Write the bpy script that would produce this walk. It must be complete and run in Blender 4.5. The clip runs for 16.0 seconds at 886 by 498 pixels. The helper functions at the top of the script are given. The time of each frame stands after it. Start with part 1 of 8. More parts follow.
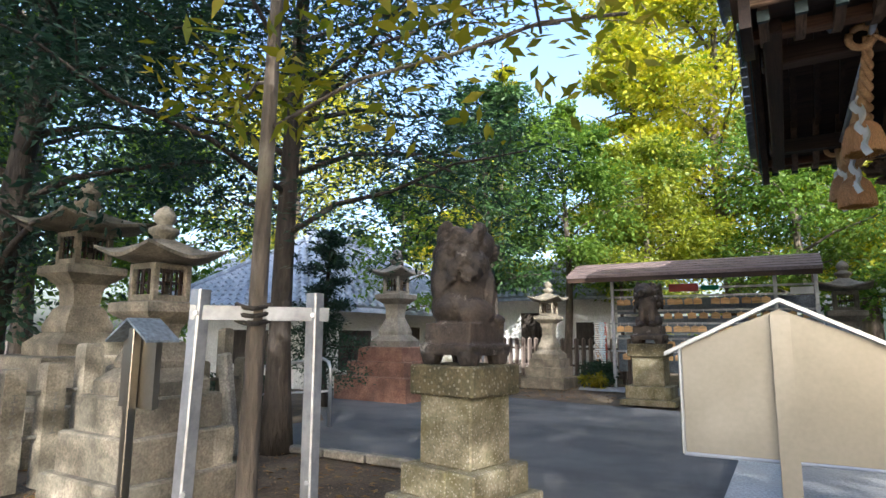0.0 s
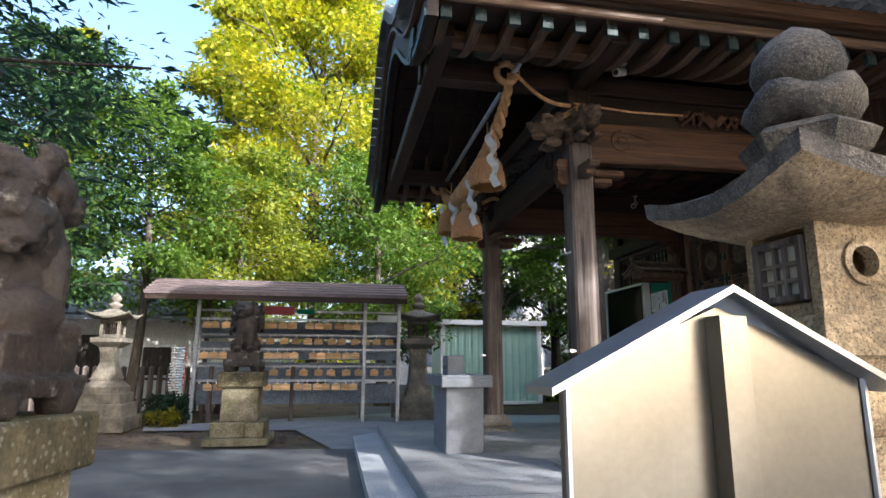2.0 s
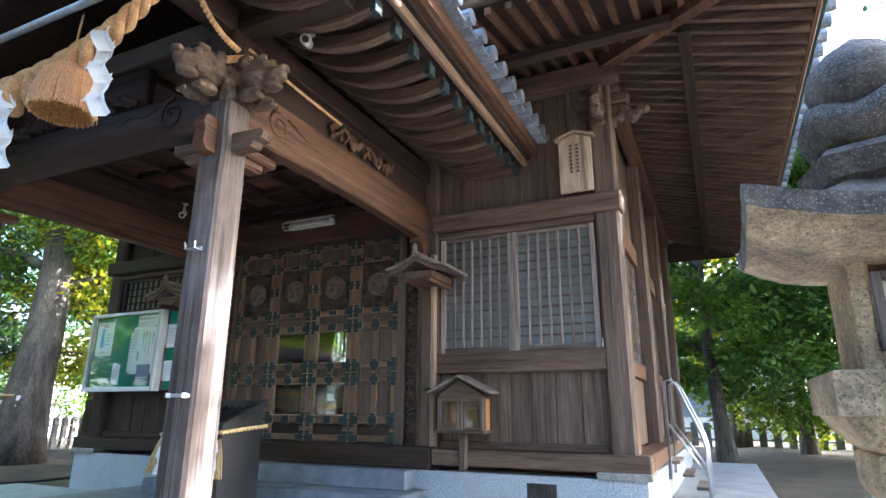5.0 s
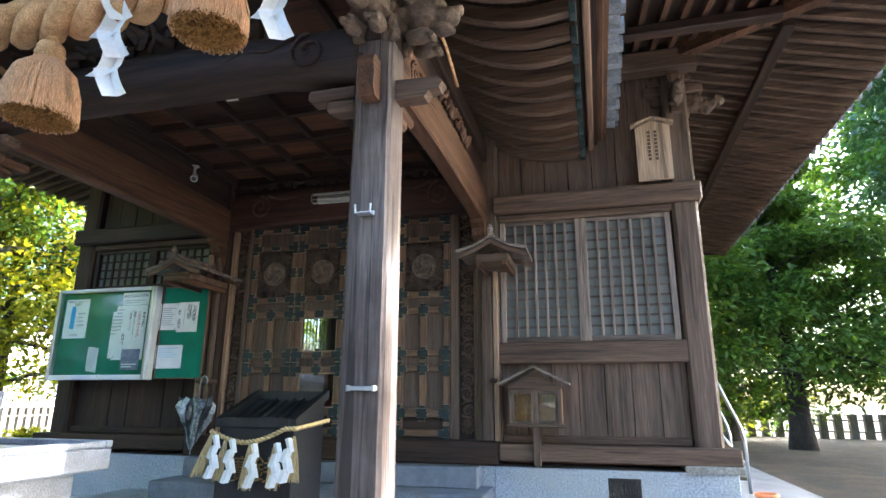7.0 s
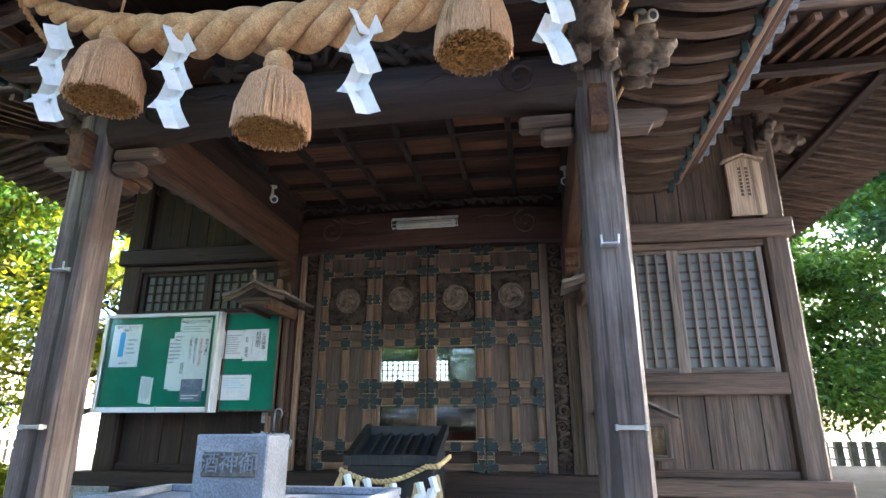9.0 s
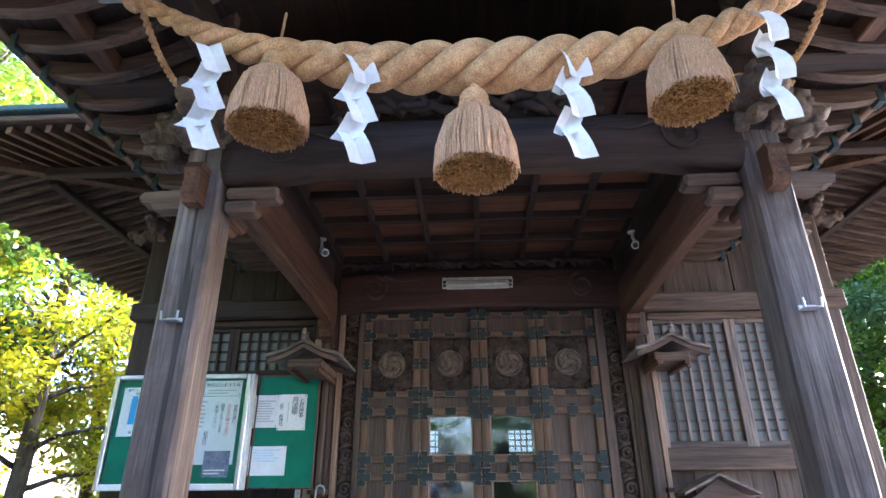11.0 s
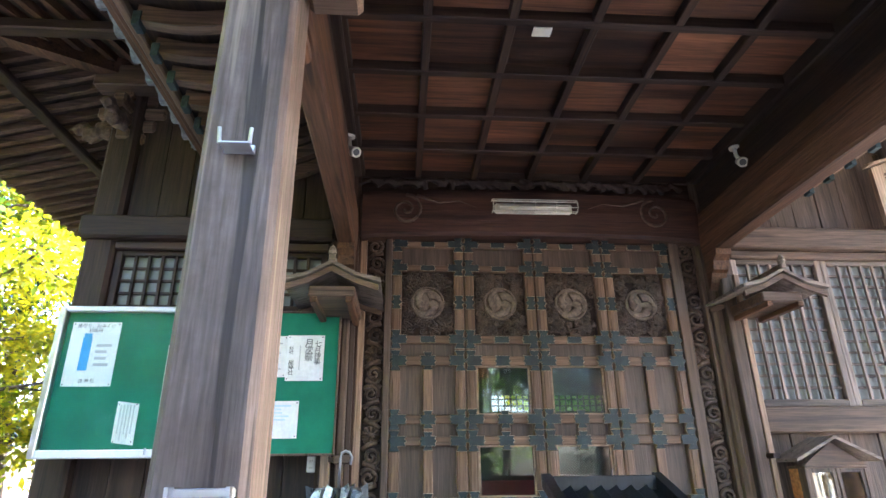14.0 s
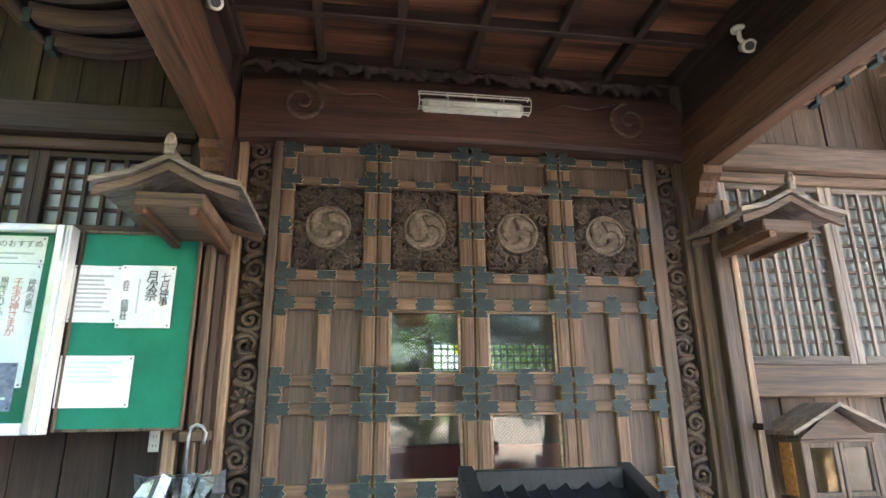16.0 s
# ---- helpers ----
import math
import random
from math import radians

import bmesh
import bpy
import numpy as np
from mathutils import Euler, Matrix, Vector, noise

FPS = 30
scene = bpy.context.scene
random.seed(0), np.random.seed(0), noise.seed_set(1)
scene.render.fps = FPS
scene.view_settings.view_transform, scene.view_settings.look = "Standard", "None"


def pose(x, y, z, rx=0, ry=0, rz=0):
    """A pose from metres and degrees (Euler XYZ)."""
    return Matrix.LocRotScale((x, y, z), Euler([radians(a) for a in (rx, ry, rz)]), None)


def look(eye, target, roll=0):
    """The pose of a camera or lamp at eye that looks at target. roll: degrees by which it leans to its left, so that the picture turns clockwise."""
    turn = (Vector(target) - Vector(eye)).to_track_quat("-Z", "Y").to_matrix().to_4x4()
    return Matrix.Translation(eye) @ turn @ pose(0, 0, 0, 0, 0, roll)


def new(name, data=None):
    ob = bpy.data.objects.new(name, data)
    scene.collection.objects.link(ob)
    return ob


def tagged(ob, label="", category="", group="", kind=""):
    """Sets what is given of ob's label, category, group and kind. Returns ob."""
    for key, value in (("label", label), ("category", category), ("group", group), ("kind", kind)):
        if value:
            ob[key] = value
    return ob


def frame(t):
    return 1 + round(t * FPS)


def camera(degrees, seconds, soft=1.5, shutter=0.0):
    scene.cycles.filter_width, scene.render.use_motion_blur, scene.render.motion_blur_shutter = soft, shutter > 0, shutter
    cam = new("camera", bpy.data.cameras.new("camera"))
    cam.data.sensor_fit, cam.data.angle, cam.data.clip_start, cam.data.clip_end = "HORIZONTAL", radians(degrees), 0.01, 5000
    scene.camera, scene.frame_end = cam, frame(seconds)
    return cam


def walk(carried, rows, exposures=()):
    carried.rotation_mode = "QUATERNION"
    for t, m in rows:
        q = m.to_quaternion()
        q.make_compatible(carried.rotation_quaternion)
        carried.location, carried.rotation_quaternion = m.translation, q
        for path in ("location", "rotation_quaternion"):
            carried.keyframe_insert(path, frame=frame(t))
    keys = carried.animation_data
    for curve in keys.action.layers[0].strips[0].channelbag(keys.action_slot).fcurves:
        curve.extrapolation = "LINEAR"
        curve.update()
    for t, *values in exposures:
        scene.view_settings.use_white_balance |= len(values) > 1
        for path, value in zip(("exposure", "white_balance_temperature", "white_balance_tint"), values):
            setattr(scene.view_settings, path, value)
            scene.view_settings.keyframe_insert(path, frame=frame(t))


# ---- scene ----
cam = camera(74.7, 16.0)
METRES, EYE, TILT, LEAN, TURN = 12.0, 1.2, 0.0, 0.0, 30.5
ROWS = [
    (0.0, 0.0, 0.0, 0.0, -0.05, 8.25, -0.34),
    (0.5, -0.0005, 0.0311, -0.0008, -10.19, 8.68, -0.36),
    (1.0, -0.0028, 0.0623, -0.0018, -20.49, 9.26, -0.34),
    (1.5, -0.0026, 0.0961, -0.0028, -30.58, 10.21, -0.3),
    (2.0, 0.0005, 0.128, -0.0019, -40.97, 11.14, -0.23),
    (2.5, 0.0049, 0.1599, -0.0012, -52.32, 11.99, -0.19),
    (3.0, 0.0152, 0.1891, -0.0007, -64.01, 12.64, -0.19),
    (3.5, 0.0242, 0.2156, 0.002, -74.87, 13.75, -0.17),
    (4.0, 0.0347, 0.2434, 0.0009, -83.49, 14.69, -0.2),
    (6.5, 0.1106, 0.4145, 0.0015, -104.34, 15.11, -0.42),
    (7.0, 0.1275, 0.4496, 0.0031, -105.78, 14.64, -0.32),
    (7.5, 0.1414, 0.48, 0.0033, -107.46, 14.37, -0.22),
    (8.0, 0.1526, 0.5124, 0.0039, -108.51, 14.26, -0.14),
    (8.5, 0.1662, 0.5451, 0.0041, -109.79, 15.25, -0.12),
    (9.0, 0.1786, 0.5749, 0.0075, -111.16, 17.19, -0.06),
    (9.5, 0.1926, 0.6028, 0.0093, -112.25, 19.09, 0.05),
    (12.0, 0.286, 0.6921, 0.0111, -120.98, 26.14, 0.36),
    (12.5, 0.3088, 0.7025, 0.008, -122.06, 26.67, 0.44),
    (13.0, 0.339, 0.7038, 0.0061, -122.6, 25.85, 0.56),
    (13.5, 0.3669, 0.6979, 0.0043, -123.45, 23.78, 0.56),
    (14.0, 0.3944, 0.685, 0.0113, -124.43, 21.11, 0.58),
    (14.5, 0.4125, 0.6686, 0.0122, -125.5, 18.83, 0.6),
    (15.0, 0.4287, 0.6462, 0.023, -126.51, 17.3, 0.68),
    (15.5, 0.4449, 0.6267, 0.0252, -127.76, 16.53, 0.71),
    (16.0, 0.465, 0.6013, 0.0276, -128.74, 16.02, 0.7),
]
walk(cam, [(t, pose(0, 0, EYE, TILT, LEAN, TURN) @ pose(METRES * x, METRES * y, METRES * z, 90 + pitch, roll, yaw)) for t, x, y, z, yaw, pitch, roll in ROWS],
     exposures=((0.0, 1.92, 5750, 10), (1.5, 1.9, 5700, 11), (2.5, 2.2, 5500, 14), (4.0, 3.6, 5300, 14), (7.0, 3.9, 5550, 12), (9.5, 4.2, 5450, 16), (12.0, 4.5, 5300, 24), (14.0, 5.05, 5850, 20), (16.0, 5.42, 6250, 16)))

# ---- world and sun ----
SUN_FROM = Vector((0.50, -0.72, 0.43)).normalized()
world = bpy.data.worlds.new("world")
scene.world = world
world.use_nodes = True
wn = world.node_tree.nodes
sky = wn.new("ShaderNodeTexSky")
sky.sky_type = "NISHITA"
sky.sun_disc = False
sky.sun_elevation = math.asin(SUN_FROM.z)
sky.sun_rotation = math.atan2(SUN_FROM.x, SUN_FROM.y)
sky.air_density, sky.dust_density = 1.0, 4.5
wn["Background"].inputs[1].default_value = 0.15
world.node_tree.links.new(sky.outputs[0], wn["Background"].inputs[0])
sun_data = bpy.data.lights.new("sun", "SUN")
sun_data.energy, sun_data.angle, sun_data.color = 3.2, radians(0.6), (1.0, 0.91, 0.78)
sun = new("sun", sun_data)
sun.matrix_world = look(SUN_FROM * 40, (0, 0, 0))


# ---- mesh helpers ----
def put(bm, verts, faces):
    vs = [bm.verts.new(v) for v in verts]
    for f in faces:
        try:
            bm.faces.new([vs[i] for i in f])
        except ValueError:
            pass
    return vs


def box(bm, x0, x1, y0, y1, z0, z1, bev=0.0):
    """A box; bev cuts its edges."""
    if bev <= 0:
        return put(bm, [(x, y, z) for x in (x0, x1) for y in (y0, y1) for z in (z0, z1)],
                   [(0, 1, 3, 2), (4, 6, 7, 5), (0, 4, 5, 1), (2, 3, 7, 6), (0, 2, 6, 4), (1, 5, 7, 3)])
    b = min(bev, (x1 - x0) * .45, (y1 - y0) * .45, (z1 - z0) * .45)
    verts, idx = [], {}
    for i, (x, sx) in enumerate(((x0, 1), (x1, -1))):
        for j, (y, sy) in enumerate(((y0, 1), (y1, -1))):
            for k, (z, sz) in enumerate(((z0, 1), (z1, -1))):
                for a, v in enumerate(((x, y + sy * b, z + sz * b), (x + sx * b, y, z + sz * b), (x + sx * b, y + sy * b, z))):
                    idx[(i, j, k, a)] = len(verts)
                    verts.append(v)
    g = lambda i, j, k, a: idx[(i, j, k, a)]
    F = []
    for s in (0, 1):
        F.append([g(s, 0, 0, 0), g(s, 1, 0, 0), g(s, 1, 1, 0), g(s, 0, 1, 0)])
        F.append([g(0, s, 0, 1), g(1, s, 0, 1), g(1, s, 1, 1), g(0, s, 1, 1)])
        F.append([g(0, 0, s, 2), g(1, 0, s, 2), g(1, 1, s, 2), g(0, 1, s, 2)])
    for j in (0, 1):
        for k in (0, 1):
            F.append([g(0, j, k, 1), g(1, j, k, 1), g(1, j, k, 2), g(0, j, k, 2)])
            F.append([g(j, 0, k, 0), g(j, 1, k, 0), g(j, 1, k, 2), g(j, 0, k, 2)])
            F.append([g(j, k, 0, 0), g(j, k, 1, 0), g(j, k, 1, 1), g(j, k, 0, 1)])
    for i in (0, 1):
        for j in (0, 1):
            for k in (0, 1):
                F.append([g(i, j, k, 0), g(i, j, k, 1), g(i, j, k, 2)])
    return put(bm, verts, F)


def loft(bm, rings, close=True, caps=True):
    """Skin between rings of equally many points."""
    n = len(rings[0])
    vs = [[bm.verts.new(p) for p in r] for r in rings]
    for a, b in zip(vs, vs[1:]):
        for i in range(n if close else n - 1):
            j = (i + 1) % n
            try:
                bm.faces.new((a[i], a[j], b[j], b[i]))
            except ValueError:
                pass
    if caps and close:
        for r in (vs[0], vs[-1]):
            try:
                bm.faces.new(r)
            except ValueError:
                pass
    return vs


def ring(p, d, r, n, spin=0.0):
    d = Vector(d).normalized()
    u = d.orthogonal().normalized() if abs(d.z) < 0.95 else Vector((1, 0, 0))
    u = (u - d * u.dot(d)).normalized()
    v = d.cross(u)
    return [Vector(p) + (u * math.cos(a) + v * math.sin(a)) * r for a in (spin + 2 * math.pi * i / n for i in range(n))]


def cyl(bm, p0, p1, r0, r1=None, n=12):
    p0, p1 = Vector(p0), Vector(p1)
    loft(bm, [ring(p0, p1 - p0, r0, n), ring(p1, p1 - p0, r0 if r1 is None else r1, n)])


def tube(bm, pts, rad, n=8):
    pts = [Vector(p) for p in pts]
    rs = []
    for i, p in enumerate(pts):
        d = pts[min(i + 1, len(pts) - 1)] - pts[max(i - 1, 0)]
        r = rad(i / (len(pts) - 1)) if callable(rad) else rad
        d.normalize()
        u = Vector((0, 0, 1)) if abs(d.z) < 0.9 else Vector((1, 0, 0))
        u = (u - d * u.dot(d)).normalized()
        v = d.cross(u)
        rs.append([p + (u * math.cos(a) + v * math.sin(a)) * r for a in (2 * math.pi * k / n for k in range(n))])
    loft(bm, rs)


def lathe(bm, c, prof, n=16, spin=0.0):
    """prof: rows of radius, height; n = 4 with spin 45 degrees gives square work whose half-side is the radius."""
    k = 1 / math.cos(math.pi / n) if n <= 8 else 1.0
    loft(bm, [[(c[0] + r * k * math.cos(spin + 2 * math.pi * i / n), c[1] + r * k * math.sin(spin + 2 * math.pi * i / n), c[2] + z)
               for i in range(n)] for r, z in prof])


def blob(bm, c, s, rough=0.0, sub=2, seed=0):
    """A lump: an ellipsoid with an uneven skin."""
    r = bmesh.ops.create_icosphere(bm, subdivisions=sub, radius=1.0)
    for v in r["verts"]:
        k = 1 + rough * noise.noise(v.co * 2.3 + Vector((seed * 7.1, seed * 3.3, seed)))
        v.co = Vector((c[0] + v.co.x * s[0] * k, c[1] + v.co.y * s[1] * k, c[2] + v.co.z * s[2] * k))
    return r["verts"]


def thing(name, at, label, category, group="", kind=""):
    ob = new(name)
    ob.empty_display_size = 0.1
    ob.location = at
    return tagged(ob, label, category, group, kind)


def root_of(ob):
    while ob.parent:
        ob = ob.parent
    return ob


def part(name, bm, material, parent=None, label="", smooth=False, kind=""):
    """Links a bmesh in world coordinates as one mesh object under a thing or part."""
    me = bpy.data.meshes.new(name)
    bmesh.ops.recalc_face_normals(bm, faces=bm.faces)
    if parent is not None:
        off = root_of(parent).location
        bmesh.ops.translate(bm, vec=-off, verts=bm.verts)
    bm.to_mesh(me)
    bm.free()
    if smooth:
        me.polygons.foreach_set("use_smooth", [True] * len(me.polygons))
    me.materials.append(material)
    ob = new(name, me)
    ob.parent = parent
    return tagged(ob, label, kind=kind)


def structure(name, bm, material, label, category, smooth=False):
    ob = part(name, bm, material, None, smooth=smooth)
    return tagged(ob, label, category, "", "structure")


def child(name, me, parent, at=(0, 0, 0)):
    """A piece that shares its mesh with its like; at is in world metres."""
    ob = new(name, me)
    ob.parent = parent
    ob.location = Vector(at) - root_of(parent).location
    return ob


def raw_mesh(name, verts, faces, material, smooth=False):
    me = bpy.data.meshes.new(name)
    me.from_pydata(verts, [], faces)
    me.materials.append(material)
    if smooth:
        me.polygons.foreach_set("use_smooth", [True] * len(me.polygons))
    return me


def fuse(ob, size, rough=0.0, freq=12.0):
    """Melts the lumps of one carved mesh into a single skin."""
    rm = ob.modifiers.new("fuse", "REMESH")
    rm.mode, rm.voxel_size, rm.use_smooth_shade = "VOXEL", size, True
    me = bpy.data.meshes.new_from_object(ob.evaluated_get(bpy.context.evaluated_depsgraph_get()))
    ob.modifiers.clear()
    mats = list(ob.data.materials)
    me.materials.clear()
    for m in mats:
        me.materials.append(m)
    if rough:
        for v in me.vertices:
            v.co += v.normal * (rough * noise.noise(v.co * freq) + rough * .6 * noise.noise(v.co * freq * 2.6))
    ob.data = me
    return ob


# ---- materials ----
def material(name, c1, c2, scale=3.0, rough=0.7, metal=0.0, bump=0.3, stretch=(1, 1, 1), fine=40.0, stain=None, stain_amount=0.35,
             speck=None, vary=0.0, spec=0.5, bump_dist=0.01, stain_scale=1.2, even=False, crack=None):
    """Two-scale procedural surface: broad variation from c1 to c2, fine grain, optional stains and specks."""
    m = bpy.data.materials.new(name)
    m.use_nodes = True
    t = m.node_tree
    N, L = t.nodes, t.links
    b = N["Principled BSDF"]
    b.inputs["Roughness"].default_value = rough
    b.inputs["Metallic"].default_value = metal
    b.inputs["Specular IOR Level"].default_value = spec
    co = N.new("ShaderNodeTexCoord")
    mp = N.new("ShaderNodeMapping")
    mp.inputs["Scale"].default_value = stretch
    L.new(co.outputs["Object"], mp.inputs["Vector"])
    info = N.new("ShaderNodeObjectInfo")
    shift = N.new("ShaderNodeVectorMath")
    shift.operation = "MULTIPLY_ADD"
    L.new(info.outputs["Random"], shift.inputs[0])
    shift.inputs[1].default_value = (17, 23, 31)
    L.new(mp.outputs[0], shift.inputs[2])
    n1 = N.new("ShaderNodeTexNoise")
    n1.inputs["Scale"].default_value = scale
    n1.inputs["Detail"].default_value = 6
    n1.inputs["Roughness"].default_value = 0.6
    L.new(shift.outputs[0], n1.inputs["Vector"])
    r1 = N.new("ShaderNodeValToRGB")
    r1.color_ramp.elements[0].position, r1.color_ramp.elements[1].position = 0.34, 0.66
    r1.color_ramp.elements[0].color, r1.color_ramp.elements[1].color = (*c1, 1), (*c2, 1)
    L.new(n1.outputs[0], r1.inputs[0])
    n2 = N.new("ShaderNodeTexNoise")
    n2.inputs["Scale"].default_value = fine
    n2.inputs["Detail"].default_value = 5
    L.new(shift.outputs[0], n2.inputs["Vector"])
    fr = N.new("ShaderNodeMapRange")
    fr.inputs[1].default_value, fr.inputs[2].default_value = 0.3, 0.7
    fr.inputs[3].default_value, fr.inputs[4].default_value = (0.95, 1.04) if even else (0.62, 1.3)
    L.new(n2.outputs[0], fr.inputs[0])
    mul = N.new("ShaderNodeMix")
    mul.data_type, mul.blend_type = "RGBA", "MULTIPLY"
    mul.inputs[0].default_value = 1.0
    L.new(r1.outputs[0], mul.inputs[6])
    L.new(fr.outputs[0], mul.inputs[7])
    col = mul.outputs[2]
    if stain:
        n3 = N.new("ShaderNodeTexNoise")
        n3.inputs["Scale"].default_value = stain_scale
        n3.inputs["Detail"].default_value = 8
        n3.inputs["Roughness"].default_value = 0.7
        L.new(co.outputs["Object"], n3.inputs["Vector"])
        r3 = N.new("ShaderNodeMapRange")
        r3.inputs[1].default_value, r3.inputs[2].default_value = 0.62 - stain_amount * 0.4, 0.72
        L.new(n3.outputs[0], r3.inputs[0])
        mx = N.new("ShaderNodeMix")
        mx.data_type = "RGBA"
        L.new(r3.outputs[0], mx.inputs[0])
        L.new(col, mx.inputs[6])
        mx.inputs[7].default_value = (*stain, 1)
        col = mx.outputs[2]
    if speck:
        vo = N.new("ShaderNodeTexVoronoi")
        vo.inputs["Scale"].default_value = speck[1]
        L.new(co.outputs["Object"], vo.inputs["Vector"])
        r4 = N.new("ShaderNodeMapRange")
        r4.inputs[1].default_value, r4.inputs[2].default_value = 0.22, 0.3
        r4.inputs[3].default_value, r4.inputs[4].default_value = speck[2], 0.0
        L.new(vo.outputs["Distance"], r4.inputs[0])
        mx = N.new("ShaderNodeMix")
        mx.data_type = "RGBA"
        L.new(r4.outputs[0], mx.inputs[0])
        L.new(col, mx.inputs[6])
        mx.inputs[7].default_value = (*speck[0], 1)
        col = mx.outputs[2]
    if crack:
        # long thin drying cracks and pale worn streaks along the grain
        for cc, sc, lo, hi, seed in ((crack[0], crack[2], 0.36, 0.41, 0.0), (crack[1], crack[2] * 0.45, 0.68, 0.58, 7.3)):
            mc = N.new("ShaderNodeMapping")
            mc.inputs["Scale"].default_value = tuple(0.03 if q < 1 else 1.0 for q in stretch)
            mc.inputs["Location"].default_value = (seed, seed * 2, seed)
            L.new(co.outputs["Object"], mc.inputs["Vector"])
            nc = N.new("ShaderNodeTexNoise")
            nc.inputs["Scale"].default_value = sc
            nc.inputs["Detail"].default_value = 4
            nc.inputs["Distortion"].default_value = 0.3
            L.new(mc.outputs[0], nc.inputs["Vector"])
            rc = N.new("ShaderNodeMapRange")
            rc.inputs[1].default_value, rc.inputs[2].default_value = lo, hi
            rc.inputs[3].default_value, rc.inputs[4].default_value = crack[3], 0.0
            L.new(nc.outputs[0], rc.inputs[0])
            mx = N.new("ShaderNodeMix")
            mx.data_type = "RGBA"
            L.new(rc.outputs[0], mx.inputs[0])
            L.new(col, mx.inputs[6])
            mx.inputs[7].default_value = (*cc, 1)
            col = mx.outputs[2]
    if vary:
        hv = N.new("ShaderNodeHueSaturation")
        rr = N.new("ShaderNodeMapRange")
        rr.inputs[3].default_value, rr.inputs[4].default_value = 1 - vary, 1 + vary
        L.new(info.outputs["Random"], rr.inputs[0])
        L.new(rr.outputs[0], hv.inputs["Value"])
        L.new(col, hv.inputs["Color"])
        col = hv.outputs[0]
    L.new(col, b.inputs["Base Color"])
    rv = N.new("ShaderNodeMapRange")
    rv.inputs[3].default_value, rv.inputs[4].default_value = max(0.05, rough - 0.12), min(1.0, rough + 0.12)
    L.new(n1.outputs[0], rv.inputs[0])
    L.new(rv.outputs[0], b.inputs["Roughness"])
    bp = N.new("ShaderNodeBump")
    bp.inputs["Strength"].default_value = bump
    bp.inputs["Distance"].default_value = bump_dist
    L.new(n2.outputs[0], bp.inputs["Height"])
    L.new(bp.outputs[0], b.inputs["Normal"])
    return m


def wood(name, c1, c2, axis, rough=0.65, bump=0.35, vary=0.12, stain=None, stain_amount=0.3, crack=None):
    st = {"x": (0.06, 1, 1), "y": (1, 0.06, 1), "z": (1, 1, 0.06)}[axis]
    if crack is None:
        crack = (tuple(c * 0.3 for c in c1), tuple(c * 1.3 for c in c2), 24.0, 0.6)
    return material(name, c1, c2, 7.0, rough, 0.0, bump, st, 70.0, stain, stain_amount, None, vary, spec=0.35, crack=crack)


def leaves(name, c1, c2, glow=0.5):
    m = bpy.data.materials.new(name)
    m.use_nodes = True
    N, L = m.node_tree.nodes, m.node_tree.links
    b = N["Principled BSDF"]
    b.inputs["Roughness"].default_value = 0.5
    b.inputs["Specular IOR Level"].default_value = 0.35
    g = N.new("ShaderNodeNewGeometry")
    r = N.new("ShaderNodeValToRGB")
    r.color_ramp.elements[0].color, r.color_ramp.elements[1].color = (*c1, 1), (*c2, 1)
    co = N.new("ShaderNodeTexCoord")
    nz = N.new("ShaderNodeTexNoise")
    nz.inputs["Scale"].default_value = 0.7
    nz.inputs["Detail"].default_value = 3
    L.new(co.outputs["Object"], nz.inputs["Vector"])
    ad = N.new("ShaderNodeMath")
    ad.operation = "MULTIPLY_ADD"
    ad.inputs[1].default_value = 0.6
    L.new(g.outputs["Random Per Island"], ad.inputs[0])
    sub = N.new("ShaderNodeMath")
    sub.operation = "MULTIPLY_ADD"
    sub.inputs[1].default_value = 1.4
    sub.inputs[2].default_value = -0.5
    L.new(nz.outputs[0], sub.inputs[0])
    L.new(sub.outputs[0], ad.inputs[2])
    L.new(ad.outputs[0], r.inputs[0])
    L.new(r.outputs[0], b.inputs["Base Color"])
    tr = N.new("ShaderNodeBsdfTranslucent")
    hs = N.new("ShaderNodeHueSaturation")
    hs.inputs["Value"].default_value = 1.5
    hs.inputs["Saturation"].default_value = 1.1
    L.new(r.outputs[0], hs.inputs["Color"])
    L.new(hs.outputs[0], tr.inputs["Color"])
    mx = N.new("ShaderNodeMixShader")
    mx.inputs[0].default_value = glow
    L.new(b.outputs[0], mx.inputs[1])
    L.new(tr.outputs[0], mx.inputs[2])
    L.new(mx.outputs[0], N["Material Output"].inputs["Surface"])
    return m


def glass(name, rough=0.02, tint=(0.8, 0.85, 0.83), ior=1.7):
    """Thin pane: part mirror by Fresnel, the rest clear."""
    m = bpy.data.materials.new(name)
    m.use_nodes = True
    N, L = m.node_tree.nodes, m.node_tree.links
    N.remove(N["Principled BSDF"])
    gl = N.new("ShaderNodeBsdfGlossy")
    gl.inputs["Roughness"].default_value = rough
    gl.inputs["Color"].default_value = (0.95, 0.97, 0.96, 1)
    tr = N.new("ShaderNodeBsdfTransparent")
    tr.inputs["Color"].default_value = (*tint, 1)
    fr = N.new("ShaderNodeFresnel")
    fr.inputs["IOR"].default_value = ior
    mx = N.new("ShaderNodeMixShader")
    L.new(fr.outputs[0], mx.inputs[0])
    L.new(tr.outputs[0], mx.inputs[1])
    L.new(gl.outputs[0], mx.inputs[2])
    L.new(mx.outputs[0], N["Material Output"].inputs["Surface"])
    return m


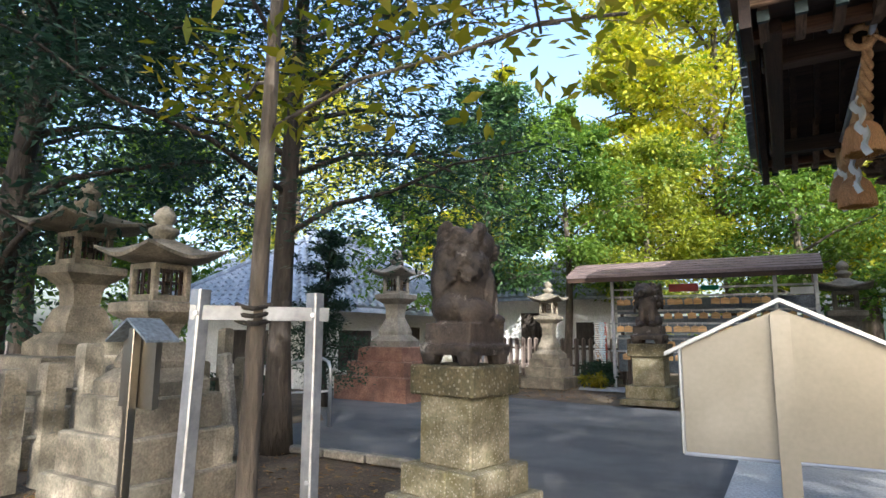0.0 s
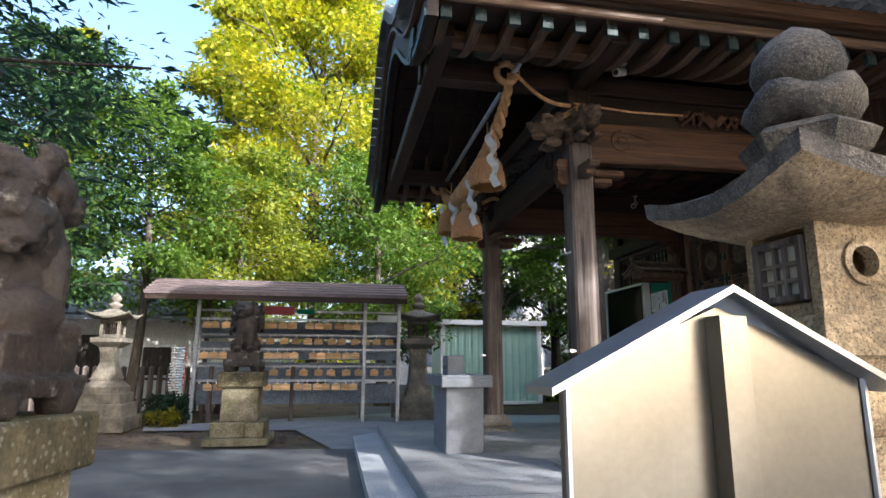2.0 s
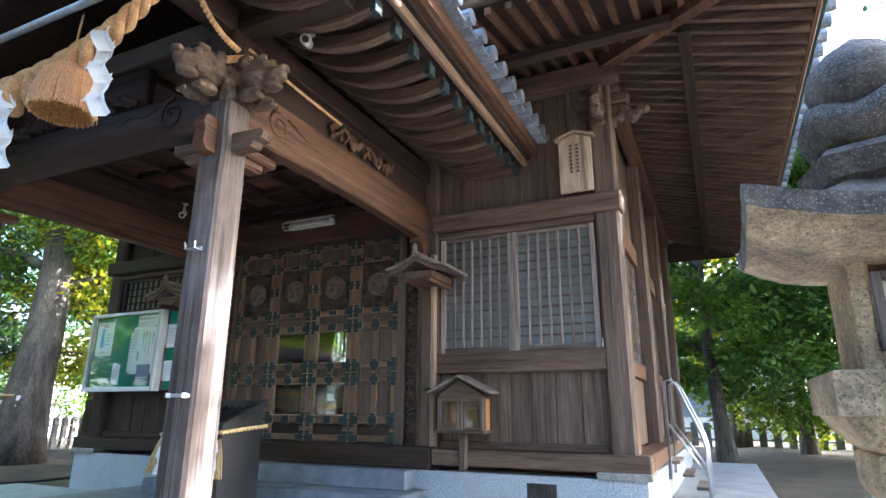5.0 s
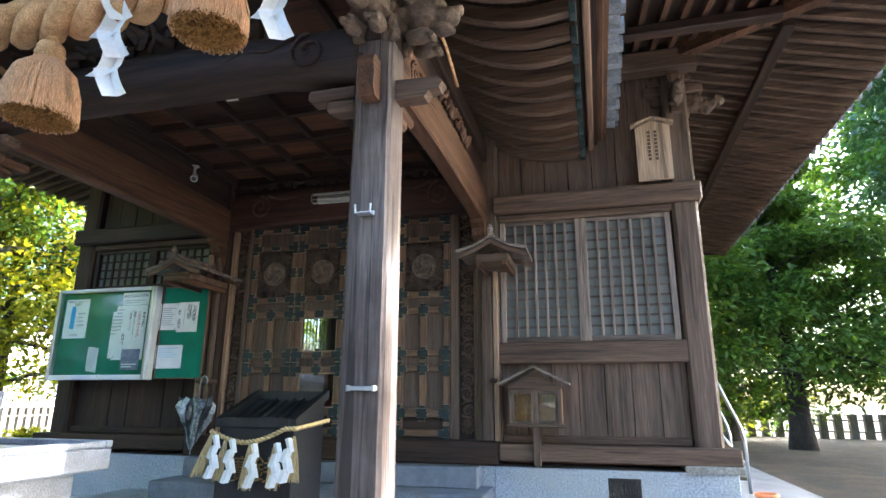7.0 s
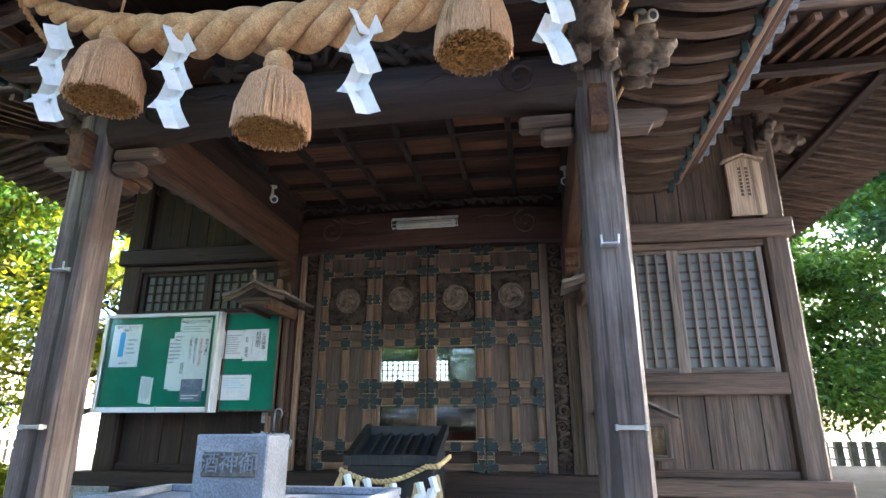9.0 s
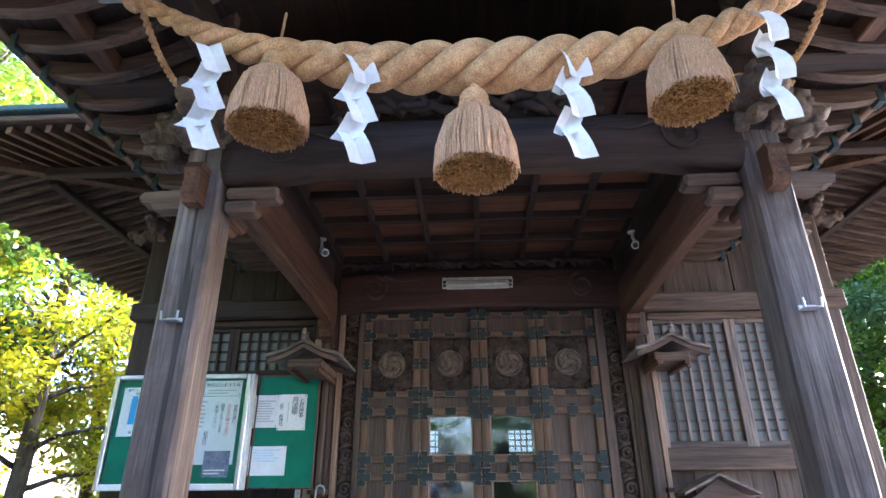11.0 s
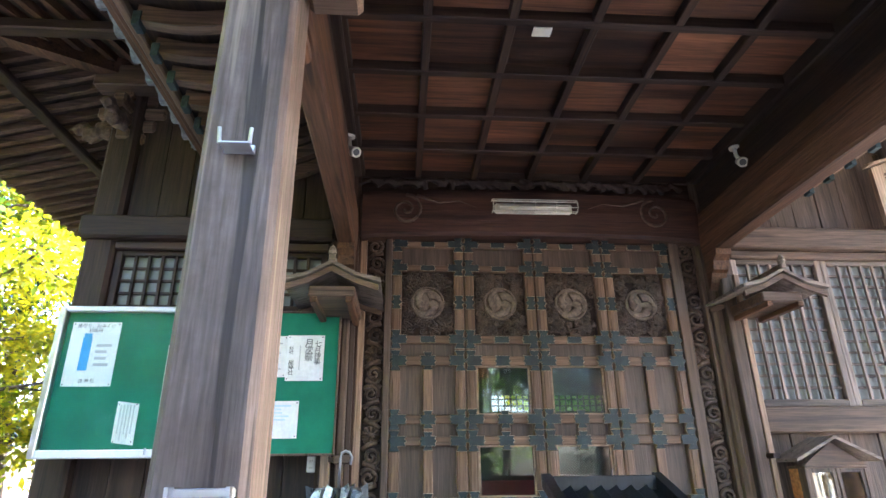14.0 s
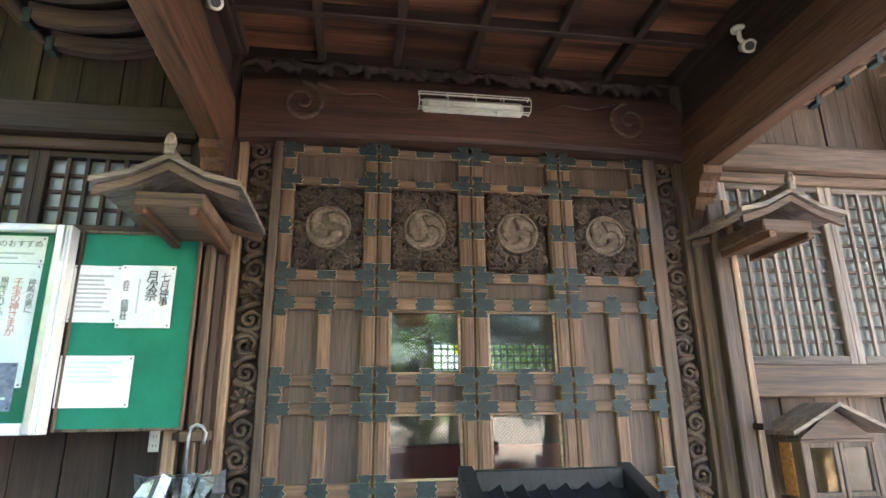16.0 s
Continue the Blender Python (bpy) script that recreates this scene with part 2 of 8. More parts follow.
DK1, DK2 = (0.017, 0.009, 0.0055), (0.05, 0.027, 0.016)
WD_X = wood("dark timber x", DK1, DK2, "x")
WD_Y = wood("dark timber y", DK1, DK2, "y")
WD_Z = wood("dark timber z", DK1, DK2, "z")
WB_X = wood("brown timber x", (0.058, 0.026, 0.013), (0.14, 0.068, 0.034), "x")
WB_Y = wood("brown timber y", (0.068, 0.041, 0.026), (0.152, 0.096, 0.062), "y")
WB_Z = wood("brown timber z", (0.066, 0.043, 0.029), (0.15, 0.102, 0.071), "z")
WG_Z = wood("weathered post timber", (0.064, 0.049, 0.043), (0.18, 0.147, 0.13), "z", 0.6, 0.6, 0.05, (0.05, 0.03, 0.022), 0.5, ((0.012, 0.008, 0.006), (0.36, 0.30, 0.25), 20.0, 0.75))
W_BAR = wood("pale window bar timber", (0.16, 0.122, 0.094), (0.30, 0.235, 0.188), "z", 0.65, 0.3)
W_BAR_Y = wood("pale window bar timber y", (0.095, 0.07, 0.054), (0.18, 0.14, 0.11), "y", 0.65, 0.3)
WG_Y = wood("weathered timber y", (0.12, 0.092, 0.07), (0.26, 0.205, 0.16), "y", 0.7, 0.5)
WL_Z = wood("pale jamb timber", (0.22, 0.14, 0.085), (0.38, 0.25, 0.16), "z", 0.6, 0.3)
WL_Y = wood("pale timber y", (0.22, 0.14, 0.085), (0.36, 0.24, 0.155), "y", 0.6, 0.3)
W_EAVE = wood("light brown eave timber", (0.12, 0.072, 0.044), (0.24, 0.15, 0.095), "x", 0.6, 0.3)
W_CEIL = wood("reddish ceiling board", (0.028, 0.010, 0.005), (0.15, 0.062, 0.030), "y", 0.55, 0.2, 0.65)
W_PANEL = wood("door panel timber", (0.07, 0.046, 0.032), (0.125, 0.087, 0.062), "z", 0.6, 0.3, 0.2, crack=((0.05, 0.033, 0.023), (0.17, 0.12, 0.09), 30.0, 0.3))
W_RAIL = wood("door rail timber", (0.125, 0.07, 0.04), (0.22, 0.13, 0.075), "y", 0.55, 0.3, 0.15, crack=((0.06, 0.034, 0.02), (0.3, 0.19, 0.12), 30.0, 0.35))
W_STILE = wood("door stile timber", (0.125, 0.07, 0.04), (0.22, 0.13, 0.075), "z", 0.55, 0.3, 0.15, crack=((0.06, 0.034, 0.02), (0.3, 0.19, 0.12), 30.0, 0.35))
W_CLOUD = material("dark carved cloud timber", (0.034, 0.02, 0.0125), (0.095, 0.06, 0.038), 9, 0.7, 0, 0.4, (1, 1, 1), 60)
W_CARVE = material("carved timber", (0.055, 0.034, 0.021), (0.15, 0.098, 0.062), 9, 0.7, 0, 0.4, (1, 1, 1), 60)
COPPER = material("blackened copper", (0.008, 0.0145, 0.0135), (0.021, 0.036, 0.033), 12, 0.6, 0.0, 0.2, (1, 1, 1), 60, vary=0.2)
VERDIGRIS = material("verdigris copper", (0.014, 0.036, 0.038), (0.038, 0.088, 0.088), 8, 0.6, 0.3, 0.2, (1, 1, 1), 50)
CAPMETAL = material("dull copper cap", (0.018, 0.032, 0.033), (0.045, 0.072, 0.072), 9, 0.6, 0.2, 0.2)
BRASS = material("worn brass edge", (0.34, 0.27, 0.17), (0.55, 0.45, 0.3), 20, 0.5, 0.5, 0.1)
TILE = material("grey roof tile", (0.13, 0.145, 0.16), (0.27, 0.29, 0.31), 6, 0.45, 0.0, 0.2, vary=0.2)
TILE_B = material("blue roof tile", (0.24, 0.30, 0.40), (0.44, 0.50, 0.60), 4, 0.35, 0.0, 0.2, vary=0.2)
GRANITE = material("lichened granite", (0.32, 0.225, 0.125), (0.56, 0.42, 0.25), 6, 0.85, 0, 0.9, (1, 1, 1), 70, (0.065, 0.055, 0.045), 0.42, ((0.05, 0.042, 0.035), 95, 0.7), bump_dist=0.012, stain_scale=3)
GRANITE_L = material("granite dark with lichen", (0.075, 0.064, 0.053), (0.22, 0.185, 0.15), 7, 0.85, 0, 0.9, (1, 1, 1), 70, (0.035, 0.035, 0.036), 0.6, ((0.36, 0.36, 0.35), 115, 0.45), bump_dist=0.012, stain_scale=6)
STONE = material("grey stone", (0.19, 0.18, 0.155), (0.34, 0.315, 0.275), 3, 0.85, 0, 0.6, (1, 1, 1), 45, (0.11, 0.10, 0.075), 0.45, ((0.1, 0.09, 0.08), 90, 0.4), 0.12, stain_scale=2)
STONE_D = material("dark weathered stone", (0.09, 0.085, 0.075), (0.2, 0.19, 0.165), 4, 0.9, 0, 0.6, (1, 1, 1), 45, (0.05, 0.05, 0.04), 0.4)
MOSSY = material("mossy pedestal stone", (0.15, 0.13, 0.085), (0.33, 0.295, 0.22), 5, 0.9, 0, 0.7, (1, 1, 1), 50, (0.085, 0.075, 0.022), 0.75, ((0.5, 0.48, 0.42), 40, 0.35), 0.1, stain_scale=3.5)
MOSSY_C = material("moss stained cap stone", (0.06, 0.05, 0.022), (0.20, 0.165, 0.09), 6, 0.9, 0, 0.8, (1, 1, 1), 50, (0.035, 0.03, 0.012), 0.7, ((0.42, 0.40, 0.34), 26, 0.3), 0.1, stain_scale=4)
KOMA = material("brown weathered statue stone", (0.017, 0.013, 0.0105), (0.066, 0.049, 0.037), 6, 0.65, 0, 0.7, (1, 1, 1), 60, (0.34, 0.32, 0.29), 0.06, bump_dist=0.01, stain_scale=7)
REDSTONE = material("reddish plinth stone", (0.17, 0.085, 0.06), (0.33, 0.19, 0.14), 4, 0.85, 0, 0.5, vary=0.15, stain=(0.1, 0.06, 0.05), stain_amount=0.4)
POLISHED = material("cut grey granite", (0.14, 0.155, 0.18), (0.23, 0.25, 0.28), 6, 0.5, 0, 0.15, (1, 1, 1), 130, None, 0, ((0.1, 0.1, 0.11), 170, 0.6))
CONCRETE = material("pale concrete", (0.23, 0.24, 0.25), (0.34, 0.35, 0.355), 2.5, 0.85, 0, 0.3, (1, 1, 1), 60, (0.3, 0.3, 0.29), 0.35)
WHITEWALL = material("painted footing concrete", (0.34, 0.37, 0.40), (0.46, 0.49, 0.52), 2, 0.8, 0, 0.2, (1, 1, 1), 50, (0.42, 0.42, 0.4), 0.3)
ASPHALT = material("worn asphalt", (0.075, 0.08, 0.085), (0.14, 0.145, 0.15), 1.2, 0.9, 0, 0.7, (1, 1, 1), 120, (0.17, 0.165, 0.155), 0.3, stain_scale=0.8)
SOIL = material("soil with fallen leaves", (0.05, 0.038, 0.026), (0.135, 0.10, 0.07), 3, 0.95, 0, 1.0, (1, 1, 1), 40, (0.17, 0.13, 0.075), 0.35, ((0.2, 0.14, 0.08), 30, 0.6), bump_dist=0.02)
GRASSY = material("dry grassy soil", (0.024, 0.022, 0.010), (0.066, 0.048, 0.023), 2, 0.95, 0, 1.0, (1, 1, 1), 45, (0.10, 0.072, 0.034), 0.4, bump_dist=0.02)
STEEL = material("brushed stainless steel", (0.23, 0.215, 0.185), (0.29, 0.27, 0.235), 1.5, 0.34, 1.0, 0.03, (1, 1, 1), 60, even=True)
STEEL_B = material("bright steel edge", (0.42, 0.435, 0.46), (0.55, 0.57, 0.6), 4, 0.33, 0.9, 0.03, even=True)
GALV = material("galvanised steel", (0.30, 0.315, 0.34), (0.45, 0.465, 0.49), 10, 0.45, 0.7, 0.1, even=True)
STRAW = material("rice straw rope", (0.44, 0.235, 0.095), (0.72, 0.44, 0.215), 14, 0.8, 0, 0.8, (1, 1, 1), 120)
STRAW_T = material("tassel straw", (0.60, 0.31, 0.135), (0.84, 0.53, 0.30), 25, 0.8, 0, 1.0, (9, 9, 0.7), 40)
STRAW_P = material("dry pale straw", (0.46, 0.33, 0.14), (0.70, 0.54, 0.28), 30, 0.8, 0, 0.6, (1, 1, 0.2), 90)
STRAW_END = material("cut straw ends", (0.22, 0.10, 0.022), (0.50, 0.25, 0.06), 50, 0.9, 0, 1.0, (1, 1, 1), 160)
PAPER = material("white paper", (0.76, 0.76, 0.74), (0.84, 0.84, 0.83), 5, 0.7, 0, 0.05, even=True)
PAPER_B = material("printed pale blue paper", (0.5, 0.65, 0.75), (0.62, 0.75, 0.83), 5, 0.6, 0, 0.05, even=True)
PICTURE = material("violet blue printed picture", (0.12, 0.14, 0.24), (0.30, 0.30, 0.36), 9, 0.6, 0, 0.05)
INK = material("black ink", (0.015, 0.015, 0.015), (0.03, 0.03, 0.03), 5, 0.6, 0, 0.0, even=True)
INK_F = material("faint grey print", (0.42, 0.42, 0.42), (0.52, 0.52, 0.52), 5, 0.7, 0, 0.0, even=True)
INK_R = material("red ink", (0.5, 0.1, 0.07), (0.6, 0.14, 0.1), 5, 0.6, 0, 0.0, even=True)
INK_B = material("blue ink", (0.03, 0.3, 0.62), (0.06, 0.38, 0.7), 5, 0.5, 0, 0.0, even=True)
FELT = material("green board cloth", (0.004, 0.15, 0.085), (0.01, 0.20, 0.115), 4, 0.9, 0, 0.1, fine=150, even=True)
BLACKP = material("black lacquered timber", (0.008, 0.0095, 0.011), (0.020, 0.022, 0.025), 5, 0.38, 0, 0.25, (1, 1, 0.2), 60)
WHITEP = material("white painted metal", (0.66, 0.67, 0.66), (0.78, 0.78, 0.76), 4, 0.4, 0, 0.05, even=True)
CREAMP = material("cream plastic", (0.6, 0.55, 0.43), (0.7, 0.66, 0.54), 4, 0.4, 0, 0.05, even=True)
SHEDG = material("pale green steel sheet", (0.30, 0.47, 0.38), (0.38, 0.55, 0.45), 2, 0.45, 0.1, 0.05, even=True)
PLASTER = material("white plaster", (0.66, 0.66, 0.64), (0.76, 0.76, 0.74), 1.5, 0.9, 0, 0.2, stain=(0.5, 0.49, 0.46), stain_amount=0.25)
GREYPAINT = material("grey blue painted board", (0.13, 0.16, 0.2), (0.21, 0.25, 0.3), 3, 0.7, 0, 0.2)
ROOFM = material("brown sheet roofing", (0.095, 0.072, 0.072), (0.17, 0.13, 0.125), 3, 0.55, 0.1, 0.2)
PLAQUE = wood("plaque board", (0.36, 0.25, 0.16), (0.5, 0.37, 0.25), "z", 0.6, 0.2)
EMA = wood("votive tablet wood", (0.56, 0.34, 0.15), (0.72, 0.47, 0.24), "x", 0.6, 0.1, 0.25)
REDP = material("red lacquer", (0.33, 0.03, 0.035), (0.45, 0.06, 0.06), 4, 0.5, 0, 0.1, even=True)
ORANGEP = material("orange plastic", (0.62, 0.2, 0.06), (0.72, 0.27, 0.1), 4, 0.4, 0, 0.05, even=True)
BARK = material("grey brown bark", (0.05, 0.04, 0.032), (0.14, 0.115, 0.09), 6, 0.95, 0, 1.0, (1, 1, 0.25), 30, (0.16, 0.16, 0.1), 0.25, bump_dist=0.03)
BARK_D = material("dark bark", (0.022, 0.018, 0.015), (0.06, 0.048, 0.038), 6, 0.95, 0, 1.0, (1, 1, 0.25), 30, bump_dist=0.03)
FABRIC = material("black cloth of umbrella", (0.03, 0.035, 0.04), (0.09, 0.1, 0.11), 8, 0.3, 0.3, 0.3)
FABRIC_S = material("silver cloth of umbrella", (0.32, 0.36, 0.38), (0.52, 0.56, 0.58), 8, 0.28, 0.6, 0.3)
GLASS = glass("window glass")
GLASS_C = glass("notice case glass", 0.03, (0.96, 0.98, 0.96), 1.2)
FROST = material("frosted pane", (0.12, 0.125, 0.11), (0.19, 0.195, 0.175), 2, 0.32, 0, 0.05, even=True)
MILK = material("milky lantern pane", (0.6, 0.56, 0.42), (0.74, 0.7, 0.56), 3, 0.4, 0, 0.05, even=True)
# the orange light on the box lining is put into its base colour
LIT_LINING = material("orange lit wood lining", (0.5, 0.2, 0.06), (0.62, 0.3, 0.1), 4, 0.6, 0, 0.1)
LF_BRIGHT = leaves("sunny yellow green leaves", (0.075, 0.15, 0.016), (0.52, 0.46, 0.04), 0.5)
LF_WARM = leaves("sun-touched green leaves", (0.035, 0.085, 0.014), (0.34, 0.36, 0.04), 0.5)
LF_MID = leaves("mid green leaves", (0.03, 0.085, 0.016), (0.16, 0.24, 0.035), 0.45)
LF_DARK = leaves("dark green leaves", (0.008, 0.024, 0.019), (0.034, 0.075, 0.040), 0.3)
LF_YEL = leaves("yellowing broad leaves", (0.06, 0.11, 0.012), (0.32, 0.25, 0.025), 0.45)
LF_PINE = leaves("conifer needles", (0.018, 0.055, 0.022), (0.07, 0.13, 0.035), 0.3)
STONE_W = material("warm weathered lantern stone", (0.13, 0.115, 0.088), (0.29, 0.255, 0.195), 4, 0.9, 0, 0.6, (1, 1, 1), 55, (0.065, 0.062, 0.045), 0.5, ((0.09, 0.08, 0.065), 80, 0.4), 0.1, stain_scale=3)
W_DISC = material("carved crest timber", (0.10, 0.068, 0.045), (0.195, 0.14, 0.098), 9, 0.65, 0, 0.3, (1, 1, 1), 50)

# ---- ground ----
AX = 8.29           # the shrine's middle line, along x
bm = bmesh.new()
box(bm, -400, 400, -400, 400, -0.5, -0.03)
structure("ground", bm, SOIL, "dark soil ground strewn with fallen leaves", "ground")


def sheet(bm, x0, x1, y0, y1, z, nx, ny, amp, seed, base=-0.2):
    """A gently uneven slab of ground."""
    P = [[(x0 + (x1 - x0) * i / nx, y0 + (y1 - y0) * j / ny) for j in range(ny + 1)] for i in range(nx + 1)]
    V = [[bm.verts.new((x, y, z + amp * noise.noise((x * .6 + seed, y * .6, seed)))) for x, y in r] for r in P]
    for i in range(nx):
        for j in range(ny):
            bm.faces.new((V[i][j], V[i + 1][j], V[i + 1][j + 1], V[i][j + 1]))


bm = bmesh.new()
sheet(bm, 4.8, 40, -20, 4.1, 0.02, 60, 40, 0.06, 3)
structure("ground_1", bm, GRASSY, "dry sunlit grassy earth beneath the trees", "ground", True)
bm = bmesh.new()
sheet(bm, 1.2, 30, 14.6, 40, 0.02, 50, 40, 0.05, 5)
structure("ground_2", bm, GRASSY, "patchy grassy earth behind the shrine court", "ground", True)
bm = bmesh.new()
put(bm, [(-6.2, 4.55, 0), (-2.0, 4.6, 0), (-2.0, 4.2, 0), (-0.5, -8, 0), (4.6, -8, 0), (4.6, 18, 0), (-0.2, 18, 0), (-0.2, 12.9, 0), (-0.8, 9.95, 0), (-4.6, 10.4, 0), (-9, 9.6, 0), (-5.6, 6.3, 0),
         ], [list(range(12))])
structure("pavement", bm, ASPHALT, "worn grey asphalt court dappled with sunlight", "pavement")
bm = bmesh.new()
put(bm, [(-0.75, 9.9, 0.004), (4.6, 9.9, 0.004), (4.6, 17.5, 0.004), (-4.2, 13.4, 0.004), (-4.0, 12.6, 0.004), (-1.4, 12.4, 0.004)], [list(range(6))])
structure("pavement_1", bm, CONCRETE, "pale concrete paving before the tablet rack", "pavement")
# kerb stones along the soil beds
kerb = thing("kerb", (-4, 4.6, 0), "weathered grey kerb stones edging the asphalt", "kerb", kind="structure")
for i in range(8):
    bm = bmesh.new()
    a, b = -6.1 + i * .52, -6.1 + i * .52 + .5
    box(bm, a, b, 4.5 + .005 * i, 4.62 + .005 * i, -0.02, 0.05 + .01 * (i % 3), 0.015)
    part("stone", bm, STONE, kerb)

# porch slab with its lower step
bm = bmesh.new()
put(bm, [(-0.45, -3.0, -0.02), (4.75, -3.0, -0.02), (4.75, 13.6, -0.02), (2.4, 13.6, -0.02), (2.4, 10.9, -0.02), (-0.1, 10.9, -0.02), (-0.45, 10.5, -0.02),
         (-0.45, -3.0, 0.10), (4.75, -3.0, 0.10), (4.75, 13.6, 0.10), (2.4, 13.6, 0.10), (2.4, 10.9, 0.10), (-0.1, 10.9, 0.10), (-0.45, 10.5, 0.10)],
    [list(range(7)), list(range(7, 14))] + [[i, (i + 1) % 7, 7 + (i + 1) % 7, 7 + i] for i in range(7)])
structure("floor_step", bm, WHITEWALL, "low painted concrete step round the porch", "step")
bm = bmesh.new()
box(bm, -0.06, 4.74, -2.9, 10.85, 0.10, 0.22, 0.012)
structure("floor", bm, CONCRETE, "smooth pale concrete porch floor with sun patches", "floor")
bm = bmesh.new()
box(bm, 4.74, 13, 3.05, 4.24, 0.0, 0.2, 0.01)
structure("floor_side", bm, CONCRETE, "concrete walk along the side of the shrine", "floor")
bm = bmesh.new()
for y in np.arange(-2, 10.8, 1.55):
    box(bm, -0.05, 4.7, y, y + .012, 0.2205, 0.2212)
structure("floor_joint", bm, STONE_D, "thin dark joints in the concrete floor", "floor joint")

# ---- shrine body ----
XF = 4.85
bm = bmesh.new()
box(bm, 4.72, 12.6, 4.24, 6.5, 0.0, 0.60, 0.01)
box(bm, 4.72, 12.6, 6.5, 10.05, 0.0, 0.60)
box(bm, 4.72, 12.6, 10.05, 12.36, 0.0, 0.60, 0.01)
structure("foundation", bm, WHITEWALL, "white painted concrete footing of the shrine", "foundation")
for n, (x0, x1, y0, y1, z0, z1) in enumerate(((4.08, 4.72, 6.5, 10.06, 0.22, 0.41), (4.44, 4.719, 6.62, 9.94, 0.41, 0.61))):
    bm = bmesh.new()
    box(bm, x0, x1, y0, y1, z0, z1, 0.012)
    structure("step_%d" % (n + 1), bm, POLISHED, "pale granite step before the shrine doors", "step")

shrine = thing("shrine", (5.0, AX, 0.6), "dark weathered timber worship hall with carved doors", "shrine")


def beam(name, x0, x1, y0, y1, z0, z1, mat, label="", bev=0.012, parent=shrine):
    bm = bmesh.new()
    box(bm, x0, x1, y0, y1, z0, z1, bev)
    return part(name, bm, mat, parent, label)


# posts of the front and the sides
for y in (4.45, 6.56, 10.02, 12.13):
    # northern posts take the dark timber: their shade is in the colour
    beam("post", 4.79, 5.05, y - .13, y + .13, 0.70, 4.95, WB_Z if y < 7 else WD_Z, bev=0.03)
    if y in (4.45, 12.13):
        bm = bmesh.new()
        lathe(bm, (4.92, y, 0.60), [(.25, 0), (.25, .05), (.21, .09), (.21, .11)], 4, math.pi / 4)
        part("post_base", bm, STONE, shrine, "pale stone block under the corner post")
for y in (4.45, 12.13):
    for x in (7.4, 9.9, 12.3):
        beam("post", x - .13, x + .13, y - .13, y + .13, 0.6, 4.95, WB_Z, bev=0.03)
# sills; the north one has its shade put into darker timber
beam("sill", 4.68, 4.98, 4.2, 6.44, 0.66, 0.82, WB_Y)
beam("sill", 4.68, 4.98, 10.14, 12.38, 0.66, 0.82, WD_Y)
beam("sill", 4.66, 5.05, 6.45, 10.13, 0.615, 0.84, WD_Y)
for y0, y1 in ((4.2, 4.46), (12.12, 12.38)):
    beam("sill", 4.99, 12.5, y0, y1, 0.66, 0.82, WB_X)
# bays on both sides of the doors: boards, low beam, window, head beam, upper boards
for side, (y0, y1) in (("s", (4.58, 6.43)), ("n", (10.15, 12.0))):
    # same boards on both sides; the north bay's shade is coloured in
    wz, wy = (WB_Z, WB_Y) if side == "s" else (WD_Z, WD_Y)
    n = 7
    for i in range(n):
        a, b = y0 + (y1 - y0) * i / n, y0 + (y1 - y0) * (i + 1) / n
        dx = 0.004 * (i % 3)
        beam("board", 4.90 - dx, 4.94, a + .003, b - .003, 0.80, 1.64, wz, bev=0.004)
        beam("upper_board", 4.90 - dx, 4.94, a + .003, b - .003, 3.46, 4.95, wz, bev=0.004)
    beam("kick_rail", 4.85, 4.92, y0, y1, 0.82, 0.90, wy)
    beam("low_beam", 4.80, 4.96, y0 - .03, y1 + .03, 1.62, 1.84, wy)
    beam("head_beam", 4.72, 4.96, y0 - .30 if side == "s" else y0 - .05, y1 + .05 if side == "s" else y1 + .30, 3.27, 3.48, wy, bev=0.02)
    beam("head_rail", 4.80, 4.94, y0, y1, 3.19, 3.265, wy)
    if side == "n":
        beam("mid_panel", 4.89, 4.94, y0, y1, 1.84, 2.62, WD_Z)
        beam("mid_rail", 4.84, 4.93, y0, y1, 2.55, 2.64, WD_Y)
# closing walls of the hall
for y in (4.50, 12.05):
    for x0, x1 in ((5.05, 7.27), (7.53, 9.77), (10.03, 12.17)):
        beam("side_panel", x0, x1, y, y + .03, 0.82, 1.62, WB_Z)
        beam("side_rail", x0, x1, y - .05, y + .06, 1.62, 1.82, WB_X)
        beam("side_rail", x0, x1, y - .06, y + .08, 3.2, 3.46, WB_X)
        beam("side_panel", x0, x1, y, y + .03, 3.46, 4.95, WB_Z)
        for k in range(13):
            xx = x0 + (x1 - x0) * (k + .5) / 13
            beam("lattice_bar", xx - .016, xx + .016, y - .01, y + .02, 1.82, 3.2, WG_Y, bev=0)
        for k in range(9):
            zz = 1.9 + 1.25 * k / 8
            beam("lattice_bar", x0, x1, y + .021, y + .035, zz - .012, zz + .012, WG_Y, bev=0)
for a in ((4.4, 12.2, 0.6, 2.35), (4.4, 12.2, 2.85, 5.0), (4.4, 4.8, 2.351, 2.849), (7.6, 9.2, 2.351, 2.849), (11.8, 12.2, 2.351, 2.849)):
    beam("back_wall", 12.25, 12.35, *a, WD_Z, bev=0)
for y0, y1 in ((4.8, 7.6), (9.2, 11.8)):
    for k in range(int((y1 - y0) / .13)):
        beam("lattice_bar", 12.27, 12.30, y0 + .13 * k + .045, y0 + .13 * k + .075, 2.35, 2.85, WD_Z, bev=0)
    for k in range(4):
        beam("lattice_bar", 12.301, 12.32, y0, y1, 2.36 + .13 * k, 2.39 + .13 * k, WD_Y, bev=0)
beam("floor_deck", 5.06, 12.2, 4.55, 12.0, 0.6, 0.82, WB_X)
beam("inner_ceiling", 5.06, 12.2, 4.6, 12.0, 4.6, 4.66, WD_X)
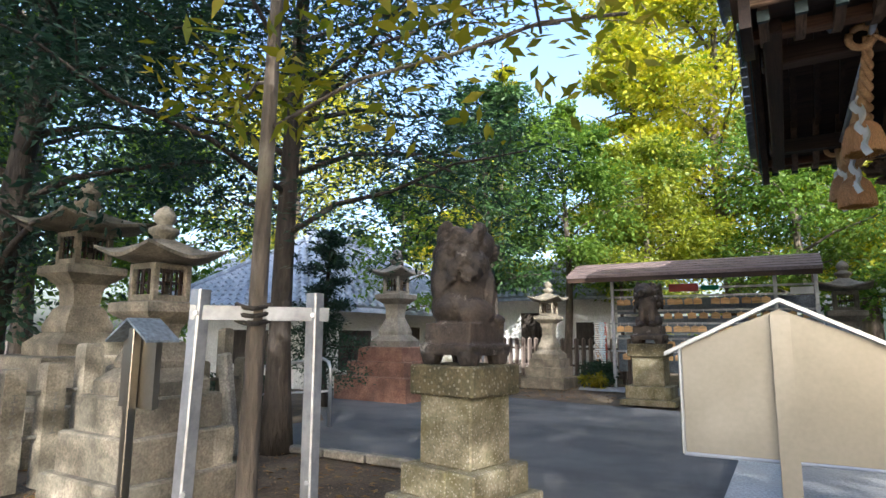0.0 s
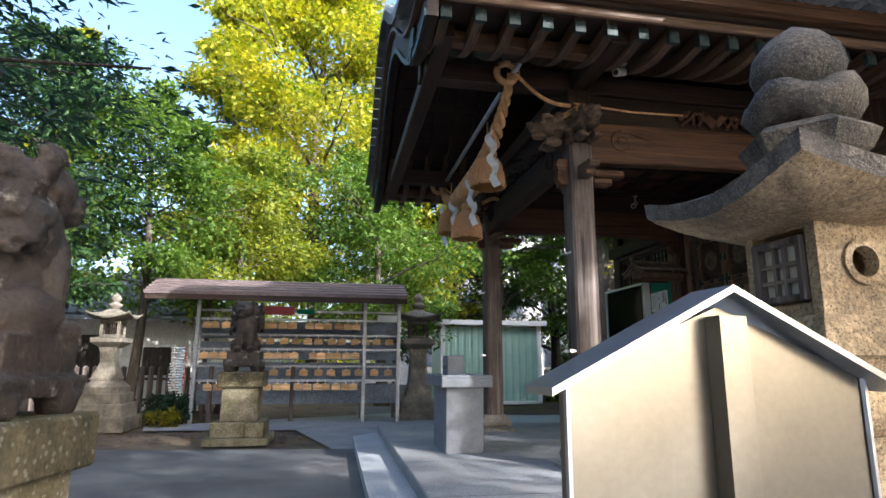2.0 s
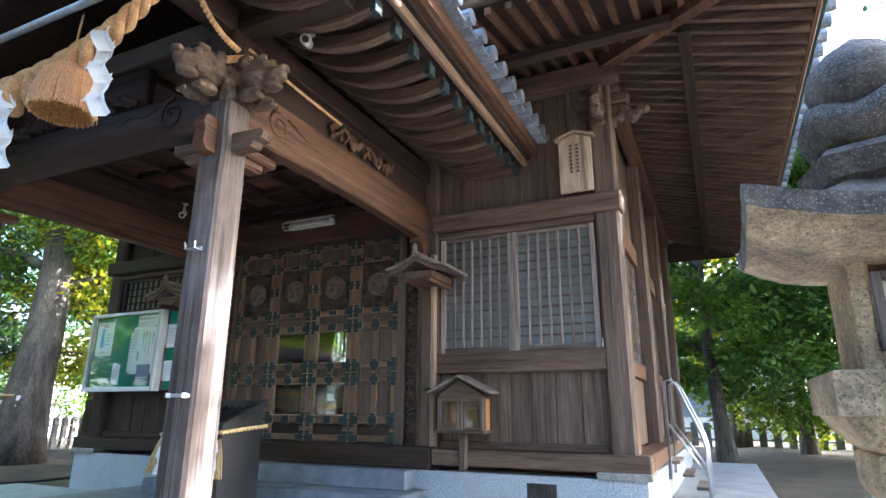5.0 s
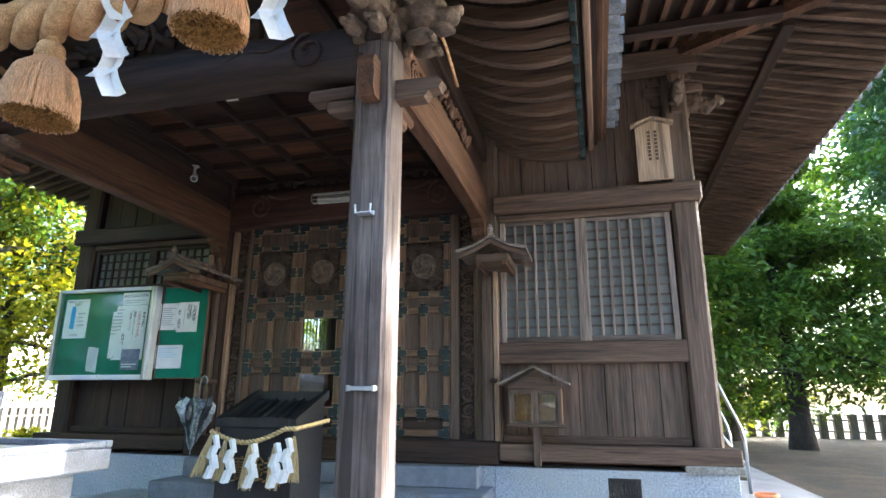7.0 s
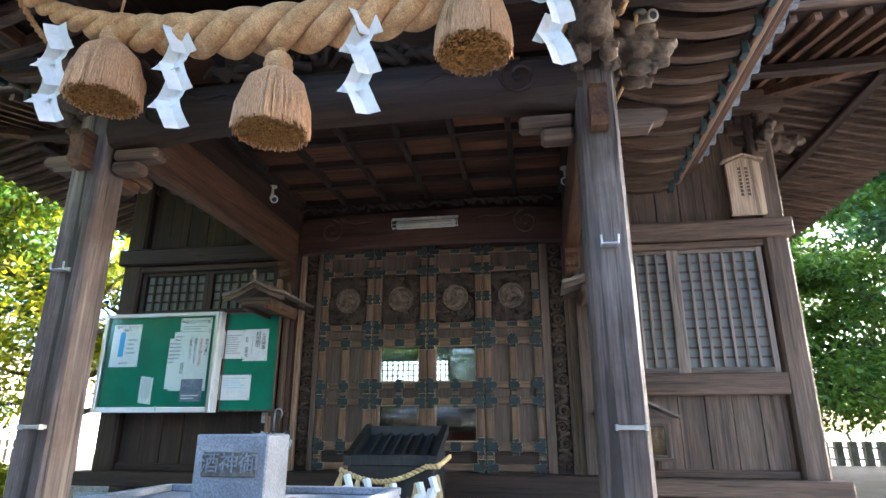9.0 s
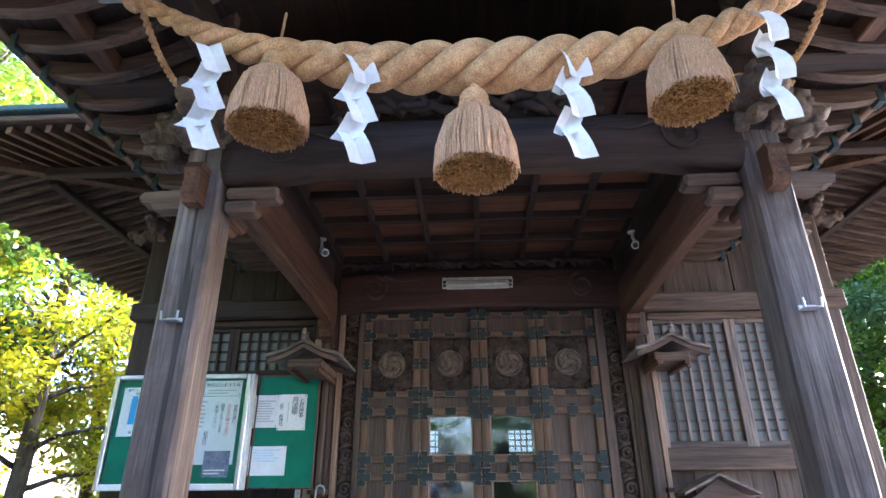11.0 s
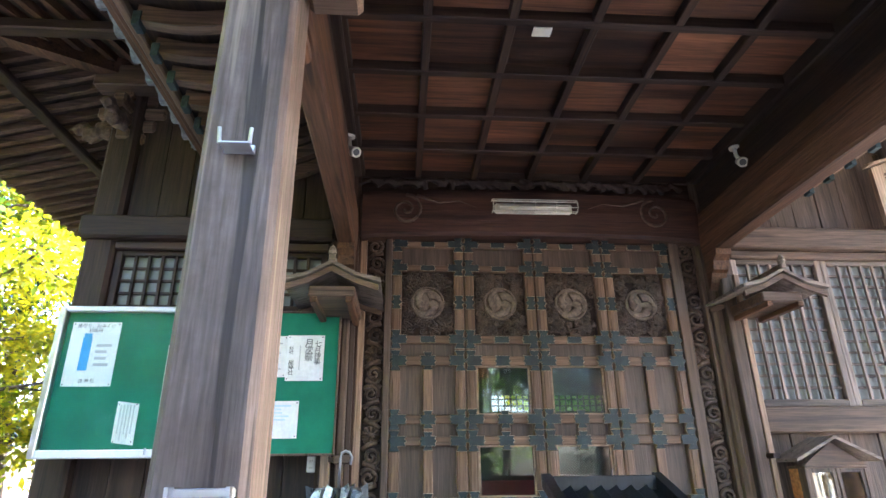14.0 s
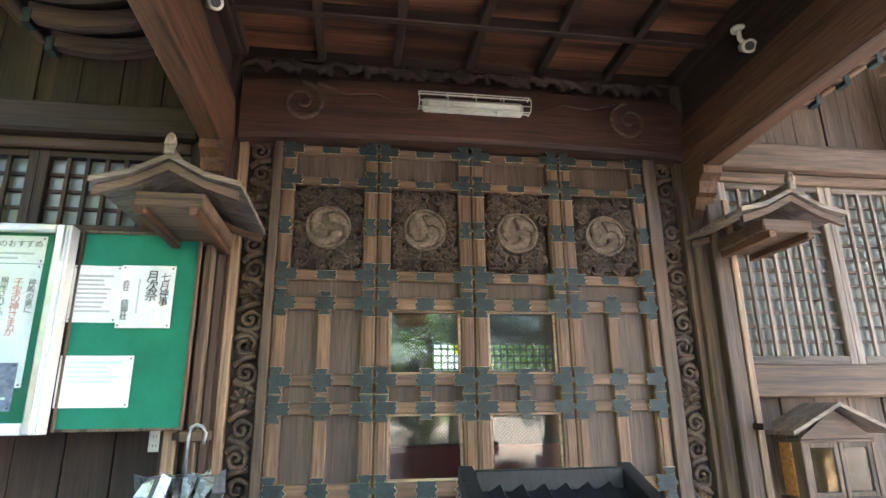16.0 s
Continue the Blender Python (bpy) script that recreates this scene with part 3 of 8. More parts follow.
beam("altar_rail", 7.0, 7.06, 7.0, 9.6, 0.83, 1.25, REDP, "red lacquered rail inside the hall")


def lattice(name, x, y0, y1, z0, z1, cols, rows, mullions, wood_v, wood_h, glazed, label):
    w = thing(name, (x, (y0 + y1) / 2, z0), label, "window", kind="structure")
    ys = [y0] + mullions + [y1]
    for a, b in zip(ys, ys[1:]):
        for u in (a + .03, b - .03):
            bm = bmesh.new()
            box(bm, x - .03, x + .03, u - .03, u + .03, z0, z1, 0.005)
            part("stile", bm, wood_v, w)
        bm = bmesh.new()
        box(bm, x - .028, x + .028, a + .06, b - .06, z0, z0 + .06, 0.005)
        part("rail", bm, wood_h, w)
        bm = bmesh.new()
        box(bm, x - .028, x + .028, a + .06, b - .06, z1 - .045, z1, 0.005)
        part("rail", bm, wood_h, w)
        for k in range(cols):
            u = a + .06 + (b - a - .12) * (k + 1) / (cols + 1)
            bm = bmesh.new()
            box(bm, x - .022, x + .006, u - .013, u + .013, z0 + .055, z1 - .04, 0.003)
            part("bar", bm, wood_v, w)
        for k in range(rows):
            zz = z0 + .06 + (z1 - z0 - .1) * (k + 1) / (rows + 1)
            bm = bmesh.new()
            box(bm, x + .007, x + .024, a + .05, b - .05, zz - .011, zz + .011)
            part("cross_bar", bm, wood_h, w)
        bm = bmesh.new()
        box(bm, x + .03, x + .036, a + .04, b - .04, z0 + .03, z1 - .03)
        p = part("pane", bm, glazed, w)
        p.visible_shadow = False
    return w


lattice("window_1", 4.88, 4.60, 6.42, 1.842, 3.19, 6, 11, [5.53], W_BAR, W_BAR_Y, FROST, "wooden lattice sliding window with upright bars over glass")
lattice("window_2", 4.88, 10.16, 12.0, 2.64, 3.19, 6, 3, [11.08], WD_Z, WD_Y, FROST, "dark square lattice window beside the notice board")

# ---- the four carved door leaves ----
Z_RAILS = [(0.86, 0.93), (1.06, 1.15), (1.545, 1.615), (1.715, 1.785), (2.195, 2.275), (2.385, 2.455), (3.045, 3.105), (3.275, 3.335)]
COP = {}


def copper_plate(w, h):
    key = (round(w, 3), round(h, 3))
    if key not in COP:
        k = h * .28
        prof = [(-w / 2, -h / 2), (w / 2, -h / 2), (w / 2 - k * .5, -h / 5), (w / 2 + k * .25, 0), (w / 2 - k * .5, h / 5), (w / 2, h / 2), (-w / 2, h / 2), (-w / 2 + k * .5, h / 5), (-w / 2 - k * .25, 0), (-w / 2 + k * .5, -h / 5)]
        n = len(prof)
        V = [(0.0, a + (.003 if a > 0 else -.003), b + (.003 if b > 0 else -.003)) for a, b in prof] + [(-0.006, a, b) for a, b in prof]
        F = [list(range(n, 2 * n))] + [[i, (i + 1) % n, n + (i + 1) % n, n + i] for i in range(n)]
        me = raw_mesh("copper_fitting", V, F, COPPER)
        me.materials.append(BRASS)
        for f in me.polygons[1:]:
            f.material_index = 1
        COP[key] = me
    return COP[key]


def spiral(bm, x, cy, cz, r, turns, flip=1, rad=0.011, start=0.0, n=22):
    pts = []
    for i in range(n + 1):
        u = i / n
        a = start + flip * u * turns * 2 * math.pi
        q = r * (1 - u) ** 0.8 + .004
        pts.append((x - .02 * u, cy + q * math.cos(a), cz + q * math.sin(a)))
    tube(bm, pts, lambda u: rad * (1.15 - .5 * u), 5)


rnd = random.Random(4)
for n in range(4):
    y1 = 9.585 - n * .648
    y0 = y1 - .644
    outer = n in (0, 3)
    door = thing("door_%d" % (n + 1), (4.93, (y0 + y1) / 2, 0.84), "carved timber door leaf with crest roundel and copper fittings", "door", "four shrine door leaves", "structure")
    ys = [y0 + .045, y1 - .045]
    for y in ys:
        bm = bmesh.new()
        box(bm, 4.885, 4.94, y - .045, y + .045, 0.845, 3.345, 0.008)
        box(bm, 4.876, 4.886, y - .022, y + .022, 0.85, 3.34, 0.004)
        part("stile", bm, W_STILE, door)
    mid = (y0 + y1) / 2
    for k, (a, b) in enumerate(Z_RAILS):
        bm = bmesh.new()
        box(bm, 4.889, 4.935, y0 + .09, y1 - .09, a, b, 0.006)
        part("rail", bm, W_RAIL, door)
    for k, ((_, a), (b, _)) in enumerate(zip(Z_RAILS, Z_RAILS[1:])):
        pane = (not outer) and k in (1, 3)
        split = (k in (1, 2, 3) and outer) or (k == 2)
        if k == 5:
            # carved crest panel
            bm = bmesh.new()
            box(bm, 4.932, 4.94, y0 + .09, y1 - .09, a, b)
            # dark back: the shade behind the scrolls is put into its colour
            part("back_panel", bm, WD_Z, door)
            bm = bmesh.new()
            cz = (a + b) / 2
            for q in range(130):
                yy = y0 + .115 + rnd.random() * (y1 - y0 - .23)
                zz = a + .025 + rnd.random() * (b - a - .05)
                if math.hypot(yy - mid, zz - cz) < .155:
                    continue
                spiral(bm, 4.913, yy, zz, .024 + .024 * rnd.random(), 1.3 + rnd.random() * .5, rnd.choice((-1, 1)), .0115, rnd.random() * 6, 14)
            part("cloud_carving", bm, W_CLOUD, door, "deeply carved cloud scrolls", True)
            bm = bmesh.new()
            loft(bm, [ring((x, mid, cz), (1, 0, 0), r, 32) for x, r in ((4.935, .15), (4.895, .15), (4.884, .144), (4.884, .134), (4.902, .126))])
            part("crest_disc", bm, W_DISC, door, "round carved crest disc")
            for q in range(3):
                bm = bmesh.new()
                pts = []
                a0 = 2 * math.pi * q / 3 + 1.57
                for i in range(15):
                    u = i / 14
                    ang = a0 + u * 2.3
                    rr = .058 + .062 * min(1, u * 1.35)
                    pts.append((4.89, mid + rr * math.cos(ang), cz + rr * math.sin(ang)))
                tube(bm, pts, lambda u: .044 * (1 - u) ** .75 + .003, 10)
                for v in bm.verts:
                    v.co.x = 4.892 + (v.co.x - 4.89) * .42
                part("comma_swirl", bm, W_DISC, door, "", True)
        elif pane:
            bm = bmesh.new()
            box(bm, 4.912, 4.916, y0 + .1, y1 - .1, a + .012, b - .012)
            p = part("pane", bm, GLASS, door, "clear pane over wire mesh")
            p.visible_shadow = False
            bm = bmesh.new()
            for (p0, p1) in (((y0 + .09, a), (y1 - .09, a + .014)), ((y0 + .09, b - .014), (y1 - .09, b)), ((y0 + .09, a), (y0 + .104, b)), ((y1 - .104, a), (y1 - .09, b))):
                box(bm, 4.9, 4.93, p0[0], p1[0], p0[1], p1[1])
            part("pane_frame", bm, WL_Y, door)
            bm = bmesh.new()
            W, H = y1 - y0 - .2, b - a
            for s in (1, -1):
                c = -H
                while c < W:
                    q0, q1 = max(0, c), min(W, c + H)
                    f = (lambda q: a + (q - c)) if s > 0 else (lambda q: b - (q - c))
                    cyl(bm, (4.926, y0 + .1 + q0, f(q0)), (4.926, y0 + .1 + q1, f(q1)), .0013, n=3)
                    c += .024
            part("wire_mesh", bm, STONE_D, door, "diamond wire mesh")
        else:
            bm = bmesh.new()
            box(bm, 4.926, 4.938, y0 + .09, y1 - .09, a, b)
            part("panel", bm, W_PANEL if k else WD_Y, door)
            if split:
                bm = bmesh.new()
                box(bm, 4.893, 4.93, mid - .04, mid + .04, a - .004, b + .004, 0.006)
                part("muntin", bm, W_STILE, door)
    # copper fittings at the joints and along the rails
    cols = [y0 + .045, mid, y1 - .045]
    for k, (a, b) in enumerate(Z_RAILS):
        zc = (a + b) / 2
        for c in (cols[0], cols[2]):
            child("copper_fitting", copper_plate(.13, b - a + .004), door, (4.8745, c + (.03 if c == cols[0] else -.03), zc))
            child("copper_fitting", copper_plate(.088, b - a + .09), door, (4.8755, c, zc))
        if k in (1, 2, 3, 4):
            child("copper_fitting", copper_plate(.13, b - a + .004), door, (4.8865, mid, zc))
            if outer or k in (2, 3):
                child("copper_fitting", copper_plate(.078, b - a + .07), door, (4.8885, mid, zc))
        elif k in (5, 6, 7):
            child("copper_fitting", copper_plate(.13, (b - a) * .8), door, (4.8875, mid, zc))
    for c in (cols[0], cols[2]):
        child("copper_fitting", copper_plate(.08, .12), door, (4.8735, c, 2.75))

# carved strips on both sides of the doors, jambs and plain boards
for s, (ya, yb) in enumerate(((6.73, 6.90), (9.645, 9.815))):
    bm = bmesh.new()
    box(bm, 4.93, 4.96, ya, yb, 0.84, 3.35)
    # backing darker than the carving, as painted-in shade of the recess
    part("carved_strip", bm, WD_Z, shrine)
    z, f = 0.97, 1
    while z < 3.3:
        bm = bmesh.new()
        if int(round(z / .165)) % 4 == 2:
            # carved rosette of eleven petals
            angs = [2 * math.pi * q / 66 for q in range(66)]
            loft(bm, [[(4.932 - d * (.35 + .65 * abs(math.sin(5.5 * g))) - e, (ya + yb) / 2 + r * (1 if r < .06 else .86 + .14 * abs(math.sin(5.5 * g))) * math.cos(g), z + r * (1 if r < .06 else .86 + .14 * abs(math.sin(5.5 * g))) * math.sin(g)) for g in angs]
                      for r, d, e in ((.082, 0, 0), (.08, .018, 0), (.055, .03, 0), (.026, .012, .004), (.024, .0, .03), (.014, .0, .04))])
        else:
            spiral(bm, 4.918, (ya + yb) / 2 + .01 * f, z, .07, 1.7, f, .019, 0.5 * f)
        part("scroll_carving", bm, W_CARVE, shrine, "vine scroll carving beside the doors", True)
        bm = bmesh.new()
        tube(bm, [(4.92, (ya + yb) / 2 - f * .07, z + .05), (4.91, (ya + yb) / 2 - f * .02, z + .09), (4.92, (ya + yb) / 2 + f * .06, z + .11)], .022, 6)
        z += .165
        f = -f
        part("leaf_carving", bm, W_CARVE, shrine, "", True)
for y0, y1, m in ((6.895, 6.992, WB_Z), (9.586, 9.645, WB_Z), (6.69, 6.73, WB_Z), (9.815, 9.87, WL_Z), (9.87, 9.9, WD_Z)):
    beam("jamb", 4.86, 4.96, y0, y1, 0.84, 3.36, m, bev=0.006)
beam("jamb", 4.72, 4.80, 6.44, 6.49, 0.84, 3.0, WL_Z, "pale upright jamb board", 0.006)
beam("jamb", 4.72, 4.80, 6.50, 6.62, 0.84, 3.0, WB_Z, bev=0.01)
beam("jamb", 4.70, 4.79, 10.03, 10.10, 0.84, 3.0, WL_Z, "pale upright jamb board", 0.006)
beam("jamb", 4.72, 4.79, 9.93, 9.99, 0.84, 3.0, WB_Z, bev=0.01)
for y in (6.49, 10.0):
    beam("latch_bar", 4.62, 4.74, y - .03, y + .03, 1.42, 1.46, WD_X, bev=0.004)

# curved beam over the doors with scrolls, carved frieze above
bm = bmesh.new()
rings_ = []
for i in range(33):
    u = i / 32
    y = 6.70 + (9.87 - 6.70) * u
    lift = .09 * math.sin(math.pi * u) ** .6
    z0, z1 = 3.34 + lift * .6 - .02 , 3.78 + lift * .7
    rings_.append([(4.78, y, z0 + .03), (4.80, y, z0), (5.0, y, z0), (5.0, y, z1), (4.80, y, z1), (4.775, y, z1 - .04), (4.765, y, (z0 + z1) / 2)])
loft(bm, rings_)
part("rainbow_beam", bm, wood("red brown beam", (0.032, 0.013, 0.008), (0.08, 0.035, 0.02), "y"), shrine, "curved red-brown beam over the doors")
for s in (1, -1):
    bm = bmesh.new()
    c = AX + s * 1.18
    spiral(bm, 4.772, c, 3.60, .15, 1.7, s, .016, math.pi / 2, 30)
    tube(bm, [(4.77, c - s * .1, 3.75), (4.768, c - s * .3, 3.68), (4.768, c - s * .5, 3.70), (4.768, c - s * .65, 3.64)], lambda u: .016 * (1.1 - u), 5)
    part("scroll_carving", bm, WB_Y, shrine, "", True)
bm = bmesh.new()
rnd = random.Random(9)
for i in range(60):
    y = 6.8 + 3.0 * i / 59
    tube(bm, [(4.83, y + .06 * rnd.uniform(-1, 1), 3.84 + .1 * rnd.random()), (4.80, y + .05, 3.90 + .05 * rnd.random()), (4.82, y + .13, 3.86 + .1 * rnd.random())], lambda u: .028 * (1.1 - .6 * u), 5)
fuse(part("frieze_carving", bm, WD_Y, shrine, "dark carved cloud frieze", True), .012)
beam("frieze_board", 4.86, 4.95, 6.69, 9.9, 3.78, 4.3, WD_Y)

# ---- porch: pillars, beams, coffered ceiling ----
porch = thing("porch", (1.59, AX, 0.22), "timber shrine porch with carved beams and curved roof", "porch")
for y in (6.63, 9.98):
    bm = bmesh.new()
    lathe(bm, (1.59, y, 0.22), [(.26, 0), (.26, .035), (.235, .05)], 4, math.pi / 4)
    lathe(bm, (1.59, y, 0.27), [(.17, 0), (.205, .03), (.215, .08), (.19, .14), (.165, .17)], 4, math.pi / 4)
    part("pillar_base", bm, STONE, porch, "carved pale stone base under the pillar")
    bm = bmesh.new()
    h, c = .124, .022
    oct_ = [(-h, -h + c), (-h + c, -h), (h - c, -h), (h, -h + c), (h, h - c), (h - c, h), (-h + c, h), (-h, h - c)]
    loft(bm, [[(1.59 + a * k, y + b * k, z) for a, b in oct_] for z, k in ((0.44, 1.03), (1.5, 1.0), (3.36, .95))])
    part("pillar", bm, WG_Z, porch, "tall weathered square pillar with chamfered edges")
    bm = bmesh.new()
    for z in (1.285, ):
        box(bm, 1.435, 1.46, y - .10, y + .05, z, z + .022, 0.003)
        box(bm, 1.40, 1.437, y - .10, y - .09, z - .004, z + .026)
        box(bm, 1.40, 1.437, y + .04, y + .05, z - .004, z + .026)
    part("clip", bm, STEEL_B, porch, "small bright metal bracket on the pillar")
    bm = bmesh.new()
    box(bm, 1.455, 1.469, y - .045, y + .045, 2.235, 2.262, 0.002)
    box(bm, 1.40, 1.456, y - .043, y + .043, 2.235, 2.241, 0.002)
    for s in (-1, 1):
        cyl(bm, (1.405, y + s * .043, 2.236), (1.400, y + s * .046, 2.285), .006, n=6)
    part("flag_holder", bm, STEEL_B, porch, "small bright metal flag holder")
    # noses of the tie beams
    for dx, dy in ((-1, 0), (0, -1 if y < 8 else 1)):
        bm = bmesh.new()
        prof = [(0.12, 2.98), (.30, 2.98), (.33, 3.02), (.39, 3.03), (.41, 3.07), (.385, 3.10), (.12, 3.11)]
        prof2 = prof if dy else [(.12, 2.94), (.20, 2.94), (.235, 2.99), (.225, 3.08), (.245, 3.15), (.22, 3.2), (.12, 3.2)]
        w = .05
        def pt(a, z, s):
            return (1.59 + dx * a + (s * w if dy else 0), y + dy * a + (s * w if dx else 0), z)
        loft(bm, [[pt(a, z, s) for a, z in prof2] for s in (-1, 1)])
        part("beam_nose", bm, WB_Y if dy else WB_X, porch, "carved projecting beam end")
    # bracket blocks inside
    s = 1 if y < 8 else -1
    for a, z, l in ((.13, 3.12, .33), (.13, 3.03, .20)):
        bm = bmesh.new()
        ya, yb = sorted((y + s * a, y + s * (a + l)))
        box(bm, 1.53, 1.67, ya, yb, z - .08, z, 0.02)
        part("bracket", bm, WB_Y, porch)
    for z, l in ((3.12, .36), (3.03, .22)):
        bm = bmesh.new()
        box(bm, 1.72, 1.72 + l, y - .07, y + .07, z - .08, z, 0.02)
        part("bracket", bm, WB_X, porch)

# front rainbow beam with scroll carving
bm = bmesh.new()
rings_ = []
for i in range(41):
    u = i / 40
    y = 6.70 + (9.88 - 6.70) * u
    e = min(1, 5 * u, 5 * (1 - u))
    z0 = 3.13 + .09 * e
    z1 = 3.50 + .05 * math.sin(math.pi * u)
    rings_.append([(1.49, y, z0 + .02), (1.51, y, z0), (1.67, y, z0), (1.69, y, z0 + .02), (1.69, y, z1 - .03), (1.67, y, z1), (1.51, y, z1), (1.48, y, z1 - .05), (1.47, y, z0 + .12)])
loft(bm, rings_)
fb = part("rainbow_beam", bm, WD_Y, porch, "curved dark beam between the pillars", True)
for s in (1, -1):
    bm = bmesh.new()
    c = AX + s * 1.22
    spiral(bm, 1.472, c, 3.36, .13, 1.6, s, .014, math.pi / 2, 30)
    tube(bm, [(1.475, c - s * .1, 3.48), (1.47, c - s * .3, 3.40), (1.47, c - s * .48, 3.43), (1.47, c - s * .62, 3.36)], lambda u: .015 * (1.1 - u), 5)
    part("scroll_carving", bm, WD_Y, porch, "", True)
bm = bmesh.new()
rnd = random.Random(11)
for i in range(26):
    y = AX - .75 + 1.5 * i / 25
    hgt = .26 * (1 - abs(y - AX) / .85)
    tube(bm, [(1.50, y + .08 * rnd.uniform(-1, 1), 3.54 + hgt * rnd.random()), (1.44, y + .08, 3.58 + hgt * rnd.random()), (1.50, y + .17, 3.56 + hgt * rnd.random())], lambda u: .035 * (1.1 - .6 * u), 6)
box(bm, 1.52, 1.6, AX - .8, AX + .8, 3.5, 3.9)
part("frog_leg_carving", bm, WD_Y, porch, "dark openwork carving above the beam", True)
# side beams from pillar to hall
for y in (6.63, 9.98):
    bm = bmesh.new()
    rings_ = []
    for i in range(25):
        u = i / 24
        x = 1.70 + (4.79 - 1.70) * u
        arch = .035 * math.sin(math.pi * u)
        z0, z1 = 3.18 + arch, 3.60 + arch * .6
        rings_.append([(x, y - .075, z0 + .02), (x, y - .06, z0), (x, y + .06, z0), (x, y + .075, z0 + .02), (x, y + .085, (z0 + z1) / 2), (x, y + .07, z1), (x, y - .07, z1), (x, y - .085, (z0 + z1) / 2)])
    loft(bm, rings_)
    part("side_beam", bm, WB_X, porch, "brown curved beam joining pillar and hall")
    bm = bmesh.new()
    s = -1 if y < 8 else 1
    def sp(cx, cz, r, f):
        pts = []
        for i in range(27):
            u = i / 26
            a = math.pi / 2 + f * u * 1.6 * 2 * math.pi
            q = r * (1 - u) ** .8 + .004
            pts.append((cx + q * math.cos(a), y + s * .083, cz + q * math.sin(a)))
        tube(bm, pts, lambda u: .013 * (1.15 - .5 * u), 5)
    sp(2.05, 3.42, .12, 1)
    tube(bm, [(2.15, y + s * .08, 3.52), (2.4, y + s * .083, 3.44), (2.6, y + s * .083, 3.47)], lambda u: .013 * (1.1 - u), 5)
    part("scroll_carving", bm, WB_X, porch, "", True)
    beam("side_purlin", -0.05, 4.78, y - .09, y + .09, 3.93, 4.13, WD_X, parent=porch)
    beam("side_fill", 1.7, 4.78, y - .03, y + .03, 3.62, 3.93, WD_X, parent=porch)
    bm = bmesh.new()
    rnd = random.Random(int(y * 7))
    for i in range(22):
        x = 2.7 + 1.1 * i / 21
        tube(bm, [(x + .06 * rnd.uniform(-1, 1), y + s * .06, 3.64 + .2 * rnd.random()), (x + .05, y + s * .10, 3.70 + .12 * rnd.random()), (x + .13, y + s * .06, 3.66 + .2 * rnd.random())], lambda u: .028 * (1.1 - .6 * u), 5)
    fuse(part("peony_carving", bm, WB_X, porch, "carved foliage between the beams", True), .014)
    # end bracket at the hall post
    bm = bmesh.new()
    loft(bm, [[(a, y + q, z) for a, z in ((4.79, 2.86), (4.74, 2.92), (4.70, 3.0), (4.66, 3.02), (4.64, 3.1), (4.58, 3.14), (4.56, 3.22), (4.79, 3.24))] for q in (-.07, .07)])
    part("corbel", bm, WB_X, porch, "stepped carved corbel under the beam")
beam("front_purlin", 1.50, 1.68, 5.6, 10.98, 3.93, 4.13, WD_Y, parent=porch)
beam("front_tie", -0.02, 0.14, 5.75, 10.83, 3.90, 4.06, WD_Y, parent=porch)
for y in (5.9, 10.68):
    bm = bmesh.new()
    box(bm, -0.16, 1.5, y - .06, y + .06, 3.92, 4.04, .01)
    part("arm_beam", bm, WB_X, porch)

# coffered ceiling, boards and ribs in one mesh
bm = bmesh.new()
X0, X1, Y0, Y1 = 1.70, 4.86, 6.69, 9.89
box(bm, X0, X1, Y0, Y1, 4.07, 4.10)
ceil = structure("ceiling", bm, W_CEIL, "reddish coffered porch ceiling with dark ribs", "ceiling")
NR, NC = 6, 6
boards = []
for i in range(NR):
    for j in range(NC):
        bm = bmesh.new()
        box(bm, X0 + (X1 - X0) * i / NR + .02, X0 + (X1 - X0) * (i + 1) / NR - .02, Y0 + (Y1 - Y0) * j / NC + .02, Y0 + (Y1 - Y0) * (j + 1) / NC - .02, 4.045, 4.071)
        p = part("ceiling_board", bm, W_CEIL, ceil)
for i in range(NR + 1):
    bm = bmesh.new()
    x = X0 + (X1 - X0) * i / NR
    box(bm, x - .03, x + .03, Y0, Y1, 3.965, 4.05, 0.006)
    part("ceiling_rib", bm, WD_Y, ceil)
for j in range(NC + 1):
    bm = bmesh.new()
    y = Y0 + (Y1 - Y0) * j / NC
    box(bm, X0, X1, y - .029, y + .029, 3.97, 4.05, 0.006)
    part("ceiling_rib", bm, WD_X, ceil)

# ---- porch roof: curved gable over x ----
HALF = 3.17


def roof_z(y):
    u = min(1.0, abs(y - AX) / HALF)
    return 1.25 * (0.5 + 0.5 * math.cos(math.pi * u)) ** 1.6 + .05 * max(0, u - .8) * 5


def shell(name, x0, x1, lo, hi, mat, label, parent, half=HALF, n=48):
    bm = bmesh.new()
    rs = []
    for i in range(n + 1):
        y = AX - half + 2 * half * i / n
        z = roof_z(y)
        rs.append([(x0, y, z + lo), (x1, y, z + lo), (x1, y, z + hi), (x0, y, z + hi)])
    loft(bm, rs)
    return part(name, bm, mat, parent, label)


proof = thing("porch_roof", (2.4, AX, 4.1), "curved tiled porch roof with carved gable boards", "roof")
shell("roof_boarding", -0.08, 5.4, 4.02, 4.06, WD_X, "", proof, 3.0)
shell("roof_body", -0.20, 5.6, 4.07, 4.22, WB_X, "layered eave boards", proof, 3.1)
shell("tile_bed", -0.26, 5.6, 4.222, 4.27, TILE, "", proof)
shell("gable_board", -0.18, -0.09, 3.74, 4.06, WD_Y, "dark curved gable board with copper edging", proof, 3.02)
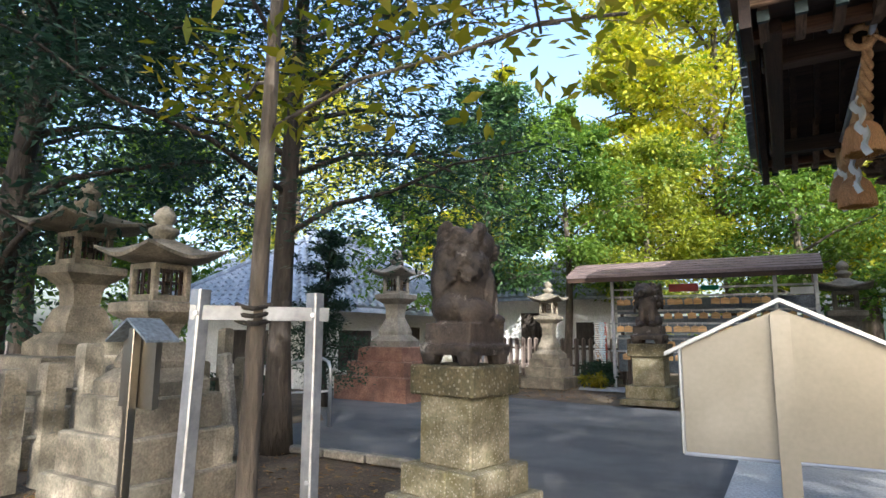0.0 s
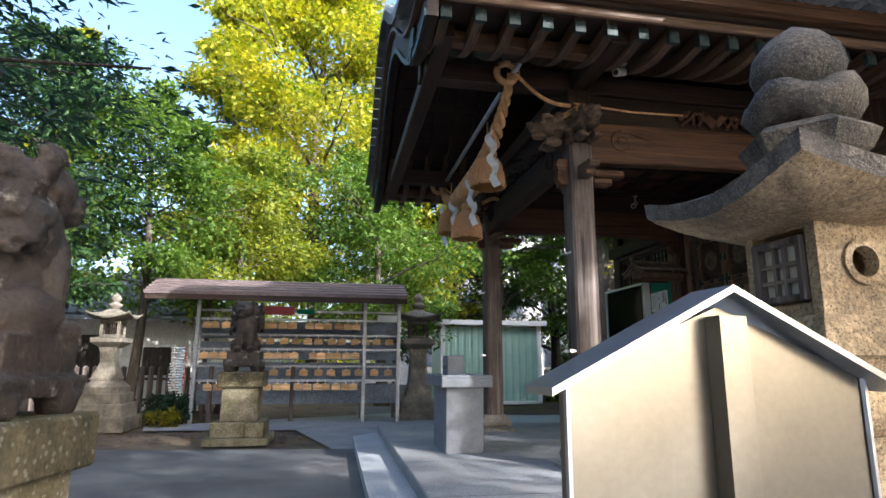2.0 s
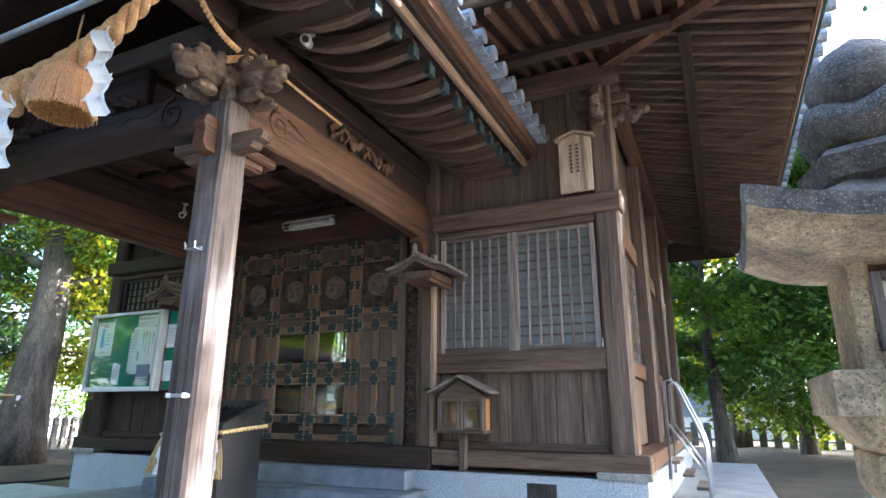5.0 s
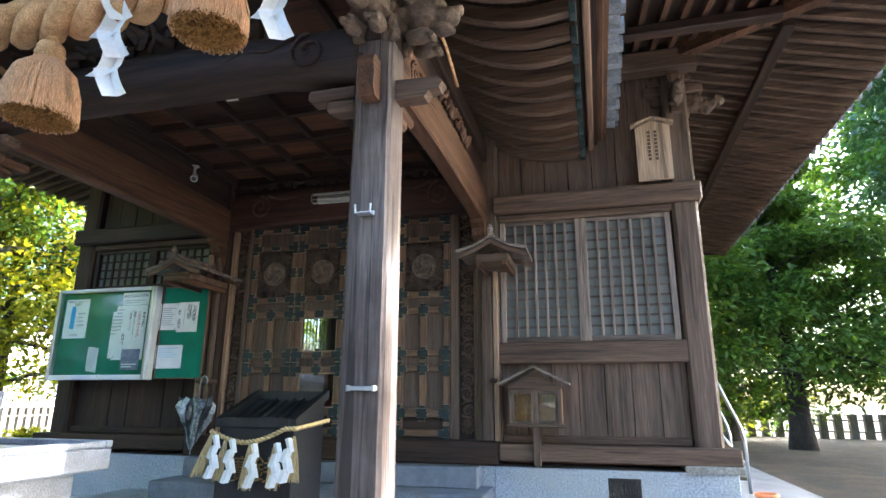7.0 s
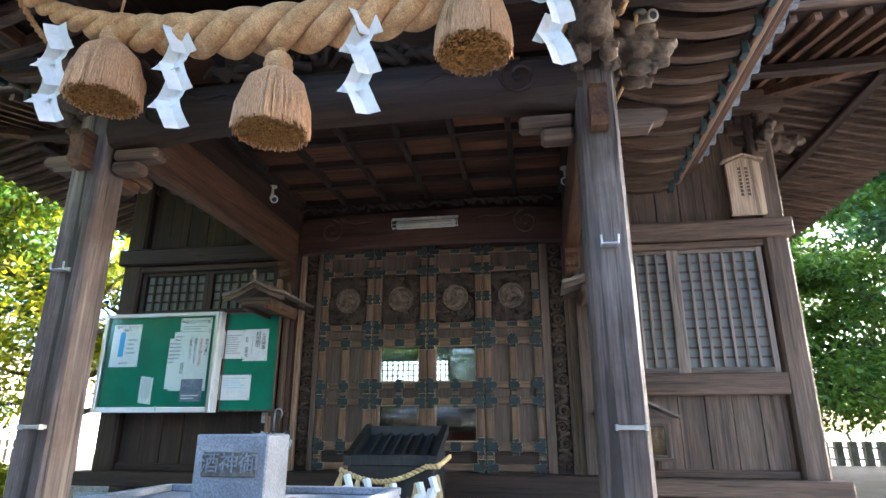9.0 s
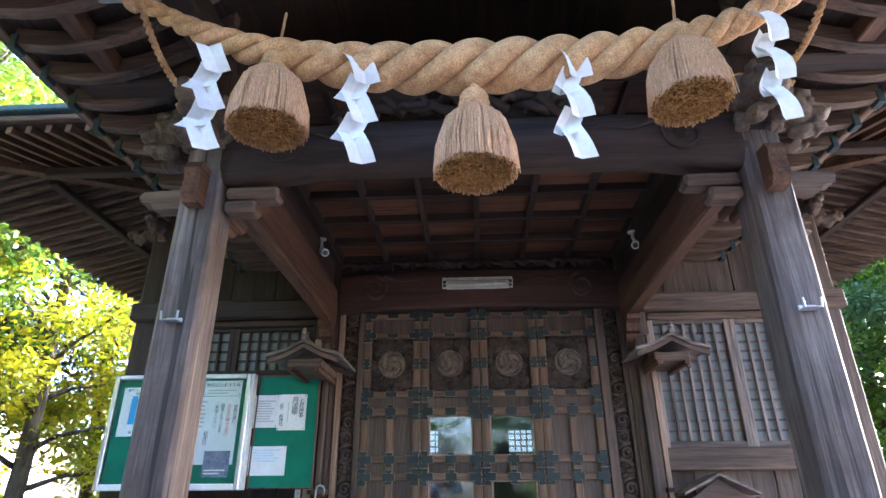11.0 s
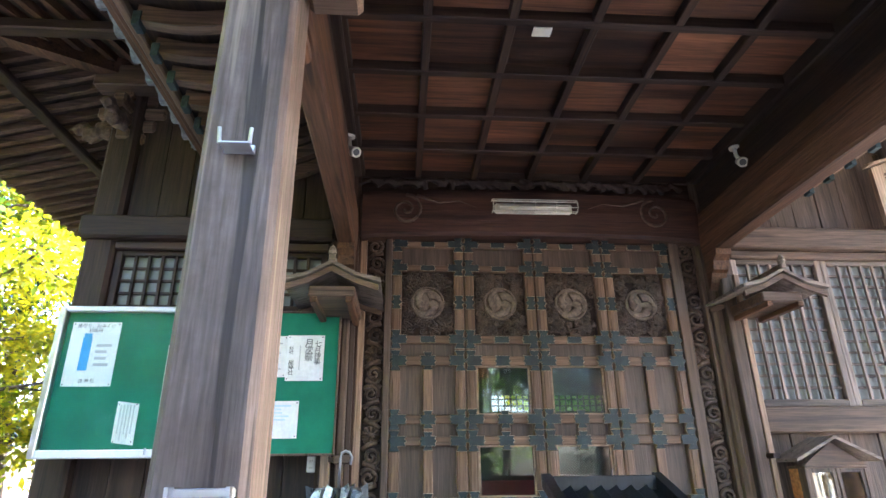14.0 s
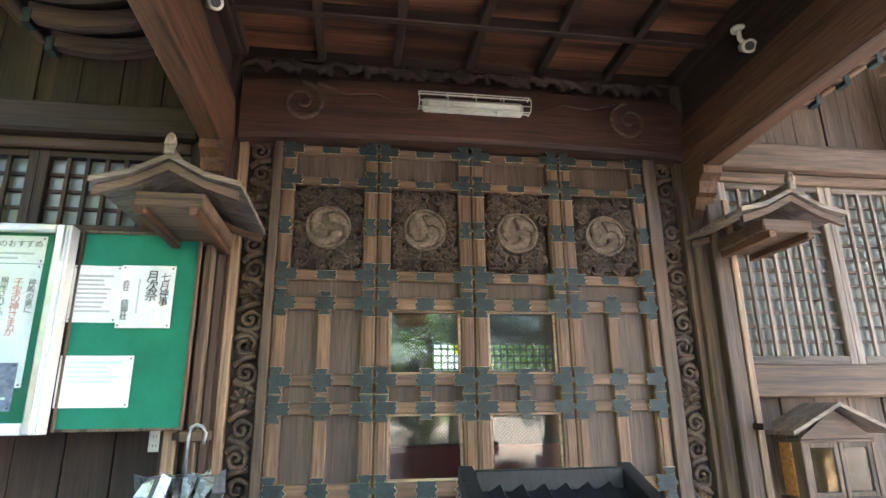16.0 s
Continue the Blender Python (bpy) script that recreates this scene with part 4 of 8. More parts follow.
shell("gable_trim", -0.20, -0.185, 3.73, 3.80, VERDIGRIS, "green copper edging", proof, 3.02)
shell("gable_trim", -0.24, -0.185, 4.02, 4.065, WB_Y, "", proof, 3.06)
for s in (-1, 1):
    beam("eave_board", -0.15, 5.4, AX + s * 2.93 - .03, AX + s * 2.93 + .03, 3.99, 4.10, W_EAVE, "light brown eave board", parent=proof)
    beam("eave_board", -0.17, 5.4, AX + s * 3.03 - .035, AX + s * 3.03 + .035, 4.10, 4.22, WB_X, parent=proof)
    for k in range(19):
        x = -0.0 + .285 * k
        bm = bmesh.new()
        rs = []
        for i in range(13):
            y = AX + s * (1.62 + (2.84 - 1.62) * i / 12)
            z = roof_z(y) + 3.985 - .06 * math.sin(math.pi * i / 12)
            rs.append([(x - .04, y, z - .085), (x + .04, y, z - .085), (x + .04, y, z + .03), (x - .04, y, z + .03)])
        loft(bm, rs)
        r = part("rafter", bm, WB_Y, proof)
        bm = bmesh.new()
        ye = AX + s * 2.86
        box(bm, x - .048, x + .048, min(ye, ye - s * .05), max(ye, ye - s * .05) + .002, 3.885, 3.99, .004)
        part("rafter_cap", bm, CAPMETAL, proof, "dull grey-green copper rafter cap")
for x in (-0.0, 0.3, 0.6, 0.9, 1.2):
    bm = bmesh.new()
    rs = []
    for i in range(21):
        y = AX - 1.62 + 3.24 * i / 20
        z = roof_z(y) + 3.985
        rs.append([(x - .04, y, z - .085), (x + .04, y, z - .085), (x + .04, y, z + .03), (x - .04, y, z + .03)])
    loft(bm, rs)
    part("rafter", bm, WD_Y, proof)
# round tiles along eaves and verge
n = 12
disc = raw_mesh("eave_tile", [(.07 * math.cos(2 * math.pi * i / n), -.05, .07 * math.sin(2 * math.pi * i / n)) for i in range(n)] + [(.07 * math.cos(2 * math.pi * i / n), .25, .07 * math.sin(2 * math.pi * i / n)) for i in range(n)],
                [list(range(n))] + [[i, (i + 1) % n, n + (i + 1) % n, n + i] for i in range(n)], TILE)
for k in range(21):
    x = -0.18 + .27 * k
    o = child("eave_tile", disc, proof, (x, AX - 3.19, 4.30))
    o = child("eave_tile", disc, proof, (x, AX + 3.19, 4.30))
    o.rotation_euler = (0, 0, math.pi)
    for s in (-1, 1):
        bm = bmesh.new()
        pts = [(x + .135 + .12 * math.cos(math.pi * i / 6), AX + s * 3.2, 4.27 - .045 * math.sin(math.pi * i / 6)) for i in range(7)]
        rs = [[(p[0], p[1], p[2]), (p[0], p[1] - s * .2, p[2] + .02), (p[0], p[1] - s * .2, p[2] + .05), (p[0], p[1], p[2] + .03)] for p in pts]
        loft(bm, rs)
        part("pan_tile", bm, TILE, proof)
vt = raw_mesh("verge_tile", [(-.06, -.075, 0), (.2, -.075, 0), (.2, .075, 0), (-.06, .075, 0), (-.07, -.07, -.10), (-.07, .07, -.10), (-.05, -.05, .07), (.2, -.05, .07), (.2, .05, .07), (-.05, .05, .07)],
              [(0, 4, 5, 3), (0, 1, 7, 6), (6, 7, 8, 9), (9, 8, 2, 3), (0, 6, 9, 3), (0, 3, 2, 1), (4, 0, 3, 5)], TILE)
nv = 46
for i in range(nv):
    y = AX - HALF + 2 * HALF * (i + .5) / nv
    sl = (roof_z(y + .05) - roof_z(y - .05)) / .1
    o = child("verge_tile", vt, proof, (-0.28, y, roof_z(y) + 4.27))
    o.rotation_euler = (math.atan(sl), 0, 0)
# pendant under the gable ends
for s in (-1, 1):
    bm = bmesh.new()
    prof = [(0, 0), (.16, .02), (.26, .12), (.2, .16), (.24, .26), (.1, .22), (.02, .34), (-.05, .2), (-.16, .2), (-.1, .1)]
    loft(bm, [[(x, AX + s * (2.2 + a), 4.12 - b) for a, b in prof] for x in (-.21, -.185)])
    part("gable_pendant", bm, VERDIGRIS, proof, "green copper pendant carving")

# ---- main roof ----
mroof = thing("main_roof", (8, AX, 5.0), "wide hipped tiled roof with parallel rafters", "roof")
EX, EY, EZ, WZ = 2.75, 2.45, 4.50, 5.02     # eave line, eave height, height at the wall
EN = 2 * AX - EY
XB = 12.2
for nm, dz, m in (("soffit", 0.07, WD_Y), ("roof_deck", 0.2, TILE)):
    bm = bmesh.new()
    z0, z1 = EZ + dz, WZ + dz
    rx, rz = 8.6, 7.2
    ox = .0 if dz < .1 else .08
    a = [(EX - ox, EY - ox, z0), (XB + .7, EY - ox, z0), (XB + .7, EN + ox, z0), (EX - ox, EN + ox, z0)]
    b = [(4.7, 4.4, z1), (XB + .2, 4.4, z1), (XB + .2, 12.2, z1), (4.7, 12.2, z1)]
    if dz > .1:
        b = [(rx - .6, AX, rz), (rx + .6, AX, rz), (rx + .6, AX + .01, rz), (rx - .6, AX + .01, rz)]
    put(bm, a + b, [(0, 1, 5, 4), (1, 2, 6, 5), (2, 3, 7, 6), (3, 0, 4, 7)])
    part(nm, bm, m, mroof)
for z, o, h, m in ((EZ + .08, .0, .06, WB_X), (EZ + .145, .06, .07, VERDIGRIS)):
    beam("fascia", EX - o, XB + .65, EY - o - .05, EY - o + .05, z, z + h, m, parent=mroof)
    beam("fascia", EX - o, XB + .65, EN + o - .05, EN + o + .05, z, z + h, m, parent=mroof)
    beam("fascia", EX - o - .05, EX - o + .05, EY - o + .051, EN + o - .051, z, z + h, WB_Y if m is WB_X else m, parent=mroof)


def slope_bar(name, p0, p1, w, h, mat, parent):
    """A straight timber from p0 to p1, w wide, hanging h below the line."""
    bm = bmesh.new()
    p0, p1 = Vector(p0), Vector(p1)
    d = (p1 - p0).normalized()
    s = d.cross(Vector((0, 0, 1))).normalized() * w / 2
    dn = Vector((0, 0, -h))
    loft(bm, [[p - s, p + s, p + s + dn, p - s + dn] for p in (p0, p1)])
    return part(name, bm, mat, parent)


k = 0
x = EX + .1
while x < XB + .6:
    inner = 4.4 if x > 4.7 else max(EY + .1, EY + (x - EX))
    f = (inner - EY) / (4.4 - EY)
    for s in (1, -1):
        ya, yb = (EY + .03, inner) if s > 0 else (EN - .03, 2 * AX - inner)
        slope_bar("rafter", (x, ya, EZ + .07), (x, yb, EZ + .07 + (WZ - EZ) * f), .055, .075, WB_Y, mroof)
    x += .19
y = EY + .1
while y < EN - .05:
    d = min(y - EY, EN - y)
    inner = 4.7 if d > 1.95 else EX + d
    f = (inner - EX) / 1.95
    if not (5.4 < y < 11.2):
        slope_bar("rafter", (EX + .03, y, EZ + .07), (inner, y, EZ + .07 + (WZ - EZ) * f), .055, .075, WB_X, mroof)
    y += .19
for s in (1, -1):
    q = lambda v: v if s > 0 else 2 * AX - v
    slope_bar("hip_rafter", (EX - .05, q(EY - .05), EZ + .075), (4.85, q(4.55), WZ + .08), .13, .17, WB_X, mroof)
    beam("purlin", 4.0, XB + .5, q(3.5) - .06, q(3.5) + .06, 4.66, 4.74, WD_X, parent=mroof)
    beam("wall_plate", 4.7, XB, q(4.35) - .09, q(4.35) + .09, 4.78, 4.98, WB_X, parent=mroof)
beam("wall_plate", 4.60, 4.79, 4.2, 12.4, 4.75, 4.98, WB_Y, parent=mroof)
beam("purlin", 3.75, 3.87, 3.6, 5.35, 4.64, 4.74, WD_Y, parent=mroof)
beam("purlin", 3.75, 3.87, 11.25, 13.0, 4.64, 4.74, WD_Y, parent=mroof)
nt = 39
for k in range(nt):
    xx = EX - .05 + k * .26
    child("eave_tile", disc, mroof, (xx, EY - .16, EZ + .27))
# corner bracket clusters with carved beam ends
for y, s in ((4.45, -1), (12.13, 1)):
    for r, z in ((.16, 4.28), (.24, 4.42), (.32, 4.56), (.22, 4.70)):
        for wx, wy in ((r, .06), (.058, r)):
            bm = bmesh.new()
            box(bm, 4.92 - wx, 4.92 + wx, y - wy, y + wy, z + (.001 if wx < .06 else 0), z + .12 + (.001 if wx < .06 else 0), .02)
            part("bracket_arm", bm, WB_Y, shrine, "stacked bracket arm on the corner post")
    for dx, dy in ((0, s), (-1, 0)):
        bm = bmesh.new()
        for k in range(9):
            a = k / 8
            c = Vector((4.92, y, 4.42)) + Vector((dx, dy, 0)) * (.2 + .28 * a) + Vector((0, 0, .05 * math.sin(a * 9)))
            blob(bm, c, (.075 - .02 * a, .075 - .02 * a, .085 - .03 * a), .5, 2, k + 3)
        fuse(part("carved_beam_end", bm, W_CARVE, shrine, "carved cloud beam end", True), .012)


# ---- carved lion heads on the porch pillars ----
def lion_head(at, turn, seed):
    """A carved beast head looking along local +x, turned about z."""
    bm = bmesh.new()
    r = random.Random(seed)
    blob(bm, (.08, 0, .06), (.17, .12, .13), .25, 3, seed)
    blob(bm, (.24, 0, .03), (.10, .085, .06), .2, 2, seed + 1)
    blob(bm, (.23, 0, -.055), (.085, .07, .03), .2, 2, seed + 2)
    blob(bm, (.33, 0, .065), (.035, .05, .03), .1, 2, seed)
    for s in (-1, 1):
        blob(bm, (.21, s * .065, .10), (.03, .028, .028), 0, 2, seed)
        blob(bm, (.17, s * .08, .145), (.06, .03, .025), .3, 2, seed)
        blob(bm, (.05, s * .12, .13), (.05, .02, .05), .3, 2, seed)
        blob(bm, (.10, s * .075, -.13), (.085, .055, .055), .2, 2, seed)
        for k in range(4):
            blob(bm, (.185, s * (.04 + .024 * k), -.145), (.03, .012, .025), 0, 1, seed)
        for k in range(7):
            a = k / 6
            blob(bm, (-.02 - .06 * r.random(), s * (.07 + .05 * r.random()), -.12 + .3 * a), (.05, .04, .04), .5, 2, seed + k)
    bmesh.ops.transform(bm, matrix=pose(*at, 0, 0, turn), verts=bm.verts)
    return fuse(part("lion_head", bm, W_CARVE, porch, "carved wooden beast head at the pillar top", True), .009, .004, 30)


for y in (6.63, 9.98):
    lion_head((1.42, y, 3.50), 180, 3)
    lion_head((1.59, y + (-.17 if y < 8 else .17), 3.50), -90 if y < 8 else 90, 5)
    beam("capital", 1.47, 1.71, y - .12, y + .12, 3.36, 3.95, WD_Z, parent=porch)


# ---- straw rope with tassels and paper streamers ----
def rope_mid(u):
    """Middle line of the great rope, u from 0 (near end) to 1."""
    y = 6.36 + (10.22 - 6.36) * u
    s = 2 * u - 1
    return Vector((0.83, y, 3.36 + .60 * abs(s) ** 2.6))


def rope_r(u):
    return .044 + .09 * math.sin(math.pi * min(1, max(0, u))) ** 1.4


rope = thing("straw_rope", (0.76, AX, 3.2), "thick twisted straw rope hung across the porch", "rope")
NP = 180
lay = [0.0]
for i in range(NP):
    lay.append(lay[-1] + rope_r((i + .5) / NP) ** -.8)
for k in range(3):
    bm = bmesh.new()
    pts = []
    for i in range(NP + 1):
        u = i / NP
        c = rope_mid(u)
        d = (rope_mid(min(1, u + .01)) - rope_mid(max(0, u - .01))).normalized()
        n1 = d.cross(Vector((1, 0, 0))).normalized()
        n2 = Vector((1, 0, 0))
        a = 2 * math.pi * (lay[i] / lay[-1] * 8.5 + k / 3)
        pts.append(c + (n1 * math.cos(a) + n2 * math.sin(a)) * rope_r(u) * .55)
    tube(bm, pts, lambda u: rope_r(u) * .5, 10)
    part("strand", bm, STRAW, rope, "", True)
bm = bmesh.new()
cyl(bm, (0.86, 6.2, 3.99), (0.86, 10.45, 3.99), .028, n=12)
part("pole", bm, GALV, rope, "grey steel pole above the rope", True)
for s, y in ((-1, 6.36), (1, 10.22)):
    bm = bmesh.new()
    pts = [(0.78 + .10 * math.cos(a), y - s * .02 * math.sin(a / 2), 3.97 + .10 * math.sin(a)) for a in (i / 14 * 2 * math.pi for i in range(15))]
    tube(bm, pts, .035, 8)
    part("loop", bm, STRAW, rope, "", True)
    bm = bmesh.new()
    end = Vector((1.46, 6.45, 3.72)) if s < 0 else Vector((1.46, 10.13, 3.72))
    a0 = Vector((0.84, y, 4.0))
    for k in range(2):
        pts = []
        for i in range(41):
            u = i / 40
            p = a0.lerp(end, u) + Vector((0, 0, -.10 * math.sin(math.pi * u)))
            an = u * 60 + k * math.pi
            pts.append(p + Vector((0, math.cos(an), math.sin(an))) * .011)
        tube(bm, pts, .014, 6)
    part("tie_cord", bm, STRAW, rope, "thin twisted cord tied to the pillar head", True)
    bm = bmesh.new()
    for k in range(3):
        pts = [(1.59 + .19 * math.cos(a), (6.63 if s < 0 else 9.98) + .19 * math.sin(a), 3.66 + .02 * k + .03 * math.sin(3 * a)) for a in (i / 20 * 2 * math.pi for i in range(21))]
        tube(bm, pts, .012, 6)
    pts = [end + Vector((0, s * .1, -.02)), end + Vector((.6, s * .12, -.07)), end + Vector((1.2, s * .06, -.03))]
    tube(bm, pts, .012, 6)
    part("tie_cord", bm, STRAW, rope, "", True)


def straw_tassel(at, turn):
    t = thing("straw_tassel", at, "bell-shaped straw tassel hanging from the rope", "tassel", "tassels on the great rope")
    x, y, z = at
    bm = bmesh.new()
    tube(bm, [(x, y - .02, z + .30), (x, y - .012, z + .15), (x, y, z + .03)], .008, 6)
    blob(bm, (x, y, z + .035), (.035, .035, .02), .2, 2, 1)
    part("cord", bm, STRAW, t, "", True)
    bm = bmesh.new()
    lathe(bm, (x, y, z), [(.02, .01), (.06, 0), (.072, -.02), (.07, -.045), (.078, -.06), (.07, -.075), (.078, -.09), (.07, -.105)], 24)
    part("head", bm, STRAW, t, "bound straw head", True)
    # skirt of many straws
    r = random.Random(int(at[1] * 100))
    V, F = [], []
    for k in range(520):
        a = 2 * math.pi * k / 520 + r.uniform(-.02, .02)
        q = r.uniform(.86, 1.0)
        r0, r1, l = .066 * q, (.196 + r.uniform(-.012, .01)) * q, .455 + r.uniform(-.012, .012)
        b = len(V)
        for (rad, zz) in ((r0, -.095), (r0 + (r1 - r0) * .62, -.10 - (l - .10) * .22), (r0 + (r1 - r0) * .93, -.10 - (l - .10) * .62), (r1, -l)):
            aa = a + r.uniform(-.012, .012)
            w = .0046
            V.append((rad * math.cos(aa) - w * math.sin(aa), rad * math.sin(aa) + w * math.cos(aa), zz))
            V.append((rad * math.cos(aa) + w * math.sin(aa), rad * math.sin(aa) - w * math.cos(aa), zz))
            V.append(((rad + .004) * math.cos(aa), (rad + .004) * math.sin(aa), zz))
        for i in range(3):
            o = b + 3 * i
            F += [(o, o + 2, o + 5, o + 3), (o + 2, o + 1, o + 4, o + 5)]
    ob = child("straw", raw_mesh("straw", V, F, STRAW_T), t, at)
    tagged(ob, "pale straw skirt", kind="stuff")
    V, F = [], []
    for k in range(900):
        a, q = r.uniform(0, 2 * math.pi), math.sqrt(r.random()) * .186
        cx, cy, zz, w = q * math.cos(a), q * math.sin(a), -.455 + r.uniform(-.012, .012), .0055
        b = len(V)
        V += [(cx + w * math.cos(j * 1.2566), cy + w * math.sin(j * 1.2566), zz) for j in range(5)] + [(cx * .9, cy * .9, zz + .05)]
        F += [tuple(b + j for j in range(5))] + [(b + j, b + (j + 1) % 5, b + 5) for j in range(5)]
    ob = child("straw_end", raw_mesh("straw_end", V, F, STRAW_END), t, at)
    tagged(ob, "orange cut straw ends", kind="stuff")
    bm = bmesh.new()
    lathe(bm, (x, y, z), [(.06, -.10), (.128, -.18), (.168, -.32), (.176, -.425), (.02, -.415)], 24)
    part("core", bm, STRAW_END, t)
    return t


for y, z in ((9.38, 3.47), (8.36, 3.18), (7.32, 3.54)):
    straw_tassel((0.82, y - .035, z), 0)


def paper_streamer(name, at, size, turn, label, category, group, parent_label=None):
    """A zigzag of folded white paper."""
    t = thing(name, at, label, category, group)
    r = random.Random(int(at[1] * 77))
    x, y, z = at
    w, h = size
    rot = Matrix.Rotation(turn, 3, "Z")
    zt, yt, hh = 0.0, 0.0, h / 4.4
    for k in range(5):
        bm = bmesh.new()
        sh = (.5 if k % 2 else -.5) * w
        bulge = .035 * r.uniform(.4, 1.2) * (1 if k % 2 else -1)
        rows = []
        for i in range(5):
            u = i / 4
            yc, zc = yt + sh * u, zt - hh * u * 1.25
            xo = bulge * math.sin(math.pi * u) + .012 * k
            rows.append([(xo - .01, yc - w * .42, zc - .012 * math.sin(3 * u)), (xo + .03, yc + .02 * w, zc), (xo - .014, yc + w * .42, zc - .02)])
        P = [[Vector(at) + rot @ Vector(p) for p in rw] for rw in rows]
        off = Vector((.002, 0, 0))
        loft(bm, [a + [p + off for p in reversed(a)] for a in P])
        part("fold", bm, PAPER, t)
        zt -= hh * .82
        yt += sh * .62
    return t


for y, z in ((9.72, 3.52), (8.95, 3.41), (7.91, 3.40), (6.94, 3.58)):
    paper_streamer("paper_streamer", (0.75, y - .035, z), (.145, .58), .25, "zigzag white paper streamer hanging from the rope", "paper streamer", "paper streamers on the rope")


# ---- stone lantern beside the porch ----
def stone_lantern(at, m, label, s=1.0, base_steps=(), window="open", name="stone_lantern", shaft_z=.75, m2=None, cap_ball=True, roof_k=1.0):
    """Square lantern: plinth, shaft, platform, fire box, roof and jewel. at is on the ground; s scales it all."""
    t = thing(name, at, label, "stone lantern", "stone lanterns of the court")
    x, y, z = at
    q = math.pi / 4
    for w, h in base_steps:
        bm = bmesh.new()
        lathe(bm, (x, y, z), [(w, 0), (w, h - .015), (w - .015, h)], 4, q)
        part("plinth_step", bm, m2 or m, t)
        z += h
    bm = bmesh.new()
    lathe(bm, (x, y, z), [(.30 * s, 0), (.30 * s, .10 * s), (.24 * s, .16 * s), (.19 * s, .20 * s)], 4, q)
    part("base", bm, m, t)
    z += .20 * s
    bm = bmesh.new()
    lathe(bm, (x, y, z), [(.20 * s, 0), (.205 * s, .05 * s), (.15 * s, .2 * s), (.115 * s, shaft_z * .55 * s), (.125 * s, shaft_z * .85 * s), (.15 * s, shaft_z * s)], 4, q)
    part("shaft", bm, m, t)
    z += shaft_z * s
    bm = bmesh.new()
    lathe(bm, (x, y, z), [(.15 * s, 0), (.24 * s, .07 * s), (.26 * s, .09 * s), (.26 * s, .16 * s), (.19 * s, .175 * s)], 4, q)
    part("platform", bm, m, t)
    z += .175 * s
    w, hb = .165 * s, .30 * s
    for sx in (-1, 1):
        for sy in (-1, 1):
            bm = bmesh.new()
            cx, cy = x + sx * (w - .025 * s), y + sy * (w - .025 * s)
            box(bm, cx - .025 * s, cx + .025 * s, cy - .025 * s, cy + .025 * s, z, z + hb, .006)
            part("corner_post", bm, m, t)
    for za, zb_ in ((z + .002, z + .05 * s), (z + hb - .05 * s, z + hb - .002)):
        bm = bmesh.new()
        box(bm, x - w + .004, x + w - .004, y - w + .004, y + w - .004, za, zb_)
        part("fire_box_slab", bm, m, t)
    bm = bmesh.new()
    for k in (-.05, 0, .05):
        for sgn in (-1, 1):
            box(bm, x + k * s * 1.4 - .006, x + k * s * 1.4 + .006, y + sgn * (w - .02) - .006, y + sgn * (w - .02) + .006, z + .05 * s, z + hb - .05 * s)
            box(bm, x + sgn * (w - .02) - .006, x + sgn * (w - .02) + .006, y + k * s * 1.4 - .006, y + k * s * 1.4 + .006, z + .05 * s, z + hb - .05 * s)
    box(bm, x - w + .03, x + w - .03, y - w + .03, y + w - .03, z + .15 * s - .005, z + .15 * s + .005)
    part("lattice", bm, WD_Z, t)
    z += hb
    bm = bmesh.new()
    lantern_roof(bm, x, y, z, .36 * s * roof_k, .20 * s)
    part("roof", bm, m2 if m2 is STONE_D else m, t, "", True).data.set_sharp_from_angle(angle=radians(40))
    z += .20 * s
    if cap_ball:
        bm = bmesh.new()
        lathe(bm, (x, y, z), [(.07 * s, -.01), (.085 * s, .03 * s), (.12 * s, .06 * s), (.12 * s, .09 * s), (.06 * s, .12 * s), (.06 * s, .13 * s), (.085 * s, .16 * s), (.09 * s, .20 * s), (.06 * s, .25 * s), (.015 * s, .285 * s), (.002, .29 * s)], 16)
        part("jewel", bm, m, t, "", True)
    return t


def lantern_roof(bm, x, y, z, w, h, lift=.28, n=10, thick=.22, rough=0.0):
    """Square roof with corners that sweep up, a blunt edge and a sloping underside; side and under faces take slot 1."""
    def at(u, v, lv):
        e = max(abs(u), abs(v))
        zz = lift * h * abs(u * v) ** 1.5 * 1.6
        if lv == 2:
            zz += h * (1 - e) ** 1.4 + thick * h * .35
        elif lv == 1:
            zz -= thick * h * .25
        else:
            zz -= thick * h * .55 * (1 - e ** 3) + thick * h * .25
        k = 1.0 if lv == 2 else .985
        d = rough * noise.noise((u * 5 + x, v * 5 + y, lv * 3.0)) + rough * .5 * noise.noise((u * 13, v * 13, lv * 3.0 + y))
        return (x + u * w * k + d * .5, y + v * w * k + d * .5, z + .2 * h + zz + d)
    def grid(lv):
        return [[bm.verts.new(at(-1 + 2 * i / n, -1 + 2 * j / n, lv)) for j in range(n + 1)] for i in range(n + 1)]
    T, B = grid(2), grid(0)
    for V, slot in ((T, 0), (B, 1)):
        for i in range(n):
            for j in range(n):
                bm.faces.new((V[i][j], V[i + 1][j], V[i + 1][j + 1], V[i][j + 1])).material_index = slot
    for i in range(n):
        for p, q in (((i, 0), (i + 1, 0)), ((i, n), (i + 1, n)), ((0, i), (0, i + 1)), ((n, i), (n, i + 1))):
            bm.faces.new((T[p[0]][p[1]], T[q[0]][q[1]], B[q[0]][q[1]], B[p[0]][p[1]])).material_index = 0


